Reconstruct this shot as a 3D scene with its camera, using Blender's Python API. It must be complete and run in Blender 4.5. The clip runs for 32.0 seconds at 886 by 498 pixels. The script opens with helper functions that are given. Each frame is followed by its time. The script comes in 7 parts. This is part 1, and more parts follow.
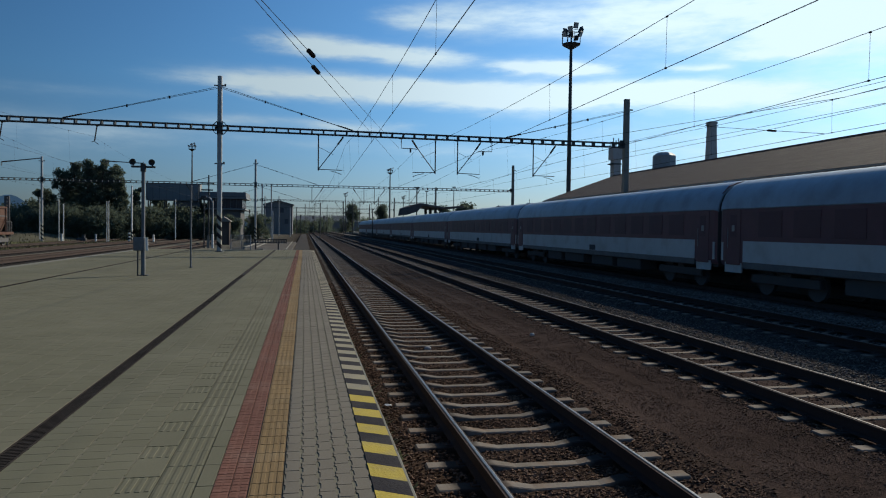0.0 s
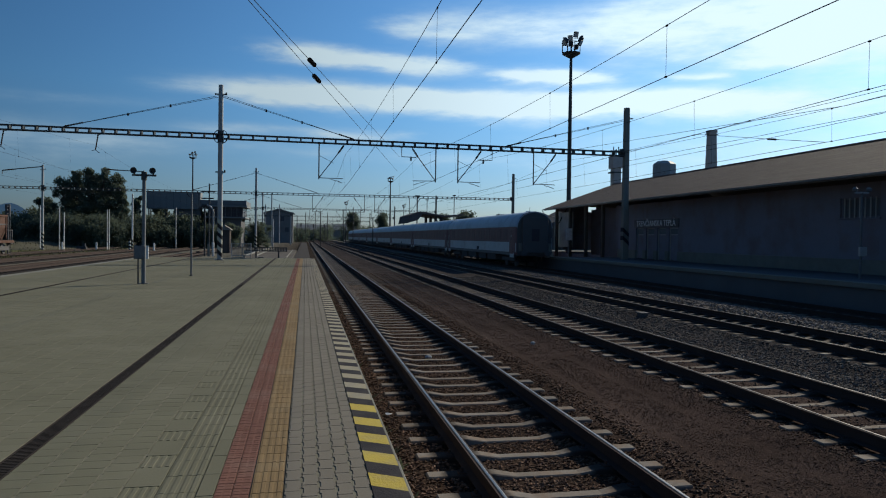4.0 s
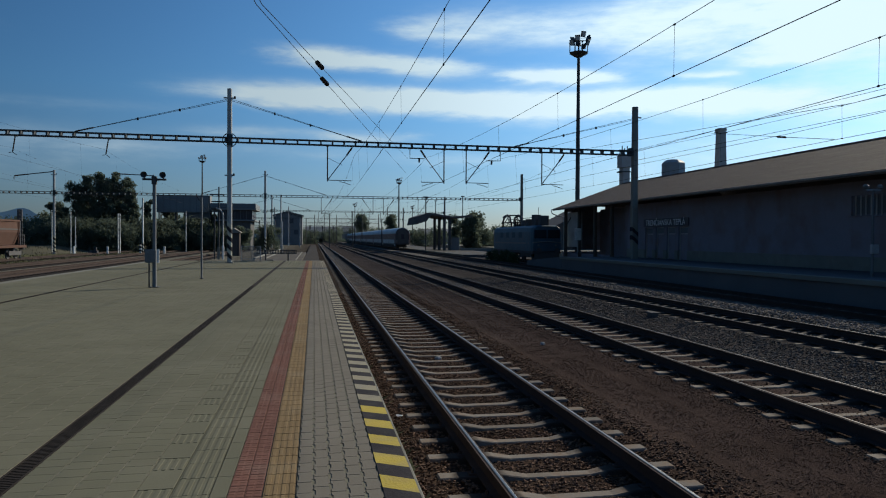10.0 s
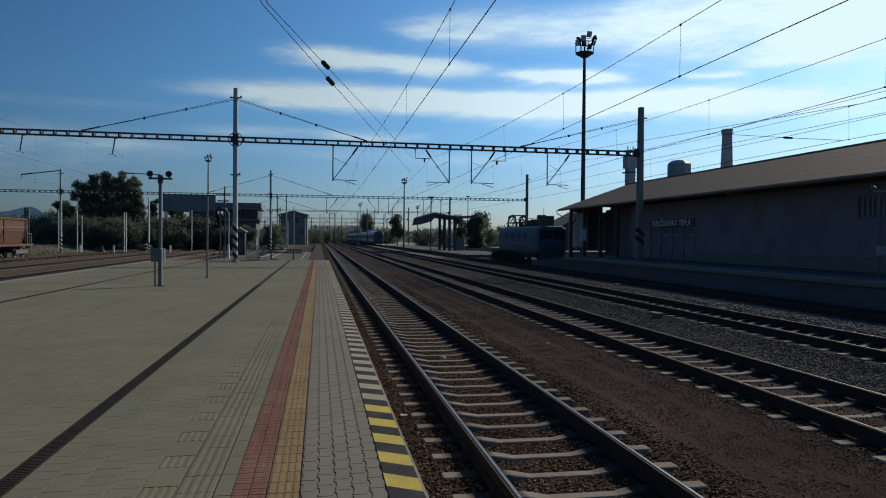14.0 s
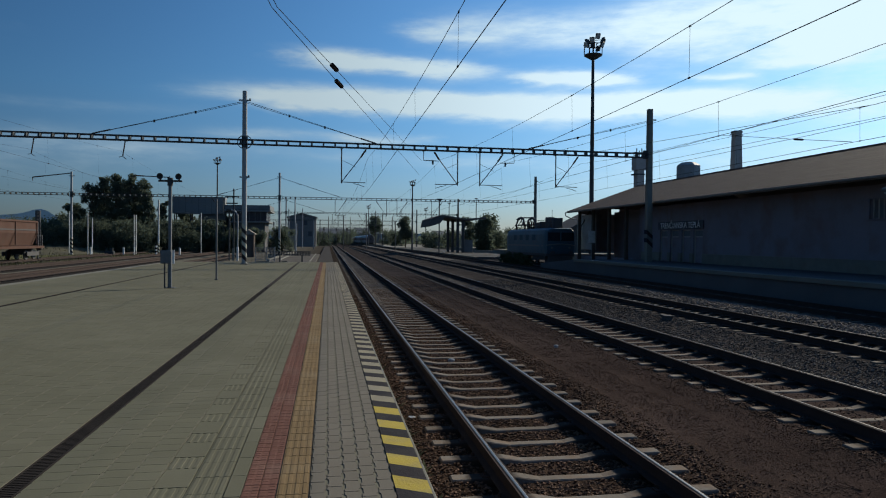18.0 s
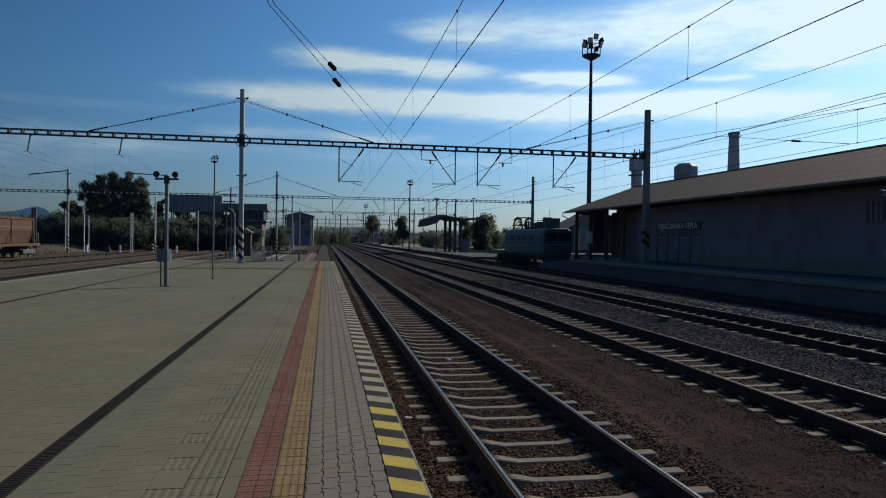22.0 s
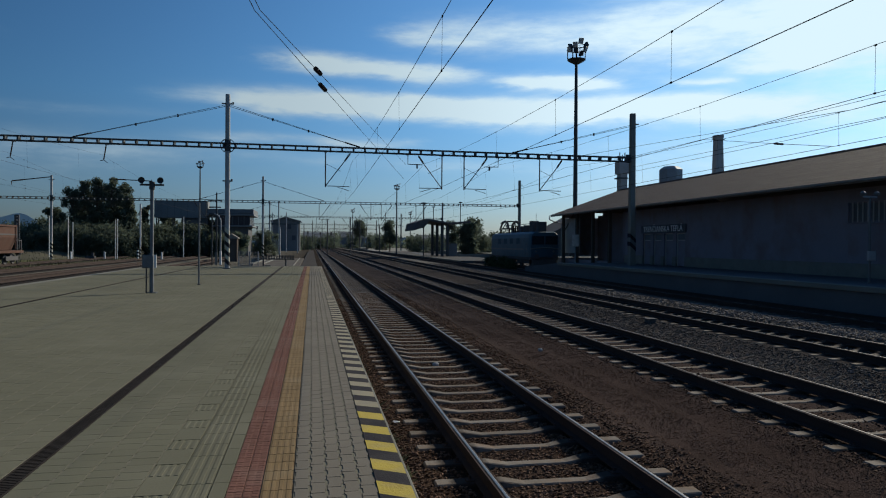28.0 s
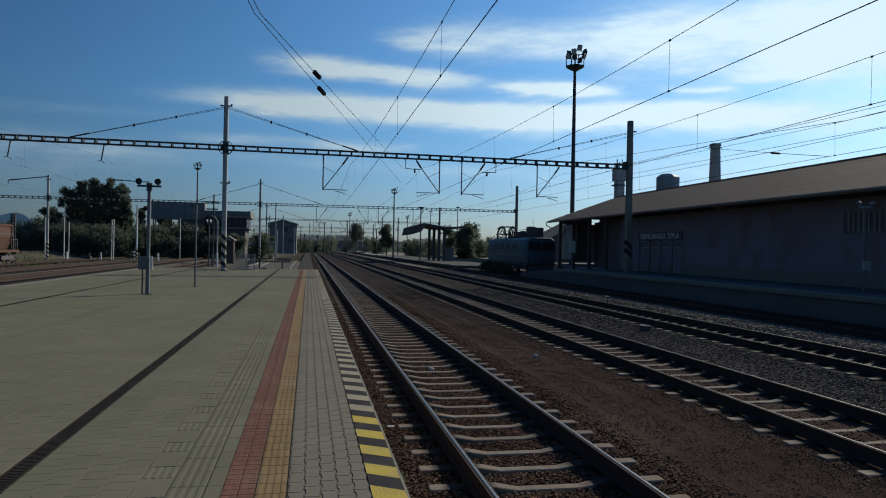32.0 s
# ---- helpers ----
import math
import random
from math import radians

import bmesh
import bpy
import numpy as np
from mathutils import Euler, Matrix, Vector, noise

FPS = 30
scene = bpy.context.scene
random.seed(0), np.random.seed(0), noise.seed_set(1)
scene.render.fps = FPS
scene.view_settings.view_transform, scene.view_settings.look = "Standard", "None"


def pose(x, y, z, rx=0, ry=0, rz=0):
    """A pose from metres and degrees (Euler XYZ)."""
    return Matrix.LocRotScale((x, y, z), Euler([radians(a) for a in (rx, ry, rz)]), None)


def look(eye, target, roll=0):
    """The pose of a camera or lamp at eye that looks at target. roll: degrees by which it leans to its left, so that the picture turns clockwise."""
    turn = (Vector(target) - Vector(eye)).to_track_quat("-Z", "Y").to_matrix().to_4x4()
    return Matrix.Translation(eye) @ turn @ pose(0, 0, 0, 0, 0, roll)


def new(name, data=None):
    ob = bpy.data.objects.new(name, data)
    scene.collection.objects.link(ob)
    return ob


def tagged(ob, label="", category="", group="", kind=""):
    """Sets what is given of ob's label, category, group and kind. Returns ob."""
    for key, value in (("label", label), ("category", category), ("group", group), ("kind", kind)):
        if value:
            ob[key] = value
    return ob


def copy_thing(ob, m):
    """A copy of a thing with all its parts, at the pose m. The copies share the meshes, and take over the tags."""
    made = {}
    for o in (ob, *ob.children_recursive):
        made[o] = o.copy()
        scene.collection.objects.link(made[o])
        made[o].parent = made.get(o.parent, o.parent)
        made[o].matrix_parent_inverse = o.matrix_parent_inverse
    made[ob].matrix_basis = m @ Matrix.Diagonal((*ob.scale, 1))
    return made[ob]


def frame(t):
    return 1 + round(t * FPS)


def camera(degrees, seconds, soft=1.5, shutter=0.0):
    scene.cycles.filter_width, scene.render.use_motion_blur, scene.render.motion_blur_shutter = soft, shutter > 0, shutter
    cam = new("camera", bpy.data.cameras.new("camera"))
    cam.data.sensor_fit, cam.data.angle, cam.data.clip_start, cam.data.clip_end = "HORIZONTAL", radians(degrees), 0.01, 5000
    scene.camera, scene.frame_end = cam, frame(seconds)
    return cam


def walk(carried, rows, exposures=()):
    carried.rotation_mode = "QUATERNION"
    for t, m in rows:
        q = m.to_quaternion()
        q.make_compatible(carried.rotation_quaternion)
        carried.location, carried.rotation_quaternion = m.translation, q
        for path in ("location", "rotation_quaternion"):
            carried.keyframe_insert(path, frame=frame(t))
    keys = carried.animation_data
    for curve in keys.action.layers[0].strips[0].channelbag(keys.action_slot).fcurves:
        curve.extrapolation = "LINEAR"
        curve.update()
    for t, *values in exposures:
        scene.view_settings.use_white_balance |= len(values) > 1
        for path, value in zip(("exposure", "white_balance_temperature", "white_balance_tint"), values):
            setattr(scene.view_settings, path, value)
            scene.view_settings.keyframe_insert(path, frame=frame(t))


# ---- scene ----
cam = camera(64.03, 32.0, soft=1.1)
PATH = [
    (0, (0.007, 0.014, 1.584), (0.391, 1.976, 1.528), 0.8),
    (0.5, (0.006, 0.015, 1.59), (0.39, 1.977, 1.54), 0.9),
    (1, (0.004, 0.022, 1.588), (0.386, 1.985, 1.548), 1.0),
    (1.5, (0.005, 0.027, 1.589), (0.387, 1.99, 1.551), 0.9),
    (2, (0.005, 0.019, 1.586), (0.386, 1.982, 1.547), 0.9),
    (2.5, (0.003, 0.028, 1.586), (0.385, 1.991, 1.547), 0.8),
    (3, (0.002, 0.017, 1.59), (0.384, 1.98, 1.555), 0.9),
    (3.5, (0.002, 0.02, 1.584), (0.386, 1.982, 1.553), 0.9),
    (5.5, (0.007, 0.023, 1.587), (0.379, 1.988, 1.547), 0.4),
    (6, (0.004, 0.019, 1.587), (0.376, 1.984, 1.548), 0.4),
    (6.5, (0.005, 0.009, 1.591), (0.375, 1.974, 1.553), 0.3),
    (7, (0.007, 0.026, 1.586), (0.375, 1.991, 1.547), 0.3),
    (7.5, (0.007, 0.017, 1.586), (0.372, 1.983, 1.545), 0.2),
    (8, (0.011, 0.019, 1.588), (0.373, 1.986, 1.544), 0.0),
    (8.5, (0.014, 0.016, 1.594), (0.375, 1.982, 1.557), 0.1),
    (9, (0.008, 0.003, 1.592), (0.37, 1.969, 1.567), 0.3),
    (9.5, (0.005, -0.003, 1.592), (0.368, 1.964, 1.565), 0.3),
    (10, (-0.001, 0.003, 1.593), (0.357, 1.97, 1.563), 0.3),
    (10.5, (-0.006, 0.003, 1.592), (0.346, 1.972, 1.56), 0.3),
    (11, (-0.006, -0.001, 1.588), (0.343, 1.969, 1.559), 0.5),
    (11.5, (-0.008, -0.004, 1.59), (0.34, 1.965, 1.565), 0.6),
    (12, (-0.007, 0.0, 1.587), (0.34, 1.969, 1.558), 0.5),
    (12.5, (-0.003, 0.01, 1.587), (0.34, 1.98, 1.55), 0.3),
    (13, (-0.002, 0.003, 1.589), (0.341, 1.973, 1.549), 0.2),
    (13.5, (-0.001, 0.002, 1.589), (0.343, 1.972, 1.552), 0.4),
    (14, (0.001, -0.005, 1.589), (0.345, 1.965, 1.559), 0.5),
    (14.5, (-0.006, -0.016, 1.593), (0.337, 1.955, 1.57), 0.6),
    (16.5, (-0.011, -0.014, 1.59), (0.316, 1.959, 1.568), 0.6),
    (17, (-0.007, -0.013, 1.589), (0.317, 1.961, 1.564), 0.5),
    (17.5, (-0.007, -0.02, 1.593), (0.315, 1.954, 1.567), 0.5),
    (18, (-0.004, -0.003, 1.587), (0.317, 1.971, 1.563), 0.5),
    (18.5, (-0.002, 0.009, 1.589), (0.319, 1.983, 1.568), 0.6),
    (19, (0.004, 0.007, 1.591), (0.324, 1.981, 1.576), 0.8),
    (19.5, (0.005, 0.027, 1.587), (0.324, 2.002, 1.561), 0.7),
    (20, (0.008, 0.04, 1.587), (0.324, 2.015, 1.545), 0.5),
    (20.5, (0.007, 0.042, 1.588), (0.323, 2.016, 1.542), 0.5),
    (21, (0.006, 0.036, 1.587), (0.326, 2.009, 1.55), 0.6),
    (21.5, (0.003, 0.027, 1.592), (0.329, 2.001, 1.563), 0.8),
    (22, (0.001, 0.036, 1.589), (0.33, 2.009, 1.564), 0.8),
    (22.5, (-0.001, 0.027, 1.59), (0.331, 1.999, 1.564), 0.8),
    (23, (-0.004, 0.031, 1.592), (0.332, 2.003, 1.564), 0.8),
    (23.5, (-0.002, 0.022, 1.592), (0.338, 1.993, 1.565), 0.8),
    (24, (-0.004, 0.019, 1.592), (0.341, 1.989, 1.57), 1.0),
    (24.5, (-0.002, 0.012, 1.591), (0.346, 1.981, 1.564), 0.8),
    (25, (0.005, 0.013, 1.587), (0.353, 1.982, 1.552), 0.6),
    (25.5, (0.009, 0.027, 1.587), (0.358, 1.996, 1.546), 0.3),
    (27.5, (0.006, 0.016, 1.587), (0.367, 1.983, 1.567), 0.3),
    (28, (0.002, 0.003, 1.591), (0.366, 1.969, 1.578), 0.4),
    (28.5, (0.002, 0.0, 1.594), (0.368, 1.966, 1.585), 0.4),
    (29, (-0.001, -0.004, 1.594), (0.368, 1.962, 1.585), 0.4),
    (29.5, (-0.001, 0.002, 1.592), (0.37, 1.967, 1.579), 0.4),
    (30, (-0.001, 0.006, 1.59), (0.373, 1.971, 1.573), 0.4),
    (30.5, (-0.001, 0.007, 1.594), (0.374, 1.971, 1.573), 0.4),
    (31, (0.0, 0.009, 1.593), (0.372, 1.974, 1.579), 0.6),
    (31.5, (-0.005, -0.004, 1.596), (0.367, 1.961, 1.592), 1.0),
    (32, (-0.001, -0.021, 1.6), (0.372, 1.944, 1.6), 1.1),
]
walk(cam, [(t, look(eye, target, roll)) for t, eye, target, roll in PATH], [(0.0, 0.08, 6330, 9), (14.0, 0.03, 6330, 9), (32.0, -0.04, 6330, 9)])

# ---- sky, sun ----
SUN_AZ = radians(54)      # from the line of the tracks towards the station building
SUN_EL = radians(28.5)
scene.view_settings.exposure = 0.0


def make_world():
    w = bpy.data.worlds.new("sky")
    scene.world = w
    w.use_nodes = True
    nt = w.node_tree
    nt.nodes.clear()
    N, L = nt.nodes.new, nt.links.new

    def math_(op, a, b=None, c=None):
        n = N("ShaderNodeMath")
        n.operation = op
        for k, v in enumerate((a, b, c)):
            if v is None:
                continue
            if isinstance(v, (int, float)):
                n.inputs[k].default_value = v
            else:
                L(v, n.inputs[k])
        return n.outputs[0]

    out, bg = N("ShaderNodeOutputWorld"), N("ShaderNodeBackground")
    sky = N("ShaderNodeTexSky")
    sky.sky_type, sky.sun_disc = "NISHITA", False
    sky.sun_elevation, sky.sun_rotation = SUN_EL, SUN_AZ
    sky.air_density, sky.dust_density, sky.ozone_density = 1.0, 0.8, 2.0
    tc, sep = N("ShaderNodeTexCoord"), N("ShaderNodeSeparateXYZ")
    L(tc.outputs["Generated"], sep.inputs[0])
    x, y, z = sep.outputs
    az = math_("MULTIPLY", math_("ARCTAN2", x, y), 57.2958)
    el = math_("MULTIPLY", math_("ARCSINE", z), 57.2958)
    # slow warp of the streaks
    comb = N("ShaderNodeCombineXYZ")
    L(math_("MULTIPLY", az, 0.055), comb.inputs[0])
    L(math_("MULTIPLY", el, 0.22), comb.inputs[1])
    n1 = N("ShaderNodeTexNoise")
    n1.inputs["Scale"].default_value, n1.inputs["Detail"].default_value, n1.inputs["Roughness"].default_value = 1.6, 6, 0.58
    L(comb.outputs[0], n1.inputs["Vector"])
    wob = math_("SUBTRACT", n1.outputs[0], 0.5)
    elw = math_("ADD", el, math_("MULTIPLY", wob, 1.7))
    azw = math_("ADD", az, math_("MULTIPLY", wob, 11.0))

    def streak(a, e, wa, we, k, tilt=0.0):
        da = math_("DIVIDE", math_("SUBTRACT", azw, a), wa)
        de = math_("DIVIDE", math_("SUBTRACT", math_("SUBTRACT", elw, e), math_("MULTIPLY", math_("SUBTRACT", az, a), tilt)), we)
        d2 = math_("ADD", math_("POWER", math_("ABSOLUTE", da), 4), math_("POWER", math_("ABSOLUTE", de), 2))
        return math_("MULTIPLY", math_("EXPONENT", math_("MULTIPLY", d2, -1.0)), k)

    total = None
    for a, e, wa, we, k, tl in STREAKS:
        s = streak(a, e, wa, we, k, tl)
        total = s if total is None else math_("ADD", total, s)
    # thin cloud everywhere else, denser overhead
    n2 = N("ShaderNodeTexNoise")
    n2.inputs["Scale"].default_value, n2.inputs["Detail"].default_value, n2.inputs["Roughness"].default_value = 0.8, 5, 0.55
    L(comb.outputs[0], n2.inputs["Vector"])
    thin = math_("MULTIPLY", math_("MAXIMUM", math_("SUBTRACT", n2.outputs[0], 0.52), 0.0), 0.8)
    total = math_("ADD", total, thin)
    n3 = N("ShaderNodeTexNoise")
    n3.inputs["Scale"].default_value, n3.inputs["Detail"].default_value, n3.inputs["Roughness"].default_value = 5.5, 7, 0.62
    L(comb.outputs[0], n3.inputs["Vector"])
    tex = math_("ADD", math_("MULTIPLY_ADD", n1.outputs[0], 0.7, -0.05), math_("MULTIPLY", n3.outputs[0], 1.35))
    soft = N("ShaderNodeMapRange")
    soft.interpolation_type = "SMOOTHSTEP"
    soft.inputs[1].default_value, soft.inputs[2].default_value = 0.04, 1.0
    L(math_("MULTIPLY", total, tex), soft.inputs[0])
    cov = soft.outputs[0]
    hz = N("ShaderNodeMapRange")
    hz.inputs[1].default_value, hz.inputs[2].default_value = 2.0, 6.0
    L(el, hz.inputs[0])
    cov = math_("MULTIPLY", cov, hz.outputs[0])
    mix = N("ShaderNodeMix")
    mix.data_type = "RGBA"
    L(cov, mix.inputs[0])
    tint = N("ShaderNodeMix")
    tint.data_type, tint.blend_type = "RGBA", "MULTIPLY"
    tint.inputs[0].default_value = 1.0
    low = N("ShaderNodeMapRange")
    low.inputs[1].default_value, low.inputs[2].default_value = 0.0, 11.0
    L(el, low.inputs[0])
    shade = N("ShaderNodeMix")
    shade.data_type = "RGBA"
    L(low.outputs[0], shade.inputs[0])
    shade.inputs[6].default_value, shade.inputs[7].default_value = SKY_LOW, SKY_TINT
    L(shade.outputs[2], tint.inputs[7])
    L(sky.outputs[0], tint.inputs[6])
    # the sky pales towards the sun
    side = N("ShaderNodeMapRange")
    side.interpolation_type = "SMOOTHSTEP"
    side.inputs[1].default_value, side.inputs[2].default_value, side.inputs[3].default_value, side.inputs[4].default_value = -40.0, 23.0, 0.63, 1.29
    L(az, side.inputs[0])
    lit = N("ShaderNodeVectorMath")
    lit.operation = "SCALE"
    L(tint.outputs[2], lit.inputs[0])
    L(side.outputs[0], lit.inputs["Scale"])
    L(lit.outputs[0], mix.inputs[6])
    # clouds near the sun are lit through, those away from it stay grey
    glow = N("ShaderNodeMapRange")
    glow.interpolation_type = "SMOOTHSTEP"
    glow.inputs[1].default_value, glow.inputs[2].default_value, glow.inputs[3].default_value, glow.inputs[4].default_value = -6.0, 27.0, 0.60, 1.02
    L(az, glow.inputs[0])
    white = N("ShaderNodeVectorMath")
    white.operation = "SCALE"
    white.inputs[0].default_value = CLOUD[:3]
    L(glow.outputs[0], white.inputs["Scale"])
    L(white.outputs[0], mix.inputs[7])
    L(mix.outputs[2], bg.inputs[0])
    bg.inputs[1].default_value = SKY_STRENGTH
    L(bg.outputs[0], out.inputs[0])


SKY_STRENGTH = 0.08
SKY_TINT = (0.42, 0.77, 1.06, 1)
SKY_LOW = (0.455, 0.57, 0.81, 1)    # thicker air near the horizon
CLOUD = (9.3, 11.5, 12.6, 1)
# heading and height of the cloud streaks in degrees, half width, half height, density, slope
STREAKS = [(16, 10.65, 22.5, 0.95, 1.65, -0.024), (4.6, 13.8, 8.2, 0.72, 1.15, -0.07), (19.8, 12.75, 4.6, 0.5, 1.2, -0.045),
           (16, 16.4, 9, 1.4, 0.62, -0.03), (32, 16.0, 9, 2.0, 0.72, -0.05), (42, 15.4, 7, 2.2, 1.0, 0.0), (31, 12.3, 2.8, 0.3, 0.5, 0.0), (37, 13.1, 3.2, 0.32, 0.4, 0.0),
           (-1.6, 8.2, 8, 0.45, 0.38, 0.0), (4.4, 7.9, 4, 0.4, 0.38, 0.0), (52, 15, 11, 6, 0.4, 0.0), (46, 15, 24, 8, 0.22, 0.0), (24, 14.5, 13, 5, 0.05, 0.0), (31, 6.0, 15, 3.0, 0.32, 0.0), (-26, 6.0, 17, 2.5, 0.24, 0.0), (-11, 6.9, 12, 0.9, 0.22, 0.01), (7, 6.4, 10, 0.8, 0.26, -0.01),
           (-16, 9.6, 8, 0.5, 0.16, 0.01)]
make_world()

sun = new("sun", bpy.data.lights.new("sun", "SUN"))
sun.data.energy, sun.data.angle, sun.data.color = 4.8, radians(1.0), (1.0, 0.89, 0.70)
sd = Vector((math.sin(SUN_AZ) * math.cos(SUN_EL), math.cos(SUN_AZ) * math.cos(SUN_EL), math.sin(SUN_EL)))
sun.matrix_world = look((60, 40, 60), Vector((60, 40, 60)) - sd)

# ---- materials ----
MATS = {}


def surf(name, col, col2=None, rough=0.8, metal=0.0, big=0.6, fine=25.0, bump=0.25, rnd=0.0, dirt=None, dirt_amt=0.0,
         world=False, spec=0.4, stretch=(1, 1, 1), through_light=0.0):
    """Two-scale surface: large stains, fine grain with relief, and a little difference from piece to piece."""
    if name in MATS:
        return MATS[name]
    m = bpy.data.materials.new(name)
    MATS[name] = m
    m.use_nodes = True
    nt = m.node_tree
    N, L = nt.nodes.new, nt.links.new
    bsdf = nt.nodes["Principled BSDF"]
    col2 = col2 or tuple(c * 0.72 for c in col)
    tc = N("ShaderNodeTexCoord")
    geo = N("ShaderNodeNewGeometry")
    mp = N("ShaderNodeMapping")
    mp.inputs["Scale"].default_value = stretch
    if world:
        L(geo.outputs["Position"], mp.inputs[0])
    else:
        L(tc.outputs["Object"], mp.inputs[0])
    oi = N("ShaderNodeObjectInfo")
    off = N("ShaderNodeVectorMath")
    off.operation = "MULTIPLY_ADD"
    cmb = N("ShaderNodeCombineXYZ")
    for k in range(3):
        L(oi.outputs["Random"], cmb.inputs[k])
    L(cmb.outputs[0], off.inputs[0])
    off.inputs[1].default_value = (0, 0, 0) if world else (17, 31, 11)
    L(mp.outputs[0], off.inputs[2])
    nb = N("ShaderNodeTexNoise")
    nb.inputs["Scale"].default_value, nb.inputs["Detail"].default_value, nb.inputs["Roughness"].default_value = big, 5, 0.62
    L(off.outputs[0], nb.inputs["Vector"])
    nf = N("ShaderNodeTexNoise")
    nf.inputs["Scale"].default_value, nf.inputs["Detail"].default_value = fine, 4
    L(off.outputs[0], nf.inputs["Vector"])
    ad = N("ShaderNodeMath")
    ad.operation = "MULTIPLY_ADD"
    L(nf.outputs[0], ad.inputs[0])
    ad.inputs[1].default_value = 0.45
    L(nb.outputs[0], ad.inputs[2])
    rp = N("ShaderNodeValToRGB")
    rp.color_ramp.elements[0].position, rp.color_ramp.elements[1].position = 0.45, 1.0
    rp.color_ramp.elements[0].color, rp.color_ramp.elements[1].color = (*col, 1), (*col2, 1)
    L(ad.outputs[0], rp.inputs[0])
    colour = rp.outputs[0]
    if dirt:
        nd = N("ShaderNodeTexNoise")
        nd.inputs["Scale"].default_value, nd.inputs["Detail"].default_value = big * 3.1, 7
        L(off.outputs[0], nd.inputs["Vector"])
        mr = N("ShaderNodeMapRange")
        mr.inputs[1].default_value, mr.inputs[2].default_value, mr.inputs[4].default_value = 0.48, 0.7, dirt_amt
        L(nd.outputs[0], mr.inputs[0])
        dm = N("ShaderNodeMix")
        dm.data_type = "RGBA"
        L(mr.outputs[0], dm.inputs[0])
        L(colour, dm.inputs[6])
        dm.inputs[7].default_value = (*dirt, 1)
        colour = dm.outputs[2]
    if rnd:
        hs = N("ShaderNodeHueSaturation")
        isl = N("ShaderNodeMath")
        isl.operation = "ADD"
        L(oi.outputs["Random"], isl.inputs[0])
        L(geo.outputs["Random Per Island"], isl.inputs[1])
        fr = N("ShaderNodeMath")
        fr.operation = "FRACT"
        L(isl.outputs[0], fr.inputs[0])
        vr = N("ShaderNodeMapRange")
        vr.inputs[3].default_value, vr.inputs[4].default_value = 1 - rnd, 1 + rnd
        L(fr.outputs[0], vr.inputs[0])
        L(vr.outputs[0], hs.inputs["Value"])
        L(colour, hs.inputs["Color"])
        colour = hs.outputs[0]
    L(colour, bsdf.inputs["Base Color"])
    rr = N("ShaderNodeMapRange")
    rr.inputs[3].default_value, rr.inputs[4].default_value = max(rough - 0.12, 0.03), min(rough + 0.12, 1)
    L(nb.outputs[0], rr.inputs[0])
    L(rr.outputs[0], bsdf.inputs["Roughness"])
    bsdf.inputs["Metallic"].default_value = metal
    bsdf.inputs["Specular IOR Level"].default_value = min(spec, 0.06) if rough >= 0.85 else spec
    if bump:
        bp = N("ShaderNodeBump")
        bp.inputs["Strength"].default_value, bp.inputs["Distance"].default_value = bump, 0.02
        L(nf.outputs[0], bp.inputs["Height"])
        L(bp.outputs[0], bsdf.inputs["Normal"])
    if through_light:
        tl, mx = N("ShaderNodeBsdfTranslucent"), N("ShaderNodeMixShader")
        mx.inputs[0].default_value = through_light
        L(colour, tl.inputs[0])
        L(bsdf.outputs[0], mx.inputs[1])
        L(tl.outputs[0], mx.inputs[2])
        L(mx.outputs[0], nt.nodes["Material Output"].inputs[0])
    return m


CONCRETE = surf("concrete", (0.22, 0.21, 0.185), (0.16, 0.155, 0.135), 0.88, big=0.9, fine=30, rnd=0.1, dirt=(0.16, 0.13, 0.10), dirt_amt=0.35)
SLEEPER = surf("sleeper_concrete", (0.19, 0.166, 0.142), (0.128, 0.107, 0.087), 0.9, big=1.6, fine=40, rnd=0.16, dirt=(0.16, 0.10, 0.06), dirt_amt=0.55)
PAVER = surf("paver_grey", (0.138, 0.133, 0.093), (0.108, 0.104, 0.073), 0.9, big=0.35, fine=60, bump=0.1, rnd=0.04, dirt=(0.17, 0.16, 0.12), dirt_amt=0.3, world=True)
PAVER_EDGE = surf("paver_warm", (0.168, 0.151, 0.123), (0.132, 0.118, 0.096), 0.9, big=0.35, fine=60, bump=0.1, rnd=0.04, dirt=(0.18, 0.16, 0.13), dirt_amt=0.3, world=True)
PAVER_PALE = surf("paver_pale", (0.19, 0.183, 0.158), (0.15, 0.145, 0.122), 0.9, big=0.5, fine=60, rnd=0.06, world=True)
PAVER_RED = surf("paver_red", (0.17, 0.083, 0.062), (0.13, 0.066, 0.051), 0.88, big=0.6, fine=60, bump=0.1, rnd=0.09, dirt=(0.2, 0.15, 0.12), dirt_amt=0.3, world=True)
PAVER_YEL = surf("paver_ochre", (0.22, 0.150, 0.075), (0.17, 0.118, 0.062), 0.88, big=0.6, fine=60, bump=0.1, rnd=0.09, dirt=(0.25, 0.2, 0.13), dirt_amt=0.35, world=True)
JOINT = surf("joint_sand", (0.16, 0.15, 0.113), (0.13, 0.122, 0.092), 0.95, big=2, fine=90, world=True)
YELLOW = surf("paint_yellow", (0.42, 0.31, 0.02), (0.32, 0.235, 0.02), 0.7, big=1.2, fine=50, rnd=0.06, dirt=(0.14, 0.13, 0.11), dirt_amt=0.4, world=True)
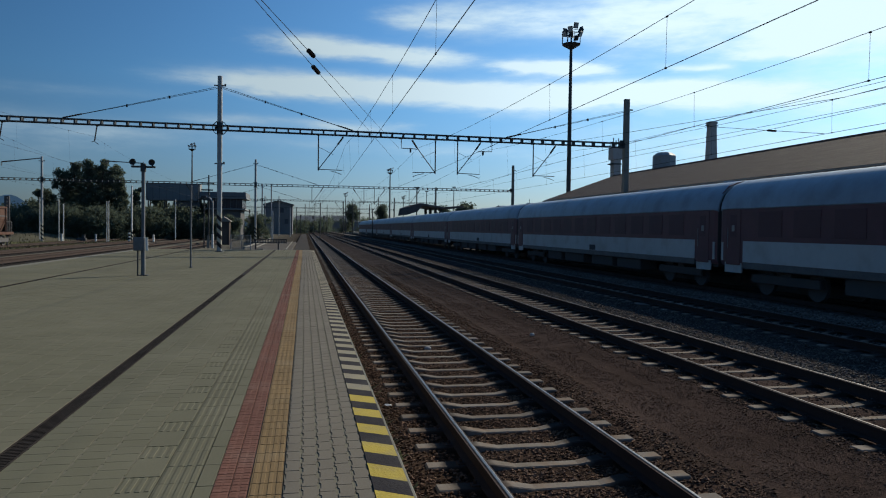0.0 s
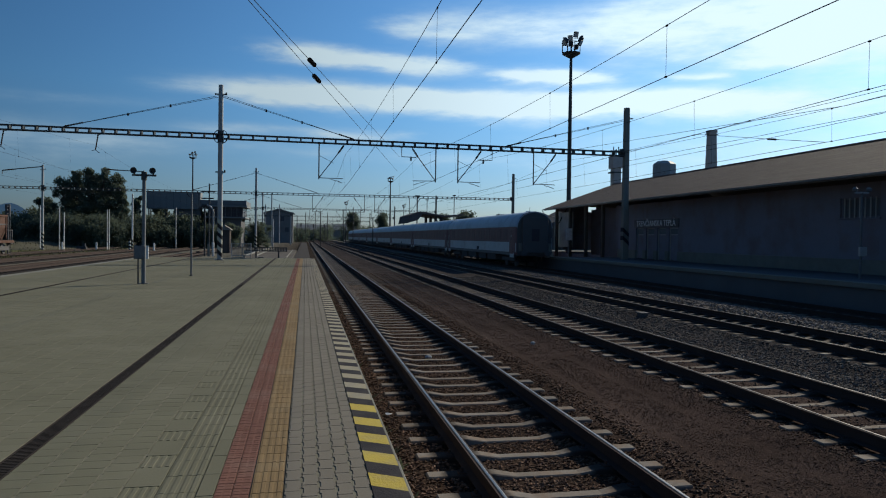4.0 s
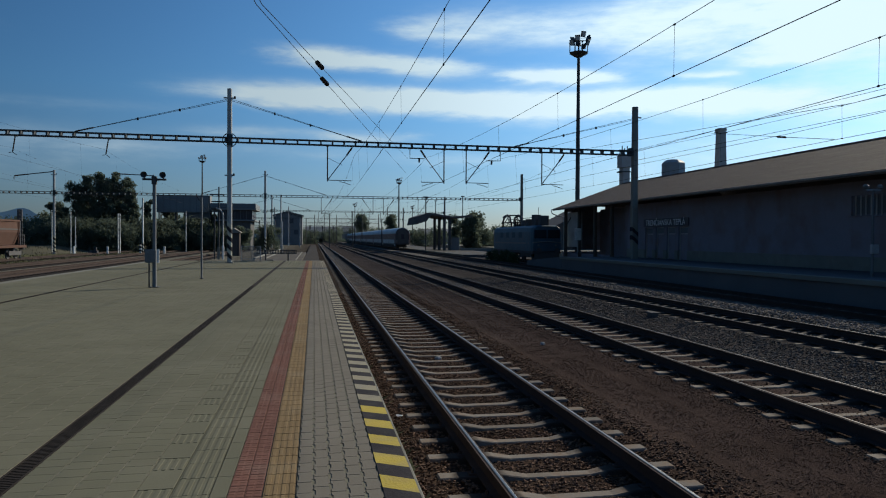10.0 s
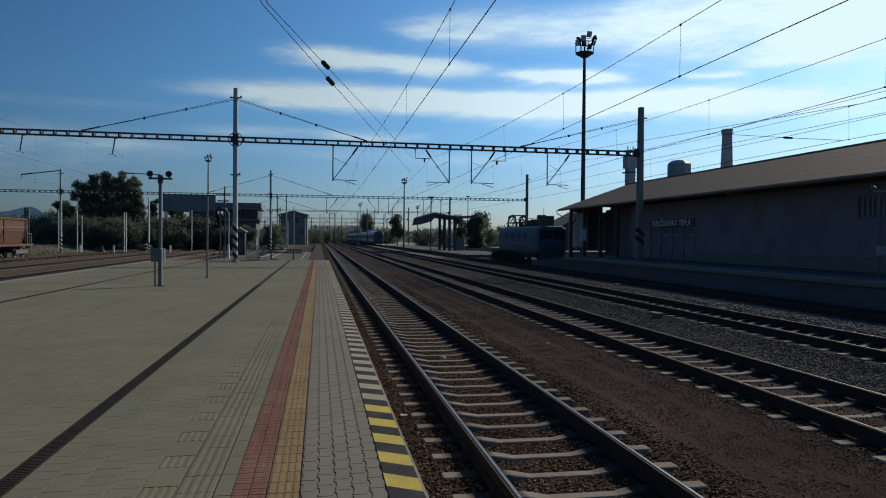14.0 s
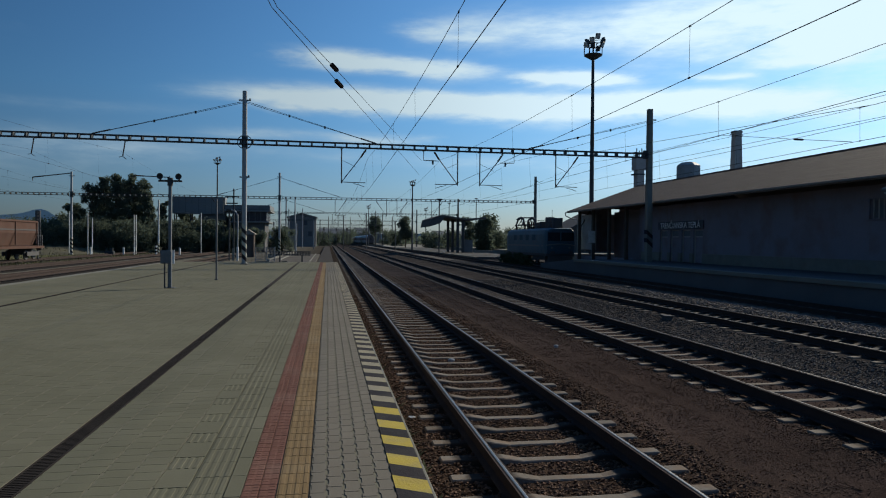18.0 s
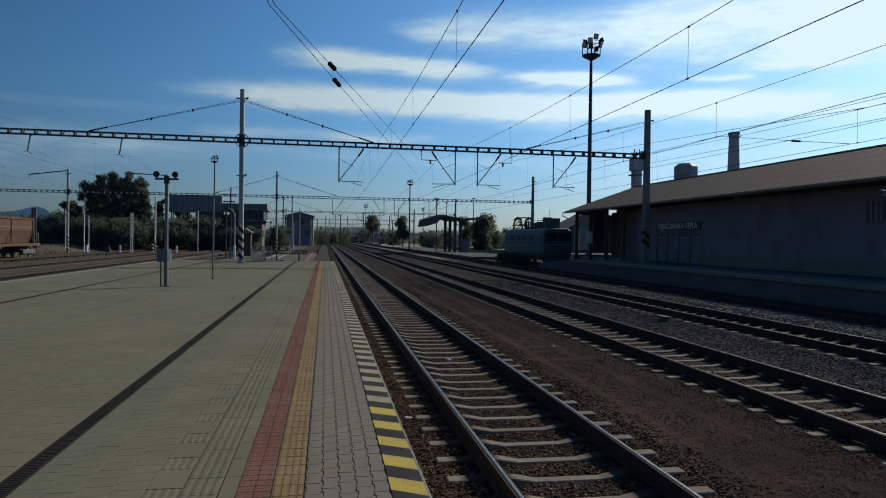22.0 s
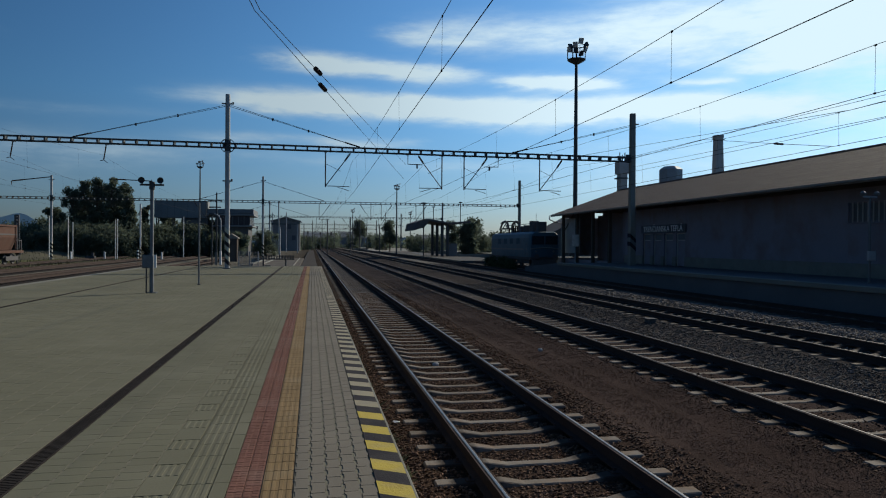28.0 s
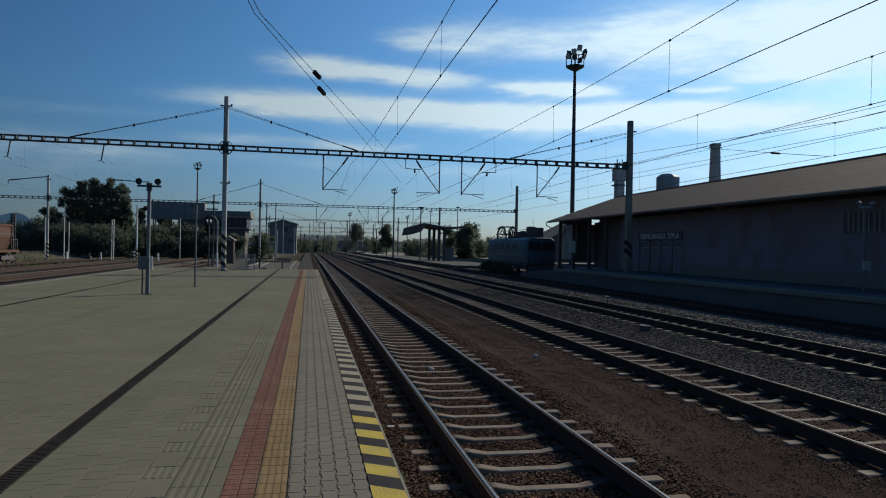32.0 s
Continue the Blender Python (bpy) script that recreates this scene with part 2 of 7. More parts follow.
YELLOW_WORN = surf("paint_yellow_worn", (0.27, 0.232, 0.14), (0.21, 0.18, 0.115), 0.75, big=1.2, fine=50, rnd=0.06, dirt=(0.17, 0.155, 0.12), dirt_amt=0.5, world=True)
BLACK = surf("paint_black", (0.022, 0.02, 0.024), (0.036, 0.033, 0.035), 0.9, big=1.2, fine=50, dirt=(0.15, 0.14, 0.12), dirt_amt=0.14, world=True)
DRAIN = surf("drain_iron", (0.034, 0.028, 0.024), (0.022, 0.019, 0.017), 0.9, 0.0, big=1.5, fine=40, world=True)
RAIL_SIDE = surf("rail_rust", (0.06, 0.045, 0.040), (0.043, 0.033, 0.030), 0.95, 0.0, big=2, fine=30, bump=0.4, world=True, spec=0.08)
RAIL_WORN = surf("rail_worn", (0.12, 0.10, 0.09), (0.09, 0.075, 0.065), 0.6, 0.5, big=1, fine=20, bump=0.02, world=True, stretch=(6, 0.3, 1))
RAIL_TOP = surf("rail_polished", (0.22, 0.217, 0.213), (0.17, 0.166, 0.162), 0.44, 1.0, big=1, fine=20, bump=0.02, world=True, stretch=(6, 0.3, 1))
STONE_BROWN = surf("ballast_rusty", (0.160, 0.098, 0.066), (0.058, 0.035, 0.024), 0.95, big=1.2, fine=24, rnd=0.55, world=True)
STONE_FINE = surf("gravel_fine_brown", (0.136, 0.089, 0.067), (0.060, 0.041, 0.033), 0.95, big=1.2, fine=24, rnd=0.6, world=True)
STONE_GREY = surf("ballast_grey", (0.145, 0.13, 0.115), (0.056, 0.051, 0.047), 0.95, big=1.2, fine=24, rnd=0.4, world=True)
STONE_PALE = surf("ballast_pale", (0.19, 0.168, 0.15), (0.11, 0.096, 0.086), 0.95, big=1.2, fine=24, rnd=0.35, world=True)
STEEL_GREY = surf("steel_galvanised", (0.32, 0.33, 0.33), (0.25, 0.26, 0.265), 0.6, 0.1, big=1.5, fine=12, bump=0.05, dirt=(0.15, 0.1, 0.07), dirt_amt=0.3)
STEEL_MID = surf("steel_weathered", (0.15, 0.155, 0.155), (0.10, 0.105, 0.11), 0.6, 0.1, big=1.5, fine=12, bump=0.05)
STEEL_DARK = surf("steel_dark", (0.06, 0.065, 0.07), (0.035, 0.037, 0.04), 0.6, 0.3, big=1.5, fine=12, bump=0.05)
WIRE = surf("wire_copper_dark", (0.028, 0.028, 0.03), (0.018, 0.018, 0.02), 0.86, 0.0, bump=0)
INSUL = surf("insulator_brown", (0.05, 0.032, 0.026), (0.032, 0.022, 0.018), 0.86, big=3, bump=0)
WHITE = surf("paint_white", (0.72, 0.71, 0.68), (0.55, 0.54, 0.51), 0.65, big=1.5, fine=30, bump=0.06, dirt=(0.3, 0.27, 0.22), dirt_amt=0.35)
GLASS_DARK = surf("glass_dark", (0.054, 0.046, 0.054), (0.064, 0.056, 0.064), 0.25, big=0.8, fine=3, bump=0.01, spec=0.15)
ROOF_TILE = surf("roof_tiles_brown", (0.042, 0.032, 0.037), (0.033, 0.026, 0.031), 0.93, big=0.22, fine=9, bump=0.5, rnd=0.0, dirt=(0.055, 0.046, 0.046), dirt_amt=0.6)
# Wall tone raised and blued in place of veiling glare; brown dirt on top.
BRICK = surf("render_veil_grey", (0.222, 0.212, 0.25), (0.178, 0.17, 0.20), 0.92, big=0.25, fine=18, dirt=(0.18, 0.132, 0.13), dirt_amt=0.7)
SOFFIT = surf("soffit_boards", (0.20, 0.19, 0.185), (0.15, 0.14, 0.135), 0.85, big=0.8, fine=14, stretch=(6, 0.5, 1))
GLASS_HAZY = surf("glass_hazy", (0.085, 0.088, 0.095), (0.07, 0.072, 0.078), 0.5, big=0.8, fine=3, bump=0.01, spec=0.15)
HOUSE_GREY = surf("render_weathered", (0.19, 0.19, 0.188), (0.15, 0.15, 0.148), 0.93, big=0.3, fine=8, dirt=(0.15, 0.145, 0.14), dirt_amt=0.5)
PLASTER = surf("plaster_grey", (0.42, 0.41, 0.40), (0.34, 0.33, 0.32), 0.93, big=0.4, fine=12, dirt=(0.24, 0.22, 0.2), dirt_amt=0.5)
WOOD_DARK = surf("timber_dark", (0.11, 0.092, 0.078), (0.08, 0.066, 0.056), 0.85, big=1.5, fine=20, stretch=(1, 1, 6))
TIMBER_OILY = surf("timber_oily", (0.040, 0.033, 0.028), (0.028, 0.023, 0.02), 0.92, big=1.5, fine=20, stretch=(1, 1, 6))
COACH_GLASS = surf("coach_glass", (0.122, 0.064, 0.073), (0.108, 0.058, 0.066), 0.45, big=0.8, fine=3, bump=0.01, spec=0.2)
COACH_RED = surf("coach_red", (0.155, 0.068, 0.078), (0.125, 0.056, 0.064), 0.5, big=0.4, fine=6, bump=0.02, dirt=(0.08, 0.05, 0.045), dirt_amt=0.35)
COACH_WHITE = surf("coach_white", (0.50, 0.535, 0.545), (0.42, 0.45, 0.455), 0.5, big=0.4, fine=6, bump=0.02, dirt=(0.25, 0.22, 0.19), dirt_amt=0.4)
# Grey roof; the sky's blue reflection is mixed into the base colour.
COACH_ROOF = surf("coach_roof_sky_tint", (0.31, 0.385, 0.46), (0.25, 0.31, 0.37), 0.5, 0.1, big=0.3, fine=6, bump=0.04, dirt=(0.1, 0.09, 0.08), dirt_amt=0.35)
# Black parts made lighter: veiling glare over the darks is in this colour.
UNDER = surf("underframe_lifted", (0.092, 0.090, 0.092), (0.108, 0.102, 0.10), 0.85, 0.1, big=1.5, fine=14)
STRIPE_PALE = surf("paint_cream", (0.5, 0.48, 0.37), (0.4, 0.38, 0.3), 0.75, big=1.2, fine=40, dirt=(0.2, 0.18, 0.14), dirt_amt=0.4)
LOCO_BLUE = surf("loco_blue", (0.040, 0.094, 0.132), (0.032, 0.076, 0.106), 0.6, big=0.5, fine=8, bump=0.03, dirt=(0.06, 0.06, 0.06), dirt_amt=0.4)
WAGON = surf("wagon_oxide", (0.105, 0.06, 0.046), (0.08, 0.046, 0.036), 0.85, big=0.5, fine=10, dirt=(0.09, 0.06, 0.048), dirt_amt=0.6)
HUT_BROWN = surf("hut_boards", (0.085, 0.068, 0.058), (0.065, 0.052, 0.045), 0.9, big=0.6, fine=9, stretch=(4, 4, 0.6))
LOCO_GLASS = surf("glass_blue_dull", (0.034, 0.074, 0.100), (0.028, 0.062, 0.085), 0.6, big=0.8, fine=3, bump=0.01, spec=0.1)
VERGE = surf("verge_dry_grass", (0.102, 0.094, 0.066), (0.072, 0.067, 0.047), 0.95, big=0.25, fine=5, bump=0.6, world=True)
BARK = surf("bark", (0.11, 0.085, 0.065), (0.06, 0.048, 0.04), 0.95, big=2, fine=14, stretch=(3, 3, 0.6))
LEAF = surf("leaves", (0.050, 0.075, 0.026), (0.028, 0.045, 0.018), 0.75, big=0.35, fine=3, bump=0, rnd=0.35)
# Foliage of the yard, paled in colour to stand in for haze.
LEAF_B = surf("leaves_hazed", (0.125, 0.15, 0.112), (0.09, 0.11, 0.082), 0.9, big=0.35, fine=3, bump=0, rnd=0.2, spec=0.05, through_light=0.5)
GRASS = surf("dry_grass", (0.10, 0.10, 0.05), (0.07, 0.072, 0.036), 0.95, big=0.12, fine=6, rnd=0.35, world=True)
CINDER = surf("cinder_path", (0.05, 0.043, 0.038), (0.036, 0.031, 0.028), 0.95, big=0.4, fine=40, world=True)
ASPHALT = surf("asphalt", (0.132, 0.132, 0.138), (0.10, 0.10, 0.105), 0.92, big=0.4, fine=60, world=True)
ASPHALT_DARK = surf("asphalt_dark", (0.085, 0.082, 0.08), (0.065, 0.062, 0.06), 0.92, big=0.4, fine=60, world=True)
APRON = surf("apron_worn", (0.10, 0.088, 0.076), (0.066, 0.058, 0.05), 0.93, big=0.35, fine=14, dirt=(0.14, 0.13, 0.11), dirt_amt=0.5, world=True)
LAMP_GLASS = surf("lamp_glass", (0.5, 0.52, 0.53), (0.4, 0.4, 0.4), 0.15, big=3, bump=0)
GLASS_DULL = surf("glass_dusty", (0.02, 0.026, 0.034), (0.028, 0.034, 0.042), 0.8, big=0.8, fine=3, bump=0.01, spec=0.02)
BOARD_PALE = surf("board_pale", (0.175, 0.182, 0.185), (0.14, 0.147, 0.15), 0.7, big=0.4, fine=6, bump=0.05)
WALL_DARK = surf("wall_sooty", (0.12, 0.118, 0.118), (0.09, 0.088, 0.09), 0.9, big=0.5, fine=8, bump=0.1)
SLATE = surf("board_grey", (0.135, 0.145, 0.155), (0.10, 0.108, 0.116), 0.7, big=0.4, fine=6, bump=0.05)
# Distance haze is put into this pale blue-grey base colour.
HILL = surf("wooded_hill_hazed", (0.43, 0.50, 0.56), (0.38, 0.44, 0.50), 0.95, big=0.01, fine=0.06, bump=0, world=True)
SIGN_BLUE = surf("sign_blue", (0.045, 0.048, 0.065), (0.036, 0.039, 0.053), 0.5, big=1, bump=0)
SIGN_WHITE = surf("sign_white", (0.78, 0.78, 0.8), (0.68, 0.68, 0.7), 0.6, big=6, bump=0)
MESH_GREY = surf("mesh_panel", (0.24, 0.24, 0.23), (0.2, 0.2, 0.19), 0.7, 0.2, big=1, bump=0.05)


# ---- mesh helpers ----
class Geo:
    """Collects vertices and faces of one mesh."""

    def __init__(self):
        self.v, self.f = [], []

    def add(self, vs, fs):
        o = len(self.v)
        self.v.extend(tuple(p) for p in vs)
        self.f.extend(tuple(o + k for k in q) for q in fs)
        return self

    def box(self, x0, x1, y0, y1, z0, z1, c=0.0):
        if not c:
            return self.add([(x, y, z) for z in (z0, z1) for x, y in ((x0, y0), (x1, y0), (x1, y1), (x0, y1))],
                            [(3, 2, 1, 0), (4, 5, 6, 7), (0, 1, 5, 4), (1, 2, 6, 5), (2, 3, 7, 6), (3, 0, 4, 7)])
        c = min(c, (x1 - x0) / 2.01, (y1 - y0) / 2.01, (z1 - z0) / 2.01)
        ring = lambda i, z: [(x0 + i + c, y0 + i, z), (x1 - i - c, y0 + i, z), (x1 - i, y0 + i + c, z), (x1 - i, y1 - i - c, z),
                             (x1 - i - c, y1 - i, z), (x0 + i + c, y1 - i, z), (x0 + i, y1 - i - c, z), (x0 + i, y0 + i + c, z)]
        h = c * 0.6
        return self.loft([ring(h, z0), ring(0, z0 + h), ring(0, z1 - h), ring(h, z1)])

    def loft(self, rings, caps=True, close=True):
        n, o = len(rings[0]), len(self.v)
        for r in rings:
            self.v.extend(tuple(p) for p in r)
        for a in range(len(rings) - 1):
            for b in range(n if close else n - 1):
                p, q = o + a * n, o + (a + 1) * n
                self.f.append((p + b, p + (b + 1) % n, q + (b + 1) % n, q + b))
        if caps:
            self.f.append(tuple(o + k for k in reversed(range(n))))
            self.f.append(tuple(o + (len(rings) - 1) * n + k for k in range(n)))
        return self

    def cyl(self, a, b, r, r2=None, n=10):
        a, b = Vector(a), Vector(b)
        r2 = r if r2 is None else r2
        d = (b - a).normalized()
        u = d.orthogonal().normalized()
        w = d.cross(u)
        ring = lambda c, s: [c + s * (math.cos(2 * math.pi * k / n) * u + math.sin(2 * math.pi * k / n) * w) for k in range(n)]
        return self.loft([ring(a, r), ring(b, r2)])

    def tube(self, pts, r, n=6):
        pts = [Vector(p) for p in pts]
        rings = []
        for k, p in enumerate(pts):
            d = (pts[min(k + 1, len(pts) - 1)] - pts[max(k - 1, 0)]).normalized()
            u = d.cross(Vector((0, 0, 1)))
            u = u.normalized() if u.length > 1e-3 else d.orthogonal().normalized()
            w = d.cross(u)
            rings.append([p + r * (math.cos(2 * math.pi * j / n) * u + math.sin(2 * math.pi * j / n) * w) for j in range(n)])
        return self.loft(rings)

    def along_y(self, profile, y0, y1):
        """Sweeps a closed outline of (x, z) from y0 to y1."""
        return self.loft([[(x, y0, z) for x, z in profile], [(x, y1, z) for x, z in profile]])

    def along_x(self, profile, x0, x1):
        return self.loft([[(x0, y, z) for y, z in profile], [(x1, y, z) for y, z in profile]])

    def lathe(self, prof, n=12, at=(0, 0, 0)):
        """Turns (radius, z) round the upright axis."""
        return self.loft([[(at[0] + r * math.cos(2 * math.pi * k / n), at[1] + r * math.sin(2 * math.pi * k / n), at[2] + z)
                           for k in range(n)] for r, z in prof])

    def mesh(self, name, smooth=False):
        me = bpy.data.meshes.new(name)
        me.from_pydata(self.v, [], self.f)
        bm = bmesh.new()
        bm.from_mesh(me)
        if len(self.f) < 60000:
            bmesh.ops.recalc_face_normals(bm, faces=bm.faces)
        bm.to_mesh(me)
        bm.free()
        if smooth:
            me.polygons.foreach_set("use_smooth", [True] * len(me.polygons))
            me.set_sharp_from_angle(angle=radians(40))
        return me


def part(name, geo, material, parent=None, label="", at=None, smooth=False, kind=""):
    """Links a mesh as one object under a thing or a part; geo may be a Geo or a mesh shared with others."""
    me = geo
    if isinstance(geo, Geo):
        me = geo.mesh(name, smooth)
        me.materials.append(material)
    ob = new(name, me)
    if parent:
        ob.parent = parent
    if at is not None:
        ob.matrix_basis = at if isinstance(at, Matrix) else Matrix.Translation(at)
    return tagged(ob, label, kind=kind)


def thing(name, at, label, category, group="", kind=""):
    ob = new(name)
    ob.empty_display_size = 0.2
    ob.matrix_basis = at if isinstance(at, Matrix) else Matrix.Translation(at)
    return tagged(ob, label, category, group, kind)

# ---- the plan, in metres: x across the tracks, y along them, platform top at z = 0 ----
RAIL_Z = -0.55
GROUND_Z = -0.80
TRACKS = {"one": 2.40, "two": 7.07, "three": 11.75, "four": 16.6}
EDGE = 0.675            # platform edge
LEFT_EDGE = -10.7
PLAT_END = 50.0


# ---- ground ----
def ground_material():
    m = bpy.data.materials.new("yard_ground")
    m.use_nodes = True
    nt = m.node_tree
    N, L = nt.nodes.new, nt.links.new
    bsdf = nt.nodes["Principled BSDF"]
    geo, sep = N("ShaderNodeNewGeometry"), N("ShaderNodeSeparateXYZ")
    L(geo.outputs["Position"], sep.inputs[0])
    nz = N("ShaderNodeTexNoise")
    nz.inputs["Scale"].default_value, nz.inputs["Detail"].default_value = 0.35, 6
    L(geo.outputs["Position"], nz.inputs["Vector"])
    wob = N("ShaderNodeMath")
    wob.operation = "MULTIPLY_ADD"
    L(nz.outputs[0], wob.inputs[0])
    wob.inputs[1].default_value = 1.6
    L(sep.outputs[0], wob.inputs[2])
    mr = N("ShaderNodeMapRange")
    mr.inputs[1].default_value, mr.inputs[2].default_value = -60, 60
    L(wob.outputs[0], mr.inputs[0])
    rp = N("ShaderNodeValToRGB")
    pos = lambda x: (x + 0.8 + 60) / 120
    stops = [(-60, (0.095, 0.098, 0.05)), (-27.5, (0.10, 0.098, 0.055)), (-25.5, (0.122, 0.114, 0.094)), (-11, (0.122, 0.114, 0.094)),
             (0.7, (0.036, 0.030, 0.026)), (3.7, (0.036, 0.031, 0.029)), (4.3, (0.039, 0.035, 0.036)), (5.7, (0.039, 0.035, 0.036)), (8.6, (0.043, 0.040, 0.041)),
             (12.6, (0.05, 0.043, 0.038)), (13.0, (0.13, 0.12, 0.11)), (14.6, (0.13, 0.12, 0.11)), (19, (0.065, 0.06, 0.058)), (40, (0.06, 0.055, 0.048)), (59, (0.04, 0.04, 0.024))]
    e = rp.color_ramp.elements
    while len(e) < len(stops):
        e.new(0.5)
    for k, (x, c) in enumerate(stops):
        e[k].position = pos(x)
    for k, (x, c) in enumerate(stops):
        e[k].color = (*c, 1)
    L(mr.outputs[0], rp.inputs[0])
    n2 = N("ShaderNodeTexNoise")
    n2.inputs["Scale"].default_value, n2.inputs["Detail"].default_value, n2.inputs["Roughness"].default_value = 22, 5, 0.75
    L(geo.outputs["Position"], n2.inputs["Vector"])
    n3 = N("ShaderNodeTexNoise")
    n3.inputs["Scale"].default_value, n3.inputs["Detail"].default_value = 0.9, 5
    L(geo.outputs["Position"], n3.inputs["Vector"])
    v1 = N("ShaderNodeMapRange")
    v1.inputs[1].default_value, v1.inputs[2].default_value, v1.inputs[3].default_value, v1.inputs[4].default_value = 0.3, 0.7, 0.45, 1.6
    L(n2.outputs[0], v1.inputs[0])
    v2 = N("ShaderNodeMapRange")
    v2.inputs[1].default_value, v2.inputs[2].default_value, v2.inputs[3].default_value, v2.inputs[4].default_value = 0.3, 0.7, 0.75, 1.2
    L(n3.outputs[0], v2.inputs[0])
    vv = N("ShaderNodeMath")
    vv.operation = "MULTIPLY"
    L(v1.outputs[0], vv.inputs[0])
    L(v2.outputs[0], vv.inputs[1])
    hs = N("ShaderNodeHueSaturation")
    # rust washed out of the ballast by the platform
    rust, near_y, near_x = N("ShaderNodeMix"), N("ShaderNodeMapRange"), N("ShaderNodeMapRange")
    rust.data_type, rust.blend_type = "RGBA", "MULTIPLY"
    rust.inputs[7].default_value = (1.25, 1.0, 0.84, 1)
    near_y.inputs[1].default_value, near_y.inputs[2].default_value, near_y.inputs[3].default_value, near_y.inputs[4].default_value = 12.0, 34.0, 1.0, 0.12
    near_x.inputs[1].default_value, near_x.inputs[2].default_value, near_x.inputs[3].default_value, near_x.inputs[4].default_value = 3.0, 6.5, 1.0, 0.0
    L(sep.outputs[1], near_y.inputs[0])
    off_x, abs_x = N("ShaderNodeMath"), N("ShaderNodeMath")
    off_x.operation, abs_x.operation = "SUBTRACT", "ABSOLUTE"
    L(wob.outputs[0], off_x.inputs[0])
    off_x.inputs[1].default_value = 4.3
    L(off_x.outputs[0], abs_x.inputs[0])
    L(abs_x.outputs[0], near_x.inputs[0])
    amount = N("ShaderNodeMath")
    amount.operation = "MULTIPLY"
    L(near_y.outputs[0], amount.inputs[0])
    L(near_x.outputs[0], amount.inputs[1])
    L(amount.outputs[0], rust.inputs[0])
    L(rp.outputs[0], rust.inputs[6])
    L(rust.outputs[2], hs.inputs["Color"])
    L(vv.outputs[0], hs.inputs["Value"])
    L(hs.outputs[0], bsdf.inputs["Base Color"])
    bsdf.inputs["Roughness"].default_value = 0.95
    bsdf.inputs["Specular IOR Level"].default_value = 0.0
    bp = N("ShaderNodeBump")
    bp.inputs["Strength"].default_value, bp.inputs["Distance"].default_value = 0.8, 0.03
    L(n2.outputs[0], bp.inputs["Height"])
    L(bp.outputs[0], bsdf.inputs["Normal"])
    return m


def ground_height(x, y):
    """Ballast humps under the tracks, hollows between."""
    z = GROUND_Z
    if -26 < x < 20 and y < 31:
        z += 0.012 * noise.noise((x * 0.8, y * 0.5, 0)) + 0.008 * noise.noise((x * 3, y * 3, 4))
    for c in TRACKS.values():
        if 0.9 < abs(x - c) < 1.9:
            z += 0.062 * min(1.0, (1.9 - abs(x - c)) / 0.5)
        elif abs(x - c) <= 0.9:
            z += 0.03
    if 12.8 < x < 15.0:
        z += 0.17 * min(1.0, (x - 12.8) / 0.5, (15.0 - x) / 0.6)
    return z


def build_ground():
    xs = sorted(set([-3000, -1200, -500, -200, -90, -50, -30] + [-26 + k * 1.0 for k in range(26)] + [0.3 * k for k in range(0, 66)] +
                    [20, 24, 30, 45, 70, 120, 300, 800, 3000]))
    ys = sorted(set([-600, -200, -60, -20, -6] + [k * 0.35 for k in range(0, 90)] + [32 + k * 2 for k in range(40)] + [115, 130, 160, 220, 320, 500, 900, 1800, 4500]))
    v = [(x, y, ground_height(x, y)) for y in ys for x in xs]
    n = len(xs)
    f = [(r * n + c, r * n + c + 1, (r + 1) * n + c + 1, (r + 1) * n + c) for r in range(len(ys) - 1) for c in range(n - 1)]
    me = bpy.data.meshes.new("ground")
    me.from_pydata(v, [], f)
    me.polygons.foreach_set("use_smooth", [True] * len(f))
    me.materials.append(ground_material())
    tagged(new("ground", me), "brown gravel and soil of the railway yard", "ground", kind="structure")


build_ground()


# ---- tracks ----
def rail_geo(y0, y1):
    prof = [(-0.075, -0.172), (0.075, -0.172), (0.075, -0.16), (0.012, -0.142), (0.009, -0.05), (0.034, -0.038), (0.036, -0.010),
            (-0.036, -0.010), (-0.034, -0.038), (-0.009, -0.05), (-0.012, -0.142), (-0.075, -0.16)]
    return Geo().along_y(prof, y0, y1)


def rail_top_geo(y0, y1):
    return Geo().along_y([(-0.012, -0.0098), (0.020, -0.0098), (0.018, -0.004), (0.013, -0.002), (-0.005, -0.002), (-0.010, -0.004)], y0, y1)


def sleeper_mesh(mat):
    g = Geo()
    rings = []
    for x, h, w in ((-1.225, 0.0, 0.075), (-1.21, 0.014, 0.088), (-0.55, 0.012, 0.088), (-0.32, -0.03, 0.072), (0.32, -0.03, 0.072),
                    (0.55, 0.012, 0.088), (1.21, 0.014, 0.088), (1.225, 0.0, 0.075)):
        rings.append([(x, -w - 0.03, -0.16), (x, -w, h - 0.01), (x, -w + 0.012, h), (x, w - 0.012, h), (x, w, h - 0.01), (x, w + 0.03, -0.16)])
    g.loft(rings)
    me = g.mesh("sleeper")
    me.materials.append(mat)
    return me


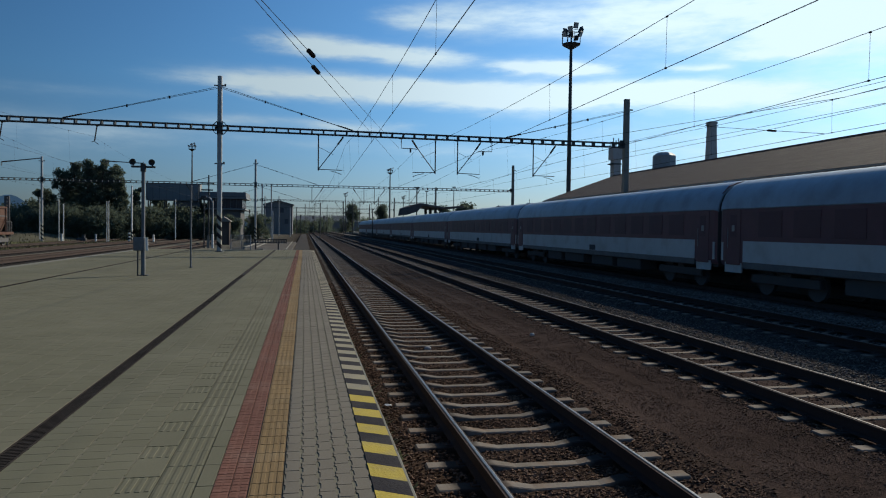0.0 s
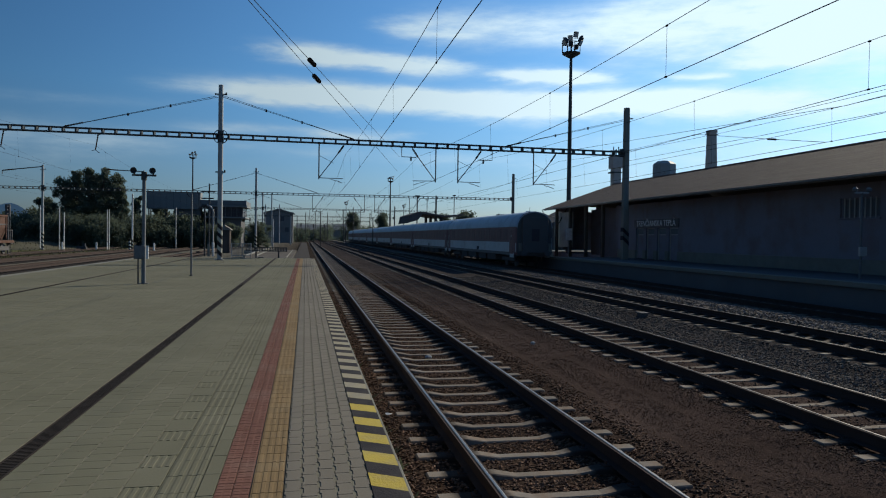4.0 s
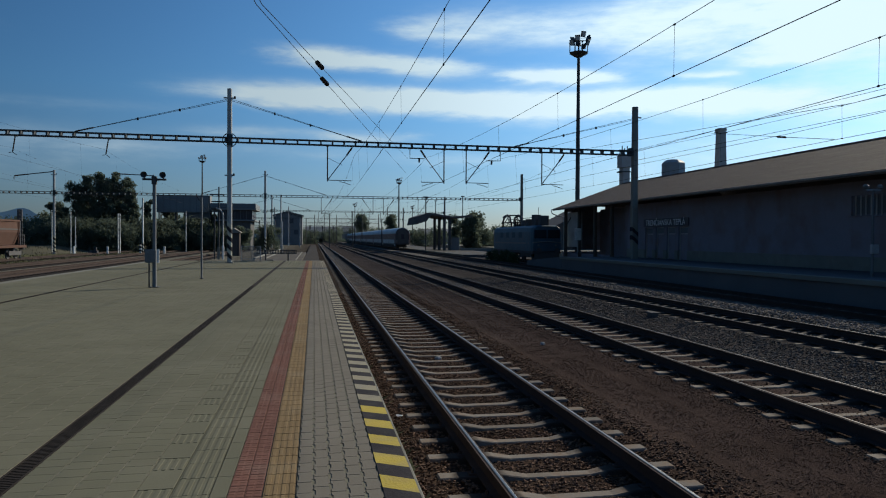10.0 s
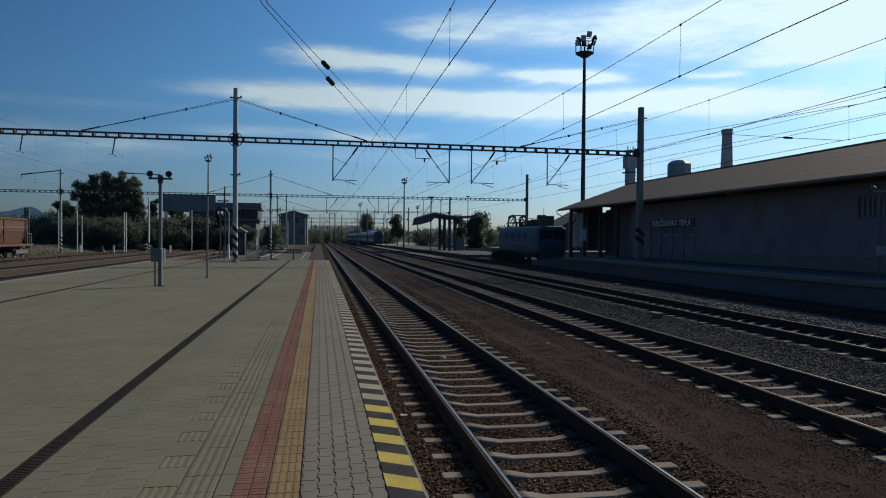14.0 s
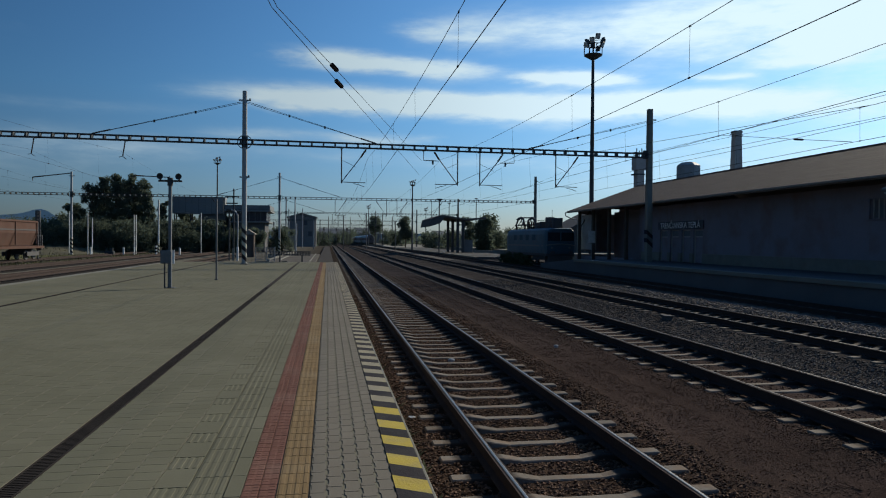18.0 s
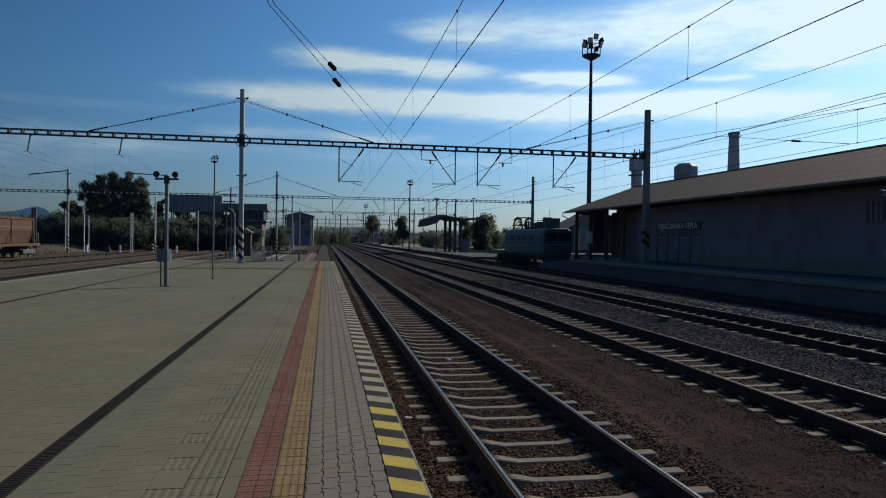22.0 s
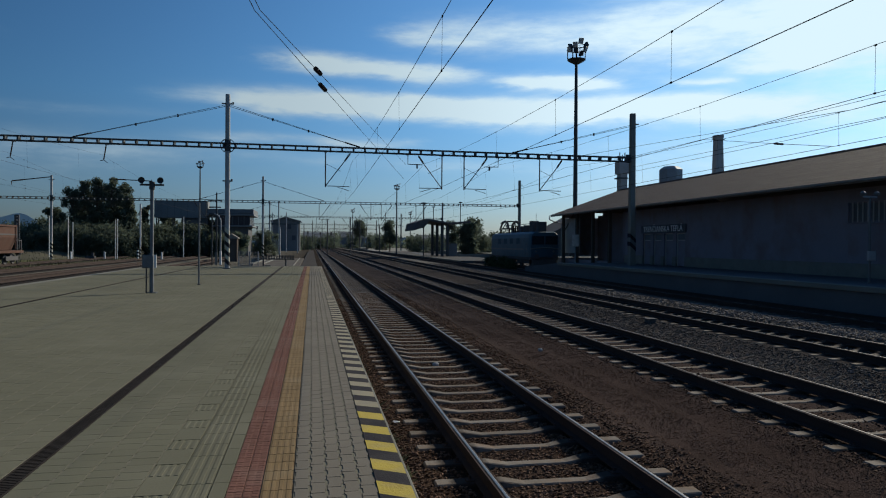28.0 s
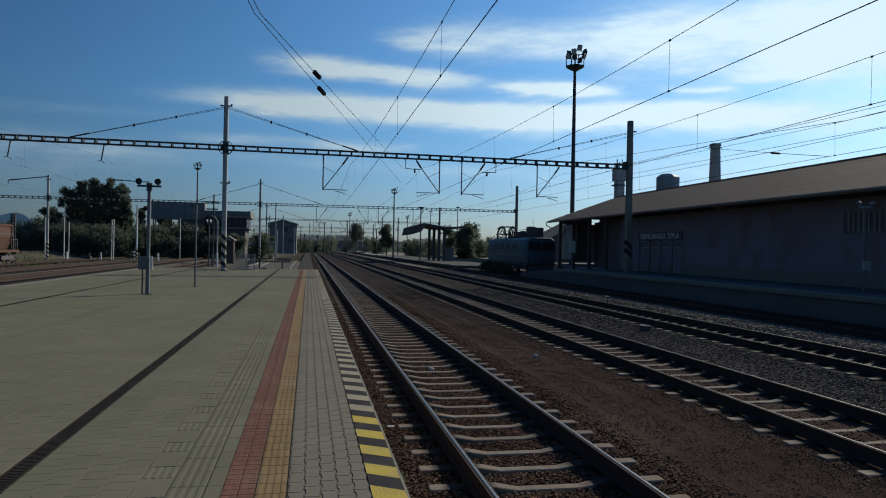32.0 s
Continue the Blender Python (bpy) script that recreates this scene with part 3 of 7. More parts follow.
def shade_rail_seats(m):
    """Rail shade painted into the sleeper colour, along with black grease and brake dust."""
    nt = m.node_tree
    N, L = nt.nodes.new, nt.links.new
    bsdf = nt.nodes["Principled BSDF"]
    base = bsdf.inputs["Base Color"].links[0].from_socket
    tc, sep, nz = N("ShaderNodeTexCoord"), N("ShaderNodeSeparateXYZ"), N("ShaderNodeTexNoise")
    L(tc.outputs["Object"], sep.inputs[0])
    nz.inputs["Scale"].default_value, nz.inputs["Detail"].default_value = 9.0, 4
    geo = N("ShaderNodeNewGeometry")
    L(geo.outputs["Position"], nz.inputs["Vector"])

    def math_(op, a, b):
        n = N("ShaderNodeMath")
        n.operation = op
        for k, v in enumerate((a, b)):
            if isinstance(v, (int, float)):
                n.inputs[k].default_value = v
            else:
                L(v, n.inputs[k])
        return n.outputs[0]

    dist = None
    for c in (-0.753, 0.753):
        # centred off the rail, on its shadow side
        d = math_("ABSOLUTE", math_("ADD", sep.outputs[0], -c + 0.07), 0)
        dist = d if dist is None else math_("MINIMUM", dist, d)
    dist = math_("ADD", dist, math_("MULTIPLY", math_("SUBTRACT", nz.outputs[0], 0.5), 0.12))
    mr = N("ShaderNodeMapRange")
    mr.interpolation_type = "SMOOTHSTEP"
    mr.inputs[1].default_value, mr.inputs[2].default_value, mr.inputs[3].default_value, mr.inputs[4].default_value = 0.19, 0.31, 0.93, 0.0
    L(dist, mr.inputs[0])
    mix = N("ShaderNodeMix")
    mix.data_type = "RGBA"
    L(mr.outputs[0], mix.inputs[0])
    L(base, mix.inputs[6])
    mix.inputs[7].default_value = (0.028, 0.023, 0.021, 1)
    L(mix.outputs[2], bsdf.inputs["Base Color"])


shade_rail_seats(SLEEPER)


def clip_geo(g, x, y):
    """Rail fastening: two plates with their bolts beside the rail foot."""
    for s in (-1, 1):
        g.box(x + s * 0.115 - 0.04, x + s * 0.115 + 0.04, y - 0.05, y + 0.05, -0.175, -0.15, 0.008)
        g.cyl((x + s * 0.115, y, -0.15), (x + s * 0.115, y, -0.115), 0.016, n=6)


SLEEPER_MESH, TIMBER_MESH, OILY_MESH = sleeper_mesh(SLEEPER), sleeper_mesh(WOOD_DARK), sleeper_mesh(TIMBER_OILY)


def track(at_x, y0, y1, first, singles, label, far=None, pitch=0.6, old=False, dull=False):
    """A track: two rails, the near sleepers one by one, the far ones as one piece."""
    tr = thing("railway_track", (at_x, 0, RAIL_Z), label, "railway track", "tracks of the station", "structure")
    for s in (-1, 1):
        r = part("rail", rail_geo(y0, y1), RAIL_SIDE, tr, at=(s * 0.753, 0, 0))
        part("rail_head", rail_top_geo(y0, y1), RAIL_SIDE if old else RAIL_WORN if dull else RAIL_TOP, r, "running surface polished by wheels")
    mesh, mat = (SLEEPER_MESH, SLEEPER) if not old else (TIMBER_MESH, WOOD_DARK) if at_x > 0 else (OILY_MESH, TIMBER_OILY)
    rest, clips = Geo(), Geo()
    k0 = math.floor((y0 - first) / pitch) + 1
    y = first + k0 * pitch
    rv, rf = [tuple(v.co) for v in SLEEPER_MESH.vertices], [tuple(p.vertices) for p in SLEEPER_MESH.polygons]
    rng = random.Random(int(at_x * 10))
    while y < (far or y1):
        m = Matrix.Translation((rng.uniform(-0.015, 0.015), y + rng.uniform(-0.012, 0.012), -0.175 + rng.uniform(-0.004, 0.004))) @ Matrix.Rotation(rng.uniform(-0.008, 0.008), 4, "Z")
        if singles[0] <= y <= singles[1]:
            part("sleeper", mesh, mat, tr, at=m)
        else:
            rest.add([m @ Vector(p) for p in rv], rf)
        if -2 < y < 40 and at_x > 0:
            for s in (-1, 1):
                clip_geo(clips, s * 0.753, y)
        y += pitch
    if rest.v:
        part("sleepers_far", rest, mat, tr, "far sleepers of the track", kind="stuff")
    if clips.v:
        part("rail_fastenings", clips, RAIL_SIDE, tr, "rusty rail fastenings", kind="stuff")
    return tr


track(TRACKS["one"], -12, 900, 6.15, (-3, 90), "straight track with polished rails on pale concrete sleepers", 260)
track(TRACKS["two"], -12, 900, 6.0, (2, 90), "straight track with concrete sleepers in rusty ballast", 260, dull=True)
track(TRACKS["three"], -12, 900, 6.3, (5, 80), "track with concrete sleepers in grey ballast", 260, dull=True)
track(TRACKS["four"], -60, 900, 6.2, (20, 60), "station track in the shade of the building", 260, old=True)
track(21.4, 61, 400, 62, (61, 70), "siding with a waiting blue locomotive", 140)
track(-12.4, -12, 500, 6, (30, 36), "track behind the platform", 120, old=True)
track(-17.6, 10, 700, 12, (40, 60), "dark track across the platform", 160, old=True)
track(-22.6, 10, 700, 12, (50, 70), "dark yard track", 160, old=True)
track(-28.6, 20, 700, 22, (66, 80), "yard track with a freight wagon on it", 160, old=True)


def ballast_bed(x, y0, y1, half=1.75):
    """Low bed of dark stone under a yard track."""
    g = Geo().along_y([(-half - 0.25, -0.27), (-half, -0.2), (half, -0.2), (half + 0.25, -0.27)], y0, y1)
    tagged(part("ballast_bed", g, BED_DARK, at=(x, 0, RAIL_Z)), "dark ballast bed under a yard track", "ballast", "ballast beds", kind="structure")


BED_DARK = surf("ballast_oily", (0.024, 0.02, 0.017), (0.015, 0.013, 0.011), 0.95, big=0.8, fine=12, bump=0.6, world=True)
for bed in (-12.4, -17.6, -22.6, -28.6):
    ballast_bed(bed, 8, 500, 1.45)


# ---- ballast stones ----
def stones(name, label, mat, areas, seed, smin, smax, clear=None):
    """Loose angular stones strewn over strips (x0, x1, y0, y1, count); density falls with y."""
    rng = np.random.RandomState(seed)
    base = np.array([(1, 0, 0), (-1, 0, 0), (0, 1, 0), (0, -1, 0), (0, 0, 1), (0, 0, -1)], float)
    tri = np.array([(0, 2, 4), (2, 1, 4), (1, 3, 4), (3, 0, 4), (2, 0, 5), (1, 2, 5), (3, 1, 5), (0, 3, 5)])
    V, F, o = [], [], 0
    for x0, x1, y0, y1, n, zz in areas:
        u = rng.rand(n)
        ys = y0 + (y1 - y0) * u ** 1.7
        xs = x0 + (x1 - x0) * rng.rand(n)
        for x, y in zip(xs, ys):
            if clear is not None and abs((y - clear + 0.3) % 0.6 - 0.3) < 0.1 and 1.15 < x < 3.65:
                continue
            s = rng.uniform(smin, smax) * np.array([rng.uniform(0.7, 1.2), rng.uniform(0.7, 1.2), rng.uniform(0.45, 0.8)])
            p = base * s * rng.uniform(0.75, 1.25, (6, 1))
            a, b = rng.rand(2) * 6.28
            ca, sa, cb, sb = math.cos(a), math.sin(a), math.cos(b * 0.15), math.sin(b * 0.15)
            p = p @ np.array([[ca, -sa, 0], [sa, ca, 0], [0, 0, 1]]) @ np.array([[1, 0, 0], [0, cb, -sb], [0, sb, cb]])
            V.append(p + (x, y, zz(x, y) + s[2] * 0.35))
            F.append(tri + o)
            o += 6
    me = bpy.data.meshes.new(name)
    me.from_pydata(np.concatenate(V).tolist(), [], np.concatenate(F).tolist())
    me.materials.append(mat)
    tagged(new(name, me), label, "ballast", kind="stuff")


gz = lambda x, y: ground_height(x, y)
stones("ballast_brown", "rust-brown crushed stone between and beside the rails", STONE_BROWN,
       [(0.75, 1.55, -9, 2.5, 1500, gz), (1.72, 3.08, -9, 2.5, 3200, gz), (3.25, 4.1, -9, 3, 1600, gz), (5.75, 8.6, -9, 6, 1800, gz), (0.75, 1.55, 2.5, 30, 12000, gz), (1.72, 3.08, 2.5, 34, 30000, gz), (3.25, 4.05, 3, 34, 11000, gz),
        (5.75, 6.25, 5, 36, 4200, gz), (6.4, 8.6, 6, 34, 5200, gz), (4.05, 4.3, 4, 28, 900, gz)], 3, 0.010, 0.027, 6.15)
stones("gravel_fine", "fine brown gravel between two tracks", STONE_FINE, [(4.05, 5.95, 3.2, 46, 70000, gz)], 6, 0.004, 0.011)
stones("gravel_strewn", "coarser stones strewn over the fine gravel", STONE_BROWN, [(4.05, 5.95, 3.2, 40, 2600, gz)], 16, 0.009, 0.02)
stones("ballast_grey_stone", "grey crushed stone between the tracks", STONE_GREY,
       [(8.3, 10.45, 7, 42, 17000, gz), (11.1, 12.4, 10, 40, 3000, gz), (12.98, 13.3, 12, 50, 900, gz)], 4, 0.016, 0.036)
stones("ballast_pale_stone", "pale heaped stone along the shaded track", STONE_PALE, [(12.95, 14.9, 12, 80, 11000, gz)], 8, 0.03, 0.055)

# ---- platform ----
def paver_block(x0, x1, y0, y1, g, c=0.0025, d=0.03, z=0.0):
    """One paving block: flat top, chamfered edge, sides down into the joint."""
    g.add([(x0, y0, z - d), (x1, y0, z - d), (x1, y1, z - d), (x0, y1, z - d),
           (x0 + c, y0 + c, z), (x1 - c, y0 + c, z), (x1 - c, y1 - c, z), (x0 + c, y1 - c, z)],
          [(4, 5, 6, 7), (0, 1, 5, 4), (1, 2, 6, 5), (2, 3, 7, 6), (3, 0, 4, 7)])


def notched_block(x0, x1, y0, y1, g, c=0.0025, d=0.03, z=0.0):
    """Interlocking block: its long sides step in at the middle."""
    s, ym = 0.009, (y1 - y0) / 4
    def ring(i, zz):
        return [(x0 + i, y0 + i, zz), (x1 - i - s, y0 + i, zz), (x1 - i - s, y0 + ym, zz), (x1 - i, y0 + ym + s, zz), (x1 - i, y1 - ym - s, zz),
                (x1 - i - s, y1 - ym, zz), (x1 - i - s, y1 - i, zz), (x0 + i, y1 - i, zz), (x0 + i, y1 - ym, zz), (x0 + i + s, y1 - ym - s, zz),
                (x0 + i + s, y0 + ym + s, zz), (x0 + i, y0 + ym, zz)]
    a, b = ring(0, z - d), ring(c, z)
    n = len(a)
    g.add(a + b, [tuple(range(n, 2 * n))] + [(k, (k + 1) % n, n + (k + 1) % n, n + k) for k in range(n)])


START = -7.92           # first row of single blocks, behind the viewer


def build_platform():
    body = Geo()
    body.box(LEFT_EDGE, EDGE - 0.05, -30, PLAT_END, -1.05, -0.011)
    plat = tagged(part("platform", body, JOINT), "paved station platform with coloured tactile strips", "platform", kind="structure")
    wall = Geo().box(EDGE - 0.05, EDGE - 0.01, -30, PLAT_END, -1.0, -0.13)
    part("platform_wall", wall, CONCRETE, plat, "concrete wall under the platform edge")
    # edge slabs, one metre each
    slab = Geo().box(0.432, EDGE, 0.004, 0.996, -0.13, 0.0, 0.012)
    slab_mesh = slab.mesh("edge_slab")
    slab_mesh.materials.append(PAVER_PALE)
    for k in range(-12, 50):
        part("edge_slab", slab_mesh, PAVER_PALE, plat, at=(0, k, 0))
    # slanted warning stripes
    for mat, off, ya, yb in ((YELLOW, 0.0, -8.0, 6.6), (YELLOW_WORN, 0.0, 6.6, 60), (BLACK, 0.25, -8.0, 60)):
        g = Geo()
        g.add([(0.434, 0.14, 0.0035), (0.654, 0, 0.0035), (0.654, 0.25, 0.0035), (0.434, 0.39, 0.0035),
               (0.434, 0.14, 0.0005), (0.654, 0, 0.0005), (0.654, 0.25, 0.0005), (0.434, 0.39, 0.0005)],
              [(0, 1, 2, 3), (4, 5, 1, 0), (5, 6, 2, 1), (6, 7, 3, 2), (7, 4, 0, 3)])
        me = g.mesh("warning_stripe")
        me.materials.append(mat)
        y = -8.0 + off + 0.36
        while y < PLAT_END - 0.3:
            if ya <= y < yb:
                part("warning_stripe", me, mat, plat, at=(0, y, 0))
            y += 0.5
    rng = random.Random(5)
    singles = {"paver": 0, "tactile_tile": 0, "red_tile": 0}

    def lay(name, mat, x0, cols, w, l, y0, y1, fn, tiles_near=(0, 0), gap=0.003, half=True, gapy=None, **kw):
        """Rows of blocks in columns; a near stretch is laid block by block."""
        g = Geo()
        gy = gap if gapy is None else gapy
        fn(gap / 2, w - gap / 2, gy / 2, l - gy / 2, g, **kw)
        me = g.mesh(name)
        me.materials.append(mat)
        v, f = [tuple(p.co) for p in me.vertices], [tuple(p.vertices) for p in me.polygons]
        rest = Geo()
        for c in range(cols):
            y = y0 + (l / 2 if half and c % 2 else 0)
            while y + l <= y1:
                dz = rng.uniform(-0.0006, 0.0006)
                p = (x0 + c * w, y, dz)
                if tiles_near[0] <= y <= tiles_near[1] and singles.get(name, 999) < 290:
                    part(name, me, mat, plat, at=p)
                    singles[name] += 1
                else:
                    rest.add([(a + p[0], b + p[1], q + p[2]) for a, b, q in v], f)
                y += l
        if rest.v:
            part(name + "_field", rest, mat, plat, kind="stuff")

    lay("paver", PAVER_EDGE, -0.108, 5, 0.108, 0.20, START, PLAT_END, notched_block, (3.6, 8.6), 0.0035)
    # ochre guidance tiles with ribs
    def ribbed(x0, x1, y0, y1, g, n=4, h=0.0035, **kw):
        paver_block(x0, x1, y0, y1, g, 0.002, 0.03, -h)
        step = (x1 - x0) / n
        for k in range(n):
            a = x0 + step * (k + 0.24)
            b = x0 + step * (k + 0.76)
            g.box(a, b, y0 + 0.003, y1 - 0.003, -h - 0.001, 0.0, 0.004)
    lay("tactile_tile", PAVER_YEL, -0.312, 1, 0.2, 0.2, START, PLAT_END, ribbed, (3.6, 30), 0.003, False, n=4, h=0.0028)

    def studs(x0, x1, y0, y1, g, **kw):
        paver_block(x0, x1, y0, y1, g, 0.002, 0.03, -0.0012)
        for a in range(2):
            for b in range(2):
                cx, cy = x0 + (x1 - x0) * (0.25 + 0.5 * a), y0 + (y1 - y0) * (0.25 + 0.5 * b)
                g.box(cx - 0.018, cx + 0.018, cy - 0.018, cy + 0.018, -0.003, 0.0004, 0.008)
    lay("red_tile", PAVER_RED, -0.526, 2, 0.105, 0.105, START, PLAT_END, studs, (3.8, 14), 0.002, False)
    lay("border_slab", PAVER, -0.632, 1, 0.106, 0.4, START, PLAT_END, paver_block, (0, 0), 0.003, False)
    lay("rib_tile", PAVER, -0.872, 1, 0.24, 0.32, START, PLAT_END, ribbed, (0, 0), 0.004, False, gapy=0.0012, n=4, h=0.004)
    # rib tiles and flat tiles by turns
    y, k = 1.86 - 15 * 0.645, 0
    g1, g2 = Geo(), Geo()
    while y < PLAT_END - 0.4:
        if k % 2 == 0:
            ribbed(-1.09, -0.876, y, y + 0.26, g1, n=4, h=0.004)
            y += 0.265
        else:
            paver_block(-1.09, -0.876, y, y + 0.375, g2, 0.002, 0.03, -0.001)
            y += 0.38
        k += 1
    part("rib_tiles", g1, PAVER, plat, kind="stuff")
    part("flat_tiles", g2, PAVER, plat, kind="stuff")
    lay("paver", PAVER, -1.885, 4, 0.1985, 0.165, START, PLAT_END, notched_block, (4.2, 9.0), 0.004, gapy=0.0014, c=0.0016)
    lay("border_slab", PAVER, -7.27, 1, 0.117, 0.4, START, PLAT_END, paver_block, (0, 0), 0.003, False)
    lay("paver", PAVER, -7.15, 25, 0.2045, 0.165, START, PLAT_END, notched_block, (0, 0), 0.003, gapy=0.001, c=0.0012)
    lay("paver", PAVER, -10.3, 14, 0.2045, 0.165, 8, PLAT_END, paver_block, (0, 0), 0.002, gapy=0.001, c=0.001)
    # sand in the joints
    for x0, x1, top in ((-0.106, 0.428, -0.0045), (-1.884, -1.092, -0.0026), (-7.149, -2.04, -0.0018)):
        part("joint_bed", Geo().box(x0, x1, START, PLAT_END, -0.02, top), JOINT, plat)
    # plain end of the paving behind the viewer and beyond
    back = Geo().box(LEFT_EDGE, 0.43, -30, START, -0.03, -0.002).box(LEFT_EDGE, -7.44, START, 8, -0.03, -0.002)
    part("paving_back", back, PAVER, plat)
    lip = Geo().box(LEFT_EDGE, -10.31, -30, PLAT_END, -0.2, 0.0, 0.015)
    part("edge_slab", lip, PAVER_PALE, plat, "pale edge slabs of the far side")
    end = Geo().box(LEFT_EDGE, 0.43, PLAT_END, PLAT_END + 0.3, -1.0, 0.0, 0.02)
    part("end_kerb", end, PAVER_PALE, plat, "pale kerb across the end of the platform")
    # slot drains
    for x0, x1 in ((-2.035, -1.889), (-7.43, -7.275)):
        dr = Geo()
        dr.box(x0, x1, -30, PLAT_END, -0.05, -0.0105)
        y = START
        drain = part("slot_drain", dr, DRAIN, plat, "dark iron slot drain")
        fr = Geo().box(x0 + 0.002, x0 + 0.014, START, PLAT_END, -0.03, -0.001).box(x1 - 0.014, x1 - 0.002, START, PLAT_END, -0.03, -0.001)
        part("frame", fr, DRAIN, drain)
        gr = Geo()
        while y < 24:
            gr.box(x0 + 0.014, x1 - 0.014, y, y + 0.02, -0.03, -0.004)
            y += 0.034
        part("grate_bars", gr, DRAIN, drain, kind="stuff")
    # dark path that runs on beyond the platform
    path = Geo().add([(-1.0, PLAT_END + 0.3, -0.02), (0.5, PLAT_END + 0.3, -0.02), (0.5, 58, -0.5), (-1.0, 58, -0.5),
                      (0.5, 230, -0.62), (-1.0, 230, -0.62)], [(0, 1, 2, 3), (3, 2, 4, 5)])
    tagged(part("service_path", path, CINDER), "dark asphalt path beyond the platform ramp", "path", kind="structure")


build_platform()

# ---- overhead line ----
GANTRY_Y = 45.3
BEAM_SLOPE = 0.0045    # the long beam falls a little towards the station
beam_z = lambda x: 7.385 - BEAM_SLOPE * x    # its under side


def striped_foot(parent, r, z0, n=8, h=0.27, square=None, pale=STRIPE_PALE):
    """Slanting black and pale bands round the foot of a mast."""
    lean = -0.9
    for k in range(n):
        g = Geo()
        if square:
            a, b = square
            g.loft([[(x, y, z0 + q * h + lean * x) for x, y in ((-a - 0.004, -b - 0.004), (a + 0.004, -b - 0.004), (a + 0.004, b + 0.004), (-a - 0.004, b + 0.004))] for q in (k, k + 1)])
        else:
            g.loft([[((r + 0.004) * math.cos(c), (r + 0.004) * math.sin(c), z0 + q * h + lean * (r + 0.004) * math.cos(c)) for c in [2 * math.pi * j / 18 for j in range(18)]] for q in (k, k + 1)])
        part("stripe", g, pale if k % 2 else BLACK, parent)


def round_mast(x, y, base, top, beam, r=0.15, stripes=True, label="grey steel catenary mast with a striped foot"):
    m = thing("catenary_mast", (x, y, base), label, "mast", "catenary masts")
    h = top - base
    shaft = Geo().lathe([(r, 0), (r, h * 0.75), (r * 0.95, h - 0.02), (r * 0.6, h)], 18)
    part("shaft", shaft, STEEL_GREY, m, smooth=True)
    part("foot", Geo().box(-0.24, 0.24, -0.24, 0.24, -0.3, 0.06, 0.03), CONCRETE, m)
    if stripes:
        striped_foot(m, r, 0.3)
    # ring where the beam passes
    zb = beam - base + 0.16
    ring = Geo()
    rr = [(0.40, -0.06), (0.44, -0.06), (0.44, 0.06), (0.40, 0.06)]
    pts = []
    for k in range(20):
        a = 2 * math.pi * k / 20
        pts.append([(q * math.cos(a), b, zb + q * math.sin(a)) for q, b in rr])
    ring.loft(pts + [pts[0]], caps=False)
    part("beam_ring", ring, STEEL_DARK, m)
    part("collar", Geo().cyl((0, 0, zb - 0.35), (0, 0, zb + 0.35), r + 0.03, n=16), STEEL_DARK, m)
    for z, w in ((h - 0.62, 0.36), (h * 0.5, 0.30)):
        part("crossarm", Geo().box(-w, w, -0.05, 0.05, z, z + 0.07, 0.01).box(w - 0.1, w, -0.06, 0.06, z + 0.07, z + 0.15, 0.01), STEEL_DARK, m)
    return m


def square_mast(x, y, base, top, label="slim grey concrete catenary mast beside the station building"):
    m = thing("catenary_mast", (x, y, base), label, "mast", "catenary masts")
    h = top - base
    rings = []
    for z, s in ((0, 0.21), (h, 0.165)):
        c = 0.03
        rings.append([(-s, -s + c, z), (-s + c, -s, z), (s - c, -s, z), (s, -s + c, z), (s, s - c, z), (s - c, s, z), (-s + c, s, z), (-s, s - c, z)])
    part("shaft", Geo().loft(rings), CONCRETE, m)
    striped_foot(m, 0, 1.15, 3, 0.28, (0.206, 0.206), STEEL_MID)
    part("bracket", Geo().box(-0.45, 0.2, -0.1, 0.1, 7.25 - base, 7.8 - base, 0.02), STEEL_DARK, m)
    part("crossarm", Geo().box(0.1, 0.45, -0.05, 0.05, h - 0.75, h - 0.67, 0.01), STEEL_DARK, m)
    return m


def beam(y, x0, x1, z, detail, label, fall=0.0):
    """Two flanges with short posts between, like a ladder on its side."""
    b = thing("gantry_beam", (x0, y, z), label, "gantry beam", "gantry beams")
    b.matrix_basis = b.matrix_basis @ Matrix.Rotation(math.atan(fall), 4, "Y")
    w = x1 - x0
    for dy in (-0.18, 0.18):
        for dz in (0.0, 0.27):
            part("flange", Geo().box(0, w, dy - 0.045, dy + 0.045, dz, dz + 0.06, 0.006), STEEL_DARK, b)
    post = Geo().box(-0.05, 0.05, -0.2, 0.2, 0.055, 0.275, 0.006)
    n = int(w / 0.72)
    if detail:
        me = post.mesh("strut")
        me.materials.append(STEEL_DARK)
        for k in range(n + 1):
            part("strut", me, STEEL_DARK, b, at=(0.05 + k * (w - 0.1) / n, 0, 0))
    else:
        g = Geo()
        for k in range(n + 1):
            g.add([(x + 0.05 + k * (w - 0.1) / n, yy, zz) for x, yy, zz in post.v], post.f)
        part("struts", g, STEEL_DARK, b, kind="stuff")
    return b


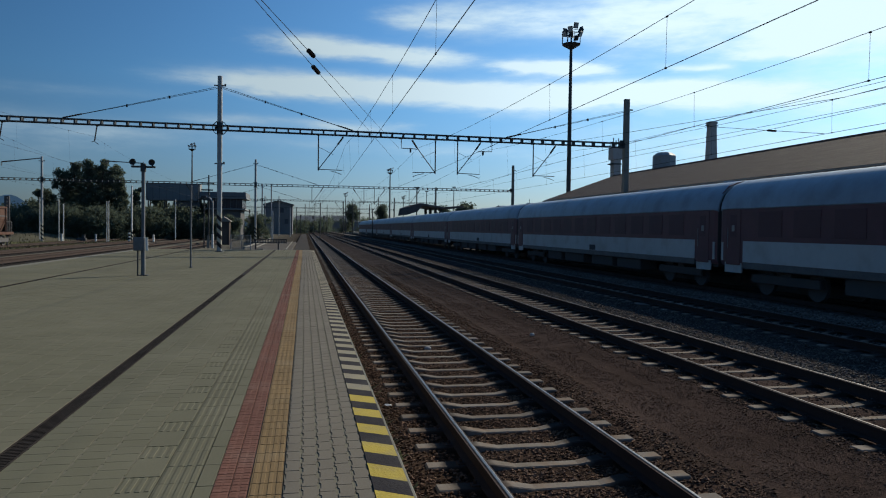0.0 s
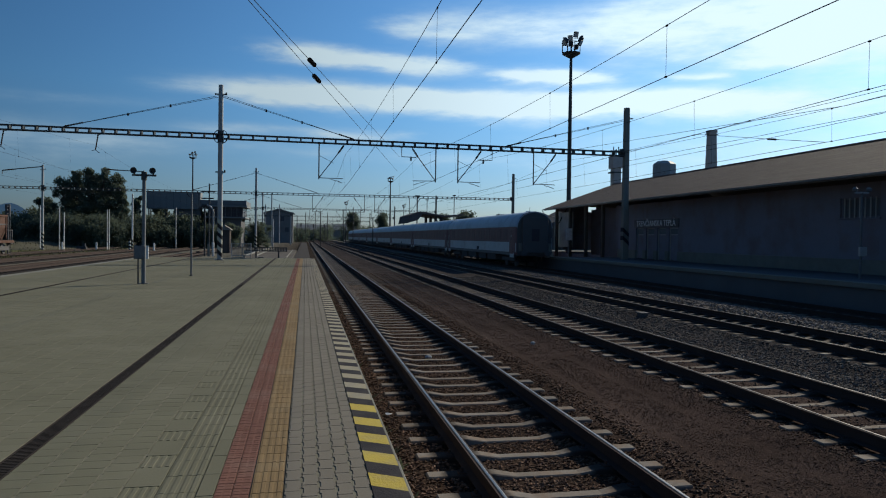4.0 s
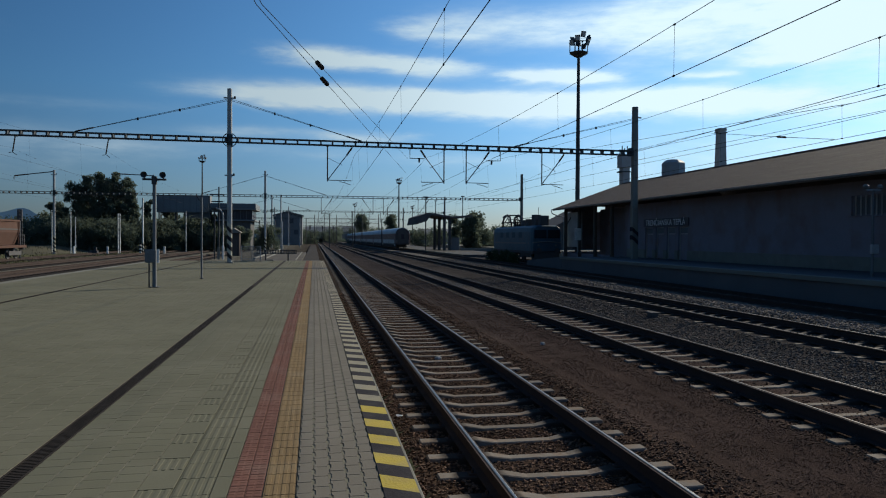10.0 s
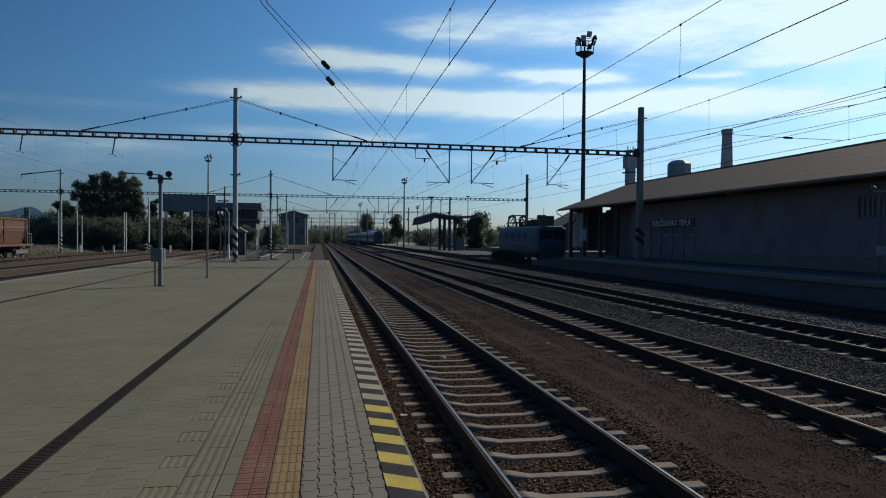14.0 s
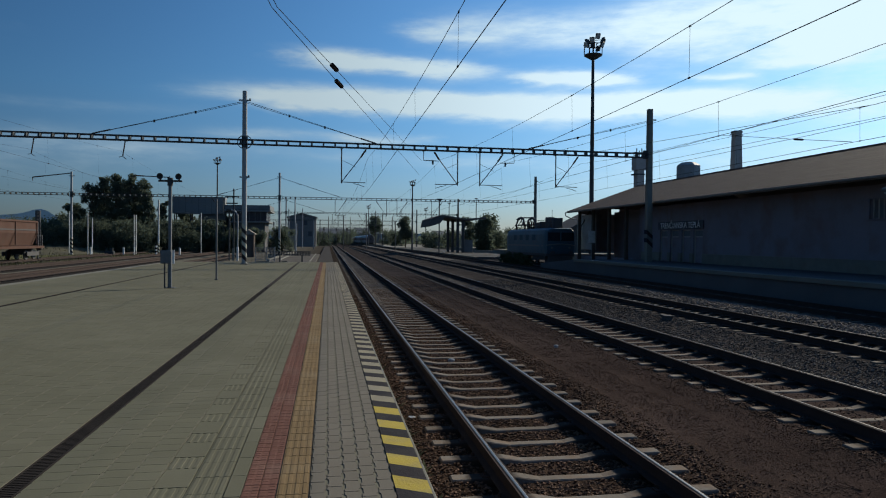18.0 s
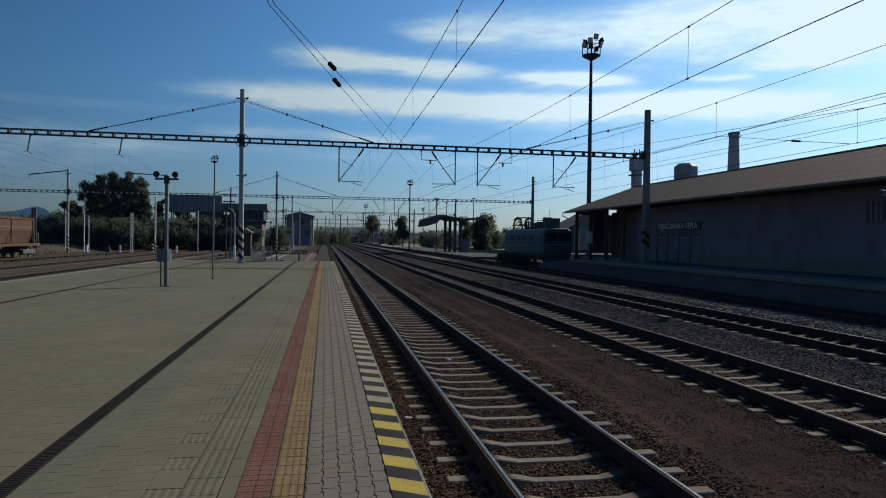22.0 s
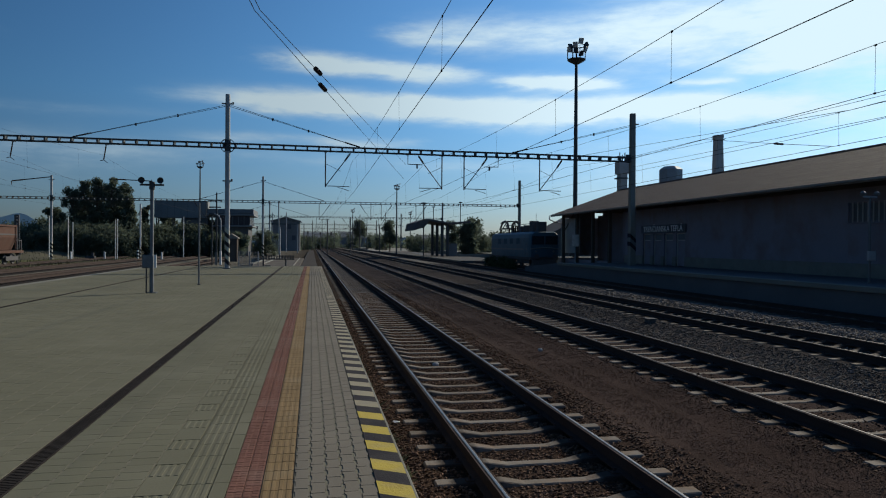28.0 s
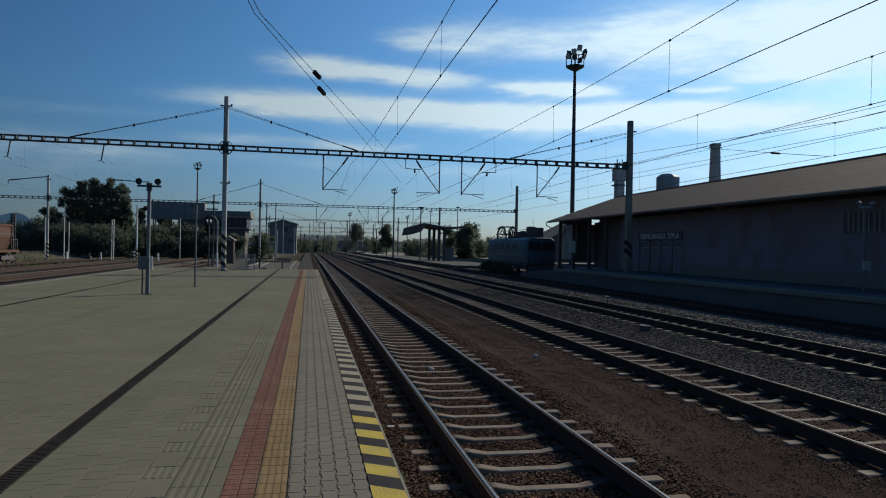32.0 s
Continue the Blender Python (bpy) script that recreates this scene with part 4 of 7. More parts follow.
def insulator(g, a, b, r=0.07, n=6):
    """Ribbed rod insulator as one turned body."""
    a, b = Vector(a), Vector(b)
    d = b - a
    u = d.orthogonal().normalized()
    w = d.normalized().cross(u)
    rings = []
    for k in range(n):
        for f, q in ((0.0, 0.62), (0.12, 1.0), (0.3, 0.92), (0.55, 0.64)):
            c = a + d * ((k + f) / n)
            rings.append([c + r * q * (math.cos(2 * math.pi * j / 8) * u + math.sin(2 * math.pi * j / 8) * w) for j in range(8)])
    rings.append([b + r * 0.4 * (math.cos(2 * math.pi * j / 8) * u + math.sin(2 * math.pi * j / 8) * w) for j in range(8)])
    g.loft(rings)


def drop_support(x, y, z, side, down, detail=True):
    """A tube hung from the beam with a stay, an insulator and the arm that steadies the wire."""
    s = thing("wire_support", (x, y, z), "drop tube with insulated stay and steady arm under a gantry", "wire support", "wire supports")
    part("drop_tube", Geo().cyl((0, 0, 0), (0, 0, down), 0.04, n=8), STEEL_DARK, s)
    part("clamp_plate", Geo().box(-0.09, 0.09, -0.24, 0.24, -0.02, 0.03, 0.005), STEEL_DARK, s)
    reach = 1.55 * side
    ins = Geo()
    insulator(ins, (reach * 0.78, 0, -0.55), (reach * 1.0, 0, -0.05), 0.075, 5)
    part("insulator", ins, INSUL, s)
    part("stay", Geo().cyl((0.02 * side, 0, down + 0.1), (reach * 0.78, 0, -0.55), 0.03, n=6), STEEL_DARK, s)
    part("arm", Geo().cyl((0, 0, down + 0.08), (side * 1.5, 0, down + 0.06), 0.024, n=6), STEEL_DARK, s)
    part("steady_arm", Geo().tube([(side * 0.75, 0, down + 0.0), (side * 1.1, 0, down - 0.08), (side * 1.45, 0, down - 0.2)], 0.02, 6), STEEL_DARK, s)
    if detail:
        part("cross_stay", Geo().cyl((0, 0, -0.75), (reach * 0.6, 0, -1.2), 0.012, n=5), STEEL_DARK, s)


def small_frame(x, y, z, side):
    s = thing("bent_tube_hanger", (x, y, z), "small bent tube frame under a gantry", "wire support", "hanger frames")
    part("tube", Geo().tube([(0, 0, 0), (0, 0, -0.62), (side * 0.95, 0, -0.64)], 0.03, 6), STEEL_DARK, s)
    part("clamp_plate", Geo().box(-0.09, 0.09, -0.24, 0.24, -0.02, 0.03, 0.005), STEEL_DARK, s)
    part("clamp", Geo().box(side * 0.6 - 0.05, side * 0.6 + 0.05, -0.05, 0.05, -0.88, -0.6, 0.01), STEEL_DARK, s)


def stay_rod(a, b, ins_at=0.88):
    """A pair of stay wires from a mast head to the beam with a rod insulator near the beam."""
    a, b = Vector(a), Vector(b)
    s = thing("mast_stay", a, "pair of stay wires from mast head to gantry beam", "stay wire", "mast stays")
    d = b - a
    for dz in (0.0, -0.09):
        part("wire", Geo().cyl((0, 0, dz), d * ins_at + Vector((0, 0, dz * 0.2)), 0.014, n=5), WIRE, s)
    g = Geo()
    insulator(g, d * ins_at, d, 0.06, 7)
    part("insulator", g, INSUL, s)
    for f in (0.33, 0.6):
        part("spacer", Geo().box(d.x * f - 0.05, d.x * f + 0.05, d.y * f - 0.03, d.y * f + 0.03, d.z * f - 0.12, d.z * f + 0.04), WIRE, s)


def catenary(x, contact, mess_mid, mess_sup, span_y, label, r=0.0085, stagger=0.2):
    """Contact wire, sagging messenger wire and droppers between supports at span_y."""
    c = thing("overhead_line", (x, 0, 0), label, "overhead wire", "overhead lines")
    ys = [y for y in span_y]
    cpts, mpts, drops = [], [], []
    for k in range(len(ys) - 1):
        a, b = ys[k], ys[k + 1]
        sa, sb = (stagger if k % 2 else -stagger), (-stagger if k % 2 else stagger)
        n = 12
        for j in range(n + (k == len(ys) - 2)):
            f = j / n
            y = a + (b - a) * f
            xx = sa + (sb - sa) * f
            zm = mess_mid + (mess_sup - mess_mid) * (2 * f - 1) ** 2
            cpts.append((xx, y, contact))
            mpts.append((xx * 0.4, y, zm))
        # droppers about every seven metres
        y = 13.15 + 6.95 * math.ceil((a + 2.5 - 13.15) / 6.95)
        while y < min(b - 2.5, 170):
            f = (y - a) / (b - a)
            xx = sa + (sb - sa) * f
            drops.append(((xx, y, contact), (xx * 0.4, y, mess_mid + (mess_sup - mess_mid) * (2 * f - 1) ** 2)))
            y += 6.95
    part("contact_wire", Geo().tube(cpts, r, 5), WIRE, c)
    part("messenger_wire", Geo().tube(mpts, r * 0.85, 5), WIRE, c)
    for p, q in drops:
        d = part("dropper", Geo().cyl(p, q, r * 0.45, n=4), WIRE, c)
        for e in (p, q):
            part("clamp", Geo().box(e[0] - 0.012, e[0] + 0.012, e[1] - 0.03, e[1] + 0.03, e[2] - 0.018, e[2] + 0.018), WIRE, d)
    return c


G2, G3, G4, G5, G6 = 103.0, 163.0, 225.0, 290.0, 360.0
SPANS = [-14.7, GANTRY_Y, G2, G3, G4, G5, G6, 440]
round_mast(-5.12, GANTRY_Y, 0.0, 10.73, beam_z(-5.12))
square_mast(21.5, GANTRY_Y, 0.25, 10.6)
beam(GANTRY_Y, -33.5, 21.35, beam_z(-33.5), True, "dark steel ladder beam spanning all tracks", BEAM_SLOPE)
round_mast(-33.0, GANTRY_Y, -0.8, 10.4, beam_z(-33))
for x, side in ((0.82, 1), (8.28, -1), (9.75, 1), (14.9, 1)):
    drop_support(x, GANTRY_Y, beam_z(x), side, 5.15 - beam_z(x))
for x in (-17.2, -12.1, -24.5):
    hg = thing("hanger_insulator", (x, GANTRY_Y, beam_z(x)), "short slanting rod insulator with a hook under the beam", "insulator", "hanging insulators")
    part("clamp_plate", Geo().box(-0.09, 0.09, -0.24, 0.24, -0.02, 0.03, 0.005), STEEL_DARK, hg)
    gi = Geo()
    insulator(gi, (0, 0, -0.05), (-0.14, 0, -0.95), 0.05, 7)
    part("insulator", gi, INSUL, hg)
    part("hook", Geo().tube([(-0.34, 0, -1.0), (-0.14, 0, -0.95), (0.08, 0, -1.12)], 0.02, 5), STEEL_DARK, hg)
for x, side in ((6.05, 1), (12.05, -1)):
    small_frame(x, GANTRY_Y, beam_z(x), side)
for a, b in (((-5.1, GANTRY_Y, 10.1), (3.0, GANTRY_Y, 7.72)), ((-5.1, GANTRY_Y, 10.1), (-14.0, GANTRY_Y, 7.8)), ((21.5, GANTRY_Y, 9.85), (13.0, GANTRY_Y, 7.68))):
    stay_rod(a, b)
for k, (gy, xl, xm, xr, bz) in enumerate(((G2, -34.35, -6.80, 30.75, 7.28), (G3, -38, -9.3, 30, 7.4), (G4, -30, -12, 28, 7.4), (G5, -30, -14, 26, 7.4), (G6, -30, -16, 26, 7.4), (440, -28, -17, 26, 7.4), (530, -28, -17, 27, 7.4), (640, -28, -17, 27, 7.4))):
    for x in (xl, xm):
        round_mast(x, gy, -0.75, 10.5 if x == xl else 11.0, bz, 0.15, k == 0)
    square_mast(xr, gy, -0.7, 11.3, "far concrete catenary mast")
    beam(gy, xl - 12, xr, bz, False, "far steel ladder beam over the yard")
    for x, side in ((1.0, 1), (8.4, -1), (9.9, 1), (15.0, 1), (-14.5, -1)):
        drop_support(x, gy, bz, side, -2.3, False)
    stay_rod((xm, gy, 10.35), (xm + 8.5, gy, bz + 0.4))
    stay_rod((xm, gy, 10.35), (xm - 8.5, gy, bz + 0.4))
for x in TRACKS.values():
    catenary(x, 4.86, 5.88, 6.8, SPANS, "sagging messenger wire with droppers over a contact wire")
for x in (-17.6, -22.6, -12.4):
    catenary(x, 4.86, 5.88, 6.8, SPANS, "overhead wires of the yard tracks", r=0.0045, stagger=0.15)


def loose_wire(pts, ins, label, r=0.11):
    """A tensioned wire that crosses to its anchor mast, with a rod insulator in it."""
    w = thing("anchor_wire", pts[0], label, "overhead wire", "anchor wires")
    o = Vector(pts[0])
    part("wire", Geo().tube([Vector(p) - o for p in pts], 0.01, 5), WIRE, w)
    if ins is not None:
        a, b = Vector(ins[0]) - o, Vector(ins[1]) - o
        g = Geo()
        insulator(g, a, b, r, 6)
        part("insulator", g, INSUL, w, "dark ribbed insulator")


def side_arm(x, y, z, reach, drop):
    """Long tube arm with a rod insulator beside a yard mast."""
    a = thing("side_arm", (x, y, z), "long thin arm with an insulator beside a yard mast", "arm", "side arms")
    part("tube", Geo().tube([(0, 0, 0), (reach * 0.72, 0, drop * 0.72)], 0.07, 6), STEEL_DARK, a)
    g = Geo()
    insulator(g, (reach * 0.72, 0, drop * 0.72), (reach, 0, drop), 0.11, 6)
    part("insulator", g, INSUL, a)
    part("hanger", Geo().cyl((reach, 0, drop), (reach, 0, drop - 0.5), 0.05, n=5), STEEL_DARK, a)


side_arm(-34.45, 103.0, 10.28, -4.8, -0.65)
side_arm(-21.7, 103.0, 10.0, -4.6, 0.15)

# ---- station building ----
def build_station():
    st = thing("station_building", (22.0, 64.0, -0.25), "long low station building with a brown tiled roof", "building")
    # local: x inward from the eave, y minus towards the viewer, z up from its platform
    L0, L1, WX, EZ, RX, RZ = -96.0, -0.5, 1.9, 4.48, 6.9, 6.96
    # walls of the closed part
    y1 = -12.5
    seg = []
    doors = [(-20.9 + k * 1.6, 1.2, 0.5, 2.7) for k in range(4)]
    wins = [(-36.9 - k * 4.6, 2.3, 2.95, 3.85) for k in range(12)]
    cuts = sorted([(c - w / 2, c + w / 2, a, b) for c, w, a, b in doors + wins])
    y = L0
    for a, b, z0, z1 in cuts:
        seg.append((y, a, 1.12, EZ))
        if z0 > 1.2:
            seg.append((a, b, 1.12, z0))
        seg.append((a, b, z1, EZ))
        y = b
    seg.append((y, y1, 1.12, EZ))
    for a, b, z0, z1 in seg:
        part("wall", Geo().box(WX, WX + 0.4, a, b, z0, z1), BRICK, st, "dark grey rendered wall facing the tracks")
    for a, b, c, d in ((WX, 11.6, y1, y1 + 0.4), (WX, 11.6, L0, L0 + 0.4), (11.2, 11.6, L0 + 0.4, y1)):
        part("wall", Geo().box(a, b, c, d, 0, EZ), BRICK, st)
    pl = Geo()
    y = L0
    for a, b, z0, z1 in cuts:
        if z0 > 0.6:
            continue
        pl.box(WX - 0.06, WX + 0.36, y, a, 0, 1.12, 0.02)
        y = b
    pl.box(WX - 0.06, WX + 0.36, y, y1, 0, 1.12, 0.02)
    part("plinth", pl, CONCRETE, st, "pale plinth along the wall")
    for c, w, z0, z1 in doors:
        d = part("door", Geo().box(WX + 0.14, WX + 0.2, c - w / 2 + 0.06, c + w / 2 - 0.06, z0 + 0.02, z1 - 0.5, 0.01), BRICK, st, "tall grey panelled door")
        part("frame", Geo().box(WX + 0.1, WX + 0.22, c - w / 2, c - w / 2 + 0.06, z0, z1).box(WX + 0.1, WX + 0.22, c + w / 2 - 0.06, c + w / 2, z0, z1)
             .box(WX + 0.1, WX + 0.22, c - w / 2, c + w / 2, z1 - 0.06, z1).box(WX + 0.1, WX + 0.22, c - w / 2, c + w / 2, z1 - 0.5, z1 - 0.44), PLASTER, d)
        part("fanlight", Geo().box(WX + 0.15, WX + 0.17, c - w / 2 + 0.06, c + w / 2 - 0.06, z1 - 0.44, z1 - 0.06), SLATE, d)
    for c, w, z0, z1 in wins:
        wd = part("window", Geo().box(WX + 0.1, WX + 0.2, c - w / 2, c - w / 2 + 0.07, z0, z1).box(WX + 0.1, WX + 0.2, c + w / 2 - 0.07, c + w / 2, z0, z1)
                  .box(WX + 0.1, WX + 0.2, c - w / 2, c + w / 2, z0, z0 + 0.07).box(WX + 0.1, WX + 0.2, c - w / 2, c + w / 2, z1 - 0.07, z1)
                  .box(WX + 0.1, WX + 0.2, c - 0.035, c + 0.035, z0, z1), BRICK, st, "wide high window with an upright-barred frame")
        for s in (-1, 1):
            part("pane", Geo().box(WX + 0.14, WX + 0.155, min(c + s * 0.035, c + s * (w / 2 - 0.07)), max(c + s * 0.035, c + s * (w / 2 - 0.07)), z0 + 0.07, z1 - 0.07), SLATE, wd)
        for j in range(7):
            part("bar", Geo().box(WX + 0.005, WX + 0.04, c - 0.9 + j * 0.3 - 0.025, c - 0.9 + j * 0.3 + 0.025, z0, z1), PLASTER, wd)
        part("sill", Geo().box(WX - 0.08, WX + 0.12, c - w / 2 - 0.06, c + w / 2 + 0.06, z0 - 0.06, z0, 0.01), BRICK, wd)
    # roof: two tiled slopes with a thick eave
    t = 0.16
    for s in (1, -1):
        xe, xr = (0.0, RX) if s == 1 else (2 * RX, RX)
        g = Geo()
        g.add([(xe, L0, EZ - 0.0), (xe, L1, EZ), (xr, L1, RZ), (xr, L0, RZ), (xe, L0, EZ + t), (xe, L1, EZ + t), (xr, L1, RZ + t), (xr, L0, RZ + t)],
              [(0, 1, 2, 3), (4, 5, 6, 7), (0, 1, 5, 4), (1, 2, 6, 5), (2, 3, 7, 6), (3, 0, 4, 7)])
        roof = part("roof_slope", g, SOFFIT, st, "boarded underside of the roof")
        # tile courses
        n = 40
        dx, dz = (xr - xe) / n, (RZ - EZ) / n
        for k in range(n):
            xa, za = xe + dx * k, EZ + t + 0.005 + dz * k
            xb, zb = xa + dx * 1.06, za + dz * 1.06 - 0.0
            tg = Geo().add([(xa - 0.008 * s, L0 - 0.02, za + 0.004), (xa - 0.008 * s, L1 + 0.02, za + 0.004), (xb, L1 + 0.02, zb + 0.003), (xb, L0 - 0.02, zb + 0.003),
                    (xa - 0.008 * s, L0 - 0.02, za), (xa - 0.008 * s, L1 + 0.02, za)], [(0, 1, 2, 3), (4, 5, 1, 0)])
            part("tile_course", tg, ROOF_TILE, roof)
        if s == 1:
            gut = Geo()
            prof = []
            for k in range(9):
                a = math.pi + math.pi * k / 8
                prof.append((-0.09 + 0.075 * math.cos(a), EZ + 0.12 + 0.075 * math.sin(a)))
            for k in range(9):
                a = 2 * math.pi - math.pi * k / 8
                prof.append((-0.09 + 0.065 * math.cos(a), EZ + 0.12 + 0.065 * math.sin(a)))
            gut.along_y(prof, L0, L1)
            part("gutter", gut, STEEL_GREY, roof, "grey eaves gutter")
    part("ridge_cap", Geo().along_y([(RX - 0.18, RZ + t - 0.03), (RX, RZ + t + 0.09), (RX + 0.18, RZ + t - 0.03)], L0, L1), ROOF_TILE, st)
    gable = Geo().add([(WX, y1 + 0.05, EZ), (2 * RX - WX, y1 + 0.05, EZ), (RX, y1 + 0.05, RZ), (WX, y1 + 0.3, EZ), (2 * RX - WX, y1 + 0.3, EZ), (RX, y1 + 0.3, RZ)],
                      [(0, 1, 2), (3, 5, 4), (0, 2, 5, 3), (2, 1, 4, 5), (1, 0, 3, 4)])
    part("gable", gable, BRICK, st)
    # open hall at the end: posts, rafters, low wall
    for yy in (-1.2, -4.6, -8.2, -11.6):
        p = part("post", Geo().box(0.9, 1.15, yy - 0.13, yy + 0.13, 0.0, EZ + 0.3, 0.02), WOOD_DARK, st, "timber roof post")
        if yy == -1.2:
            part("brace", Geo().cyl((1.02, yy, 3.0), (2.2, yy, EZ + 0.6), 0.06, n=4), WOOD_DARK, p)
        part("post", Geo().box(12.0, 12.25, yy - 0.13, yy + 0.13, 0.0, EZ + 0.3, 0.02), WOOD_DARK, st)
    part("low_wall", Geo().box(1.2, 1.45, -12.5, -0.8, 0.0, 0.58, 0.02), BRICK, st, "low grey wall under the roof end")
    part("side_wall", Geo().box(1.5, 1.8, -3.4, -0.3, 1.12, 4.3, 0.02), PLASTER, st, "pale wall panel at the open end")
    part("screen_wall", Geo().box(4.4, 4.6, -11.8, -1.2, 0.0, 4.6, 0.02), BRICK, st, "grey screen wall inside the open hall")
    for a, b, z0, z1 in ((1.0, 12.4, 0.0, 0.66), (1.8, 3.4, 0.9, 4.42), (3.4, 7.3, 0.9, 4.42), (7.3, 11.3, 0.9, 5.25), (2.6, 4.2, 4.42, 5.25), (1.2, 2.6, 4.42, 4.8), (5.2, 7.3, 4.42, 5.25)):
        part("end_wall", Geo().box(a, b, -0.7, -0.4, z0, z1, 0.02), BRICK, st, "boarded end wall with gaps between its panels")
    part("end_beam", Geo().box(2.6, 11.2, -0.75, -0.35, 4.92, 5.3, 0.02), WOOD_DARK, st)
    part("end_gable", Geo().add([(2.6, -0.6, 5.3), (11.2, -0.6, 5.3), (RX, -0.6, RZ - 0.05), (2.6, -0.5, 5.3), (11.2, -0.5, 5.3), (RX, -0.5, RZ - 0.05)],
                                [(0, 1, 2), (3, 5, 4), (0, 2, 5, 3), (2, 1, 4, 5), (1, 0, 3, 4)]), WOOD_DARK, st)
    pipe = Geo().tube([(-0.05, -0.25, EZ + 0.05), (0.0, -0.25, EZ - 0.25), (0.6, -0.3, EZ - 0.5), (1.15, -0.3, EZ - 0.55), (1.3, -0.3, 0.3)], 0.05, 8)
    part("downpipe", pipe, STEEL_GREY, st, "bent grey downpipe")
    # vent and small tower
    part("roof_vent", Geo().lathe([(1.09, -2.2), (1.09, 1.4), (1.0, 1.49), (0.67, 1.7), (0.22, 1.77)], 8, (11.0, -2.6, 7.56)), STEEL_GREY, st, "eight-sided sheet-metal roof vent", smooth=False)
    tw = thing("chimney_tower", (33.75, 73.6, GROUND_Z), "square rendered tower with a wider top and thin pipes", "chimney")
    part("shaft", Geo().box(-0.42, 0.42, -0.48, 0.48, 0, 10.3, 0.03), PLASTER, tw)
    part("ledge", Geo().box(-0.72, 0.5, -0.5, 0.5, 9.75, 9.9, 0.02), STEEL_DARK, tw)
    part("cap", Geo().box(-0.62, 0.6, -0.6, 0.6, 10.3, 11.65, 0.03), PLASTER, tw)
    for k in range(3):
        part("pot", Geo().cyl((-0.3 + 0.3 * k, 0, 11.65), (-0.3 + 0.3 * k, 0, 12.7 - 0.25 * (k % 2)), 0.06, n=8), STEEL_DARK, tw)
    part("hoop", Geo().tube([(-0.5, 0.3, 11.65), (-0.5, 0.3, 12.3), (0.5, 0.3, 12.3), (0.5, 0.3, 11.65)], 0.05, 6), STEEL_DARK, tw)
    return st


build_station()


def station_platform():
    p = Geo().box(18.45, 23.8, -60, 51.2, -1.0, 0.25, 0.02)
    pl = tagged(part("platform_opposite", p, ASPHALT), "dark asphalt platform in front of the building", "platform", kind="structure")
    part("edge_slab", Geo().box(18.3, 18.75, -60, 51.2, 0.08, 0.262, 0.015), PAVER_PALE, pl, "pale concrete platform edge")
    part("ramp", Geo().add([(18.45, 51.2, 0.25), (23.3, 51.2, 0.25), (23.3, 60, -0.3), (18.45, 60, -0.3), (18.45, 51.2, -1), (23.3, 51.2, -1), (23.3, 60, -1), (18.45, 60, -1)],
                           [(0, 1, 2, 3), (0, 3, 7, 4), (1, 5, 6, 2), (3, 2, 6, 7)]), ASPHALT, pl, "asphalt ramp at the platform end")


station_platform()
fc = part("forecourt", Geo().box(30, 85, 84, 168, -0.95, 0.08), PAVER_PALE)
tagged(fc, "pale paved forecourt behind the station", "pavement", kind="structure")


def rear_shed():
    """Shed with a gable roof behind the open end of the station."""
    s = thing("goods_shed", (37.6, 95.0, 0.08), "grey-brown goods shed with a dark gable roof", "building")
    part("wall", Geo().add([(-3.9, 0, 0), (4.0, 0, 0), (4.0, 0, 3.45), (0, 0, 5.45), (-3.9, 0, 3.45), (-3.9, 8, 0), (4.0, 8, 0), (4.0, 8, 3.45), (0, 8, 5.45), (-3.9, 8, 3.45)],
                           [(0, 1, 2, 3, 4), (9, 8, 7, 6, 5), (1, 6, 7, 2), (5, 0, 4, 9), (2, 7, 8, 3), (3, 8, 9, 4)]), WALL_DARK, s)
    for q in (-1, 1):
        part("roof_slope", Geo().loft([[(0, y, 5.47), (q * 5.7, y, 2.55), (q * 5.7, y, 2.75), (0, y, 5.67)] for y in (-0.7, 8.5)]), UNDER, s, "dark sheet roof slope")
    for x in (-3.2, -1.6, 0.2):
        part("pilaster", Geo().box(x, x + 0.3, -0.09, 0.0, 0, 3.3, 0.01), CONCRETE, s)
    part("gate", Geo().box(-2.7, -1.75, -0.06, 0.0, 0.0, 2.6, 0.01), WOOD_DARK, s)


rear_shed()


def station_sign():
    y0, y1, z0, z1 = 42.3, 48.6, 2.5, 3.05
    s = thing("station_sign", (23.84, (y0 + y1) / 2, z0), "long dark station name sign with white letters", "sign")
    h = (y1 - y0) / 2
    part("board", Geo().box(-0.03, 0.03, -h, h, 0, z1 - z0, 0.01), SIGN_BLUE, s)
    cu = bpy.data.curves.new("letters", "FONT")
    cu.body, cu.size, cu.extrude, cu.align_x, cu.align_y = "TREN\u010cIANSKA TEPL\u00c1", 0.57, 0.006, "CENTER", "CENTER"
    tmp = bpy.data.objects.new("letters_tmp", cu)
    me = bpy.data.meshes.new_from_object(tmp)
    bpy.data.objects.remove(tmp)
    me.materials.append(SIGN_WHITE)
    t = new("letters", me)
    t.parent = s
    t.matrix_basis = Matrix.Translation((-0.04, 0, (z1 - z0) / 2 - 0.02)) @ Euler((radians(90), 0, radians(-90))).to_matrix().to_4x4()
    tagged(t, "white raised letters")


station_sign()
nb = thing("notice_board", (21.95, 57.0, -0.1), "pale notice board on a thin post by the ramp", "notice board")
part("post", Geo().box(-0.04, 0.04, -0.04, 0.04, -0.6, 2.6, 0.01), STEEL_GREY, nb)
part("panel", Geo().box(-0.28, 0.28, -0.08, -0.04, 1.6, 2.6, 0.01), WHITE, nb, "plain pale panel")


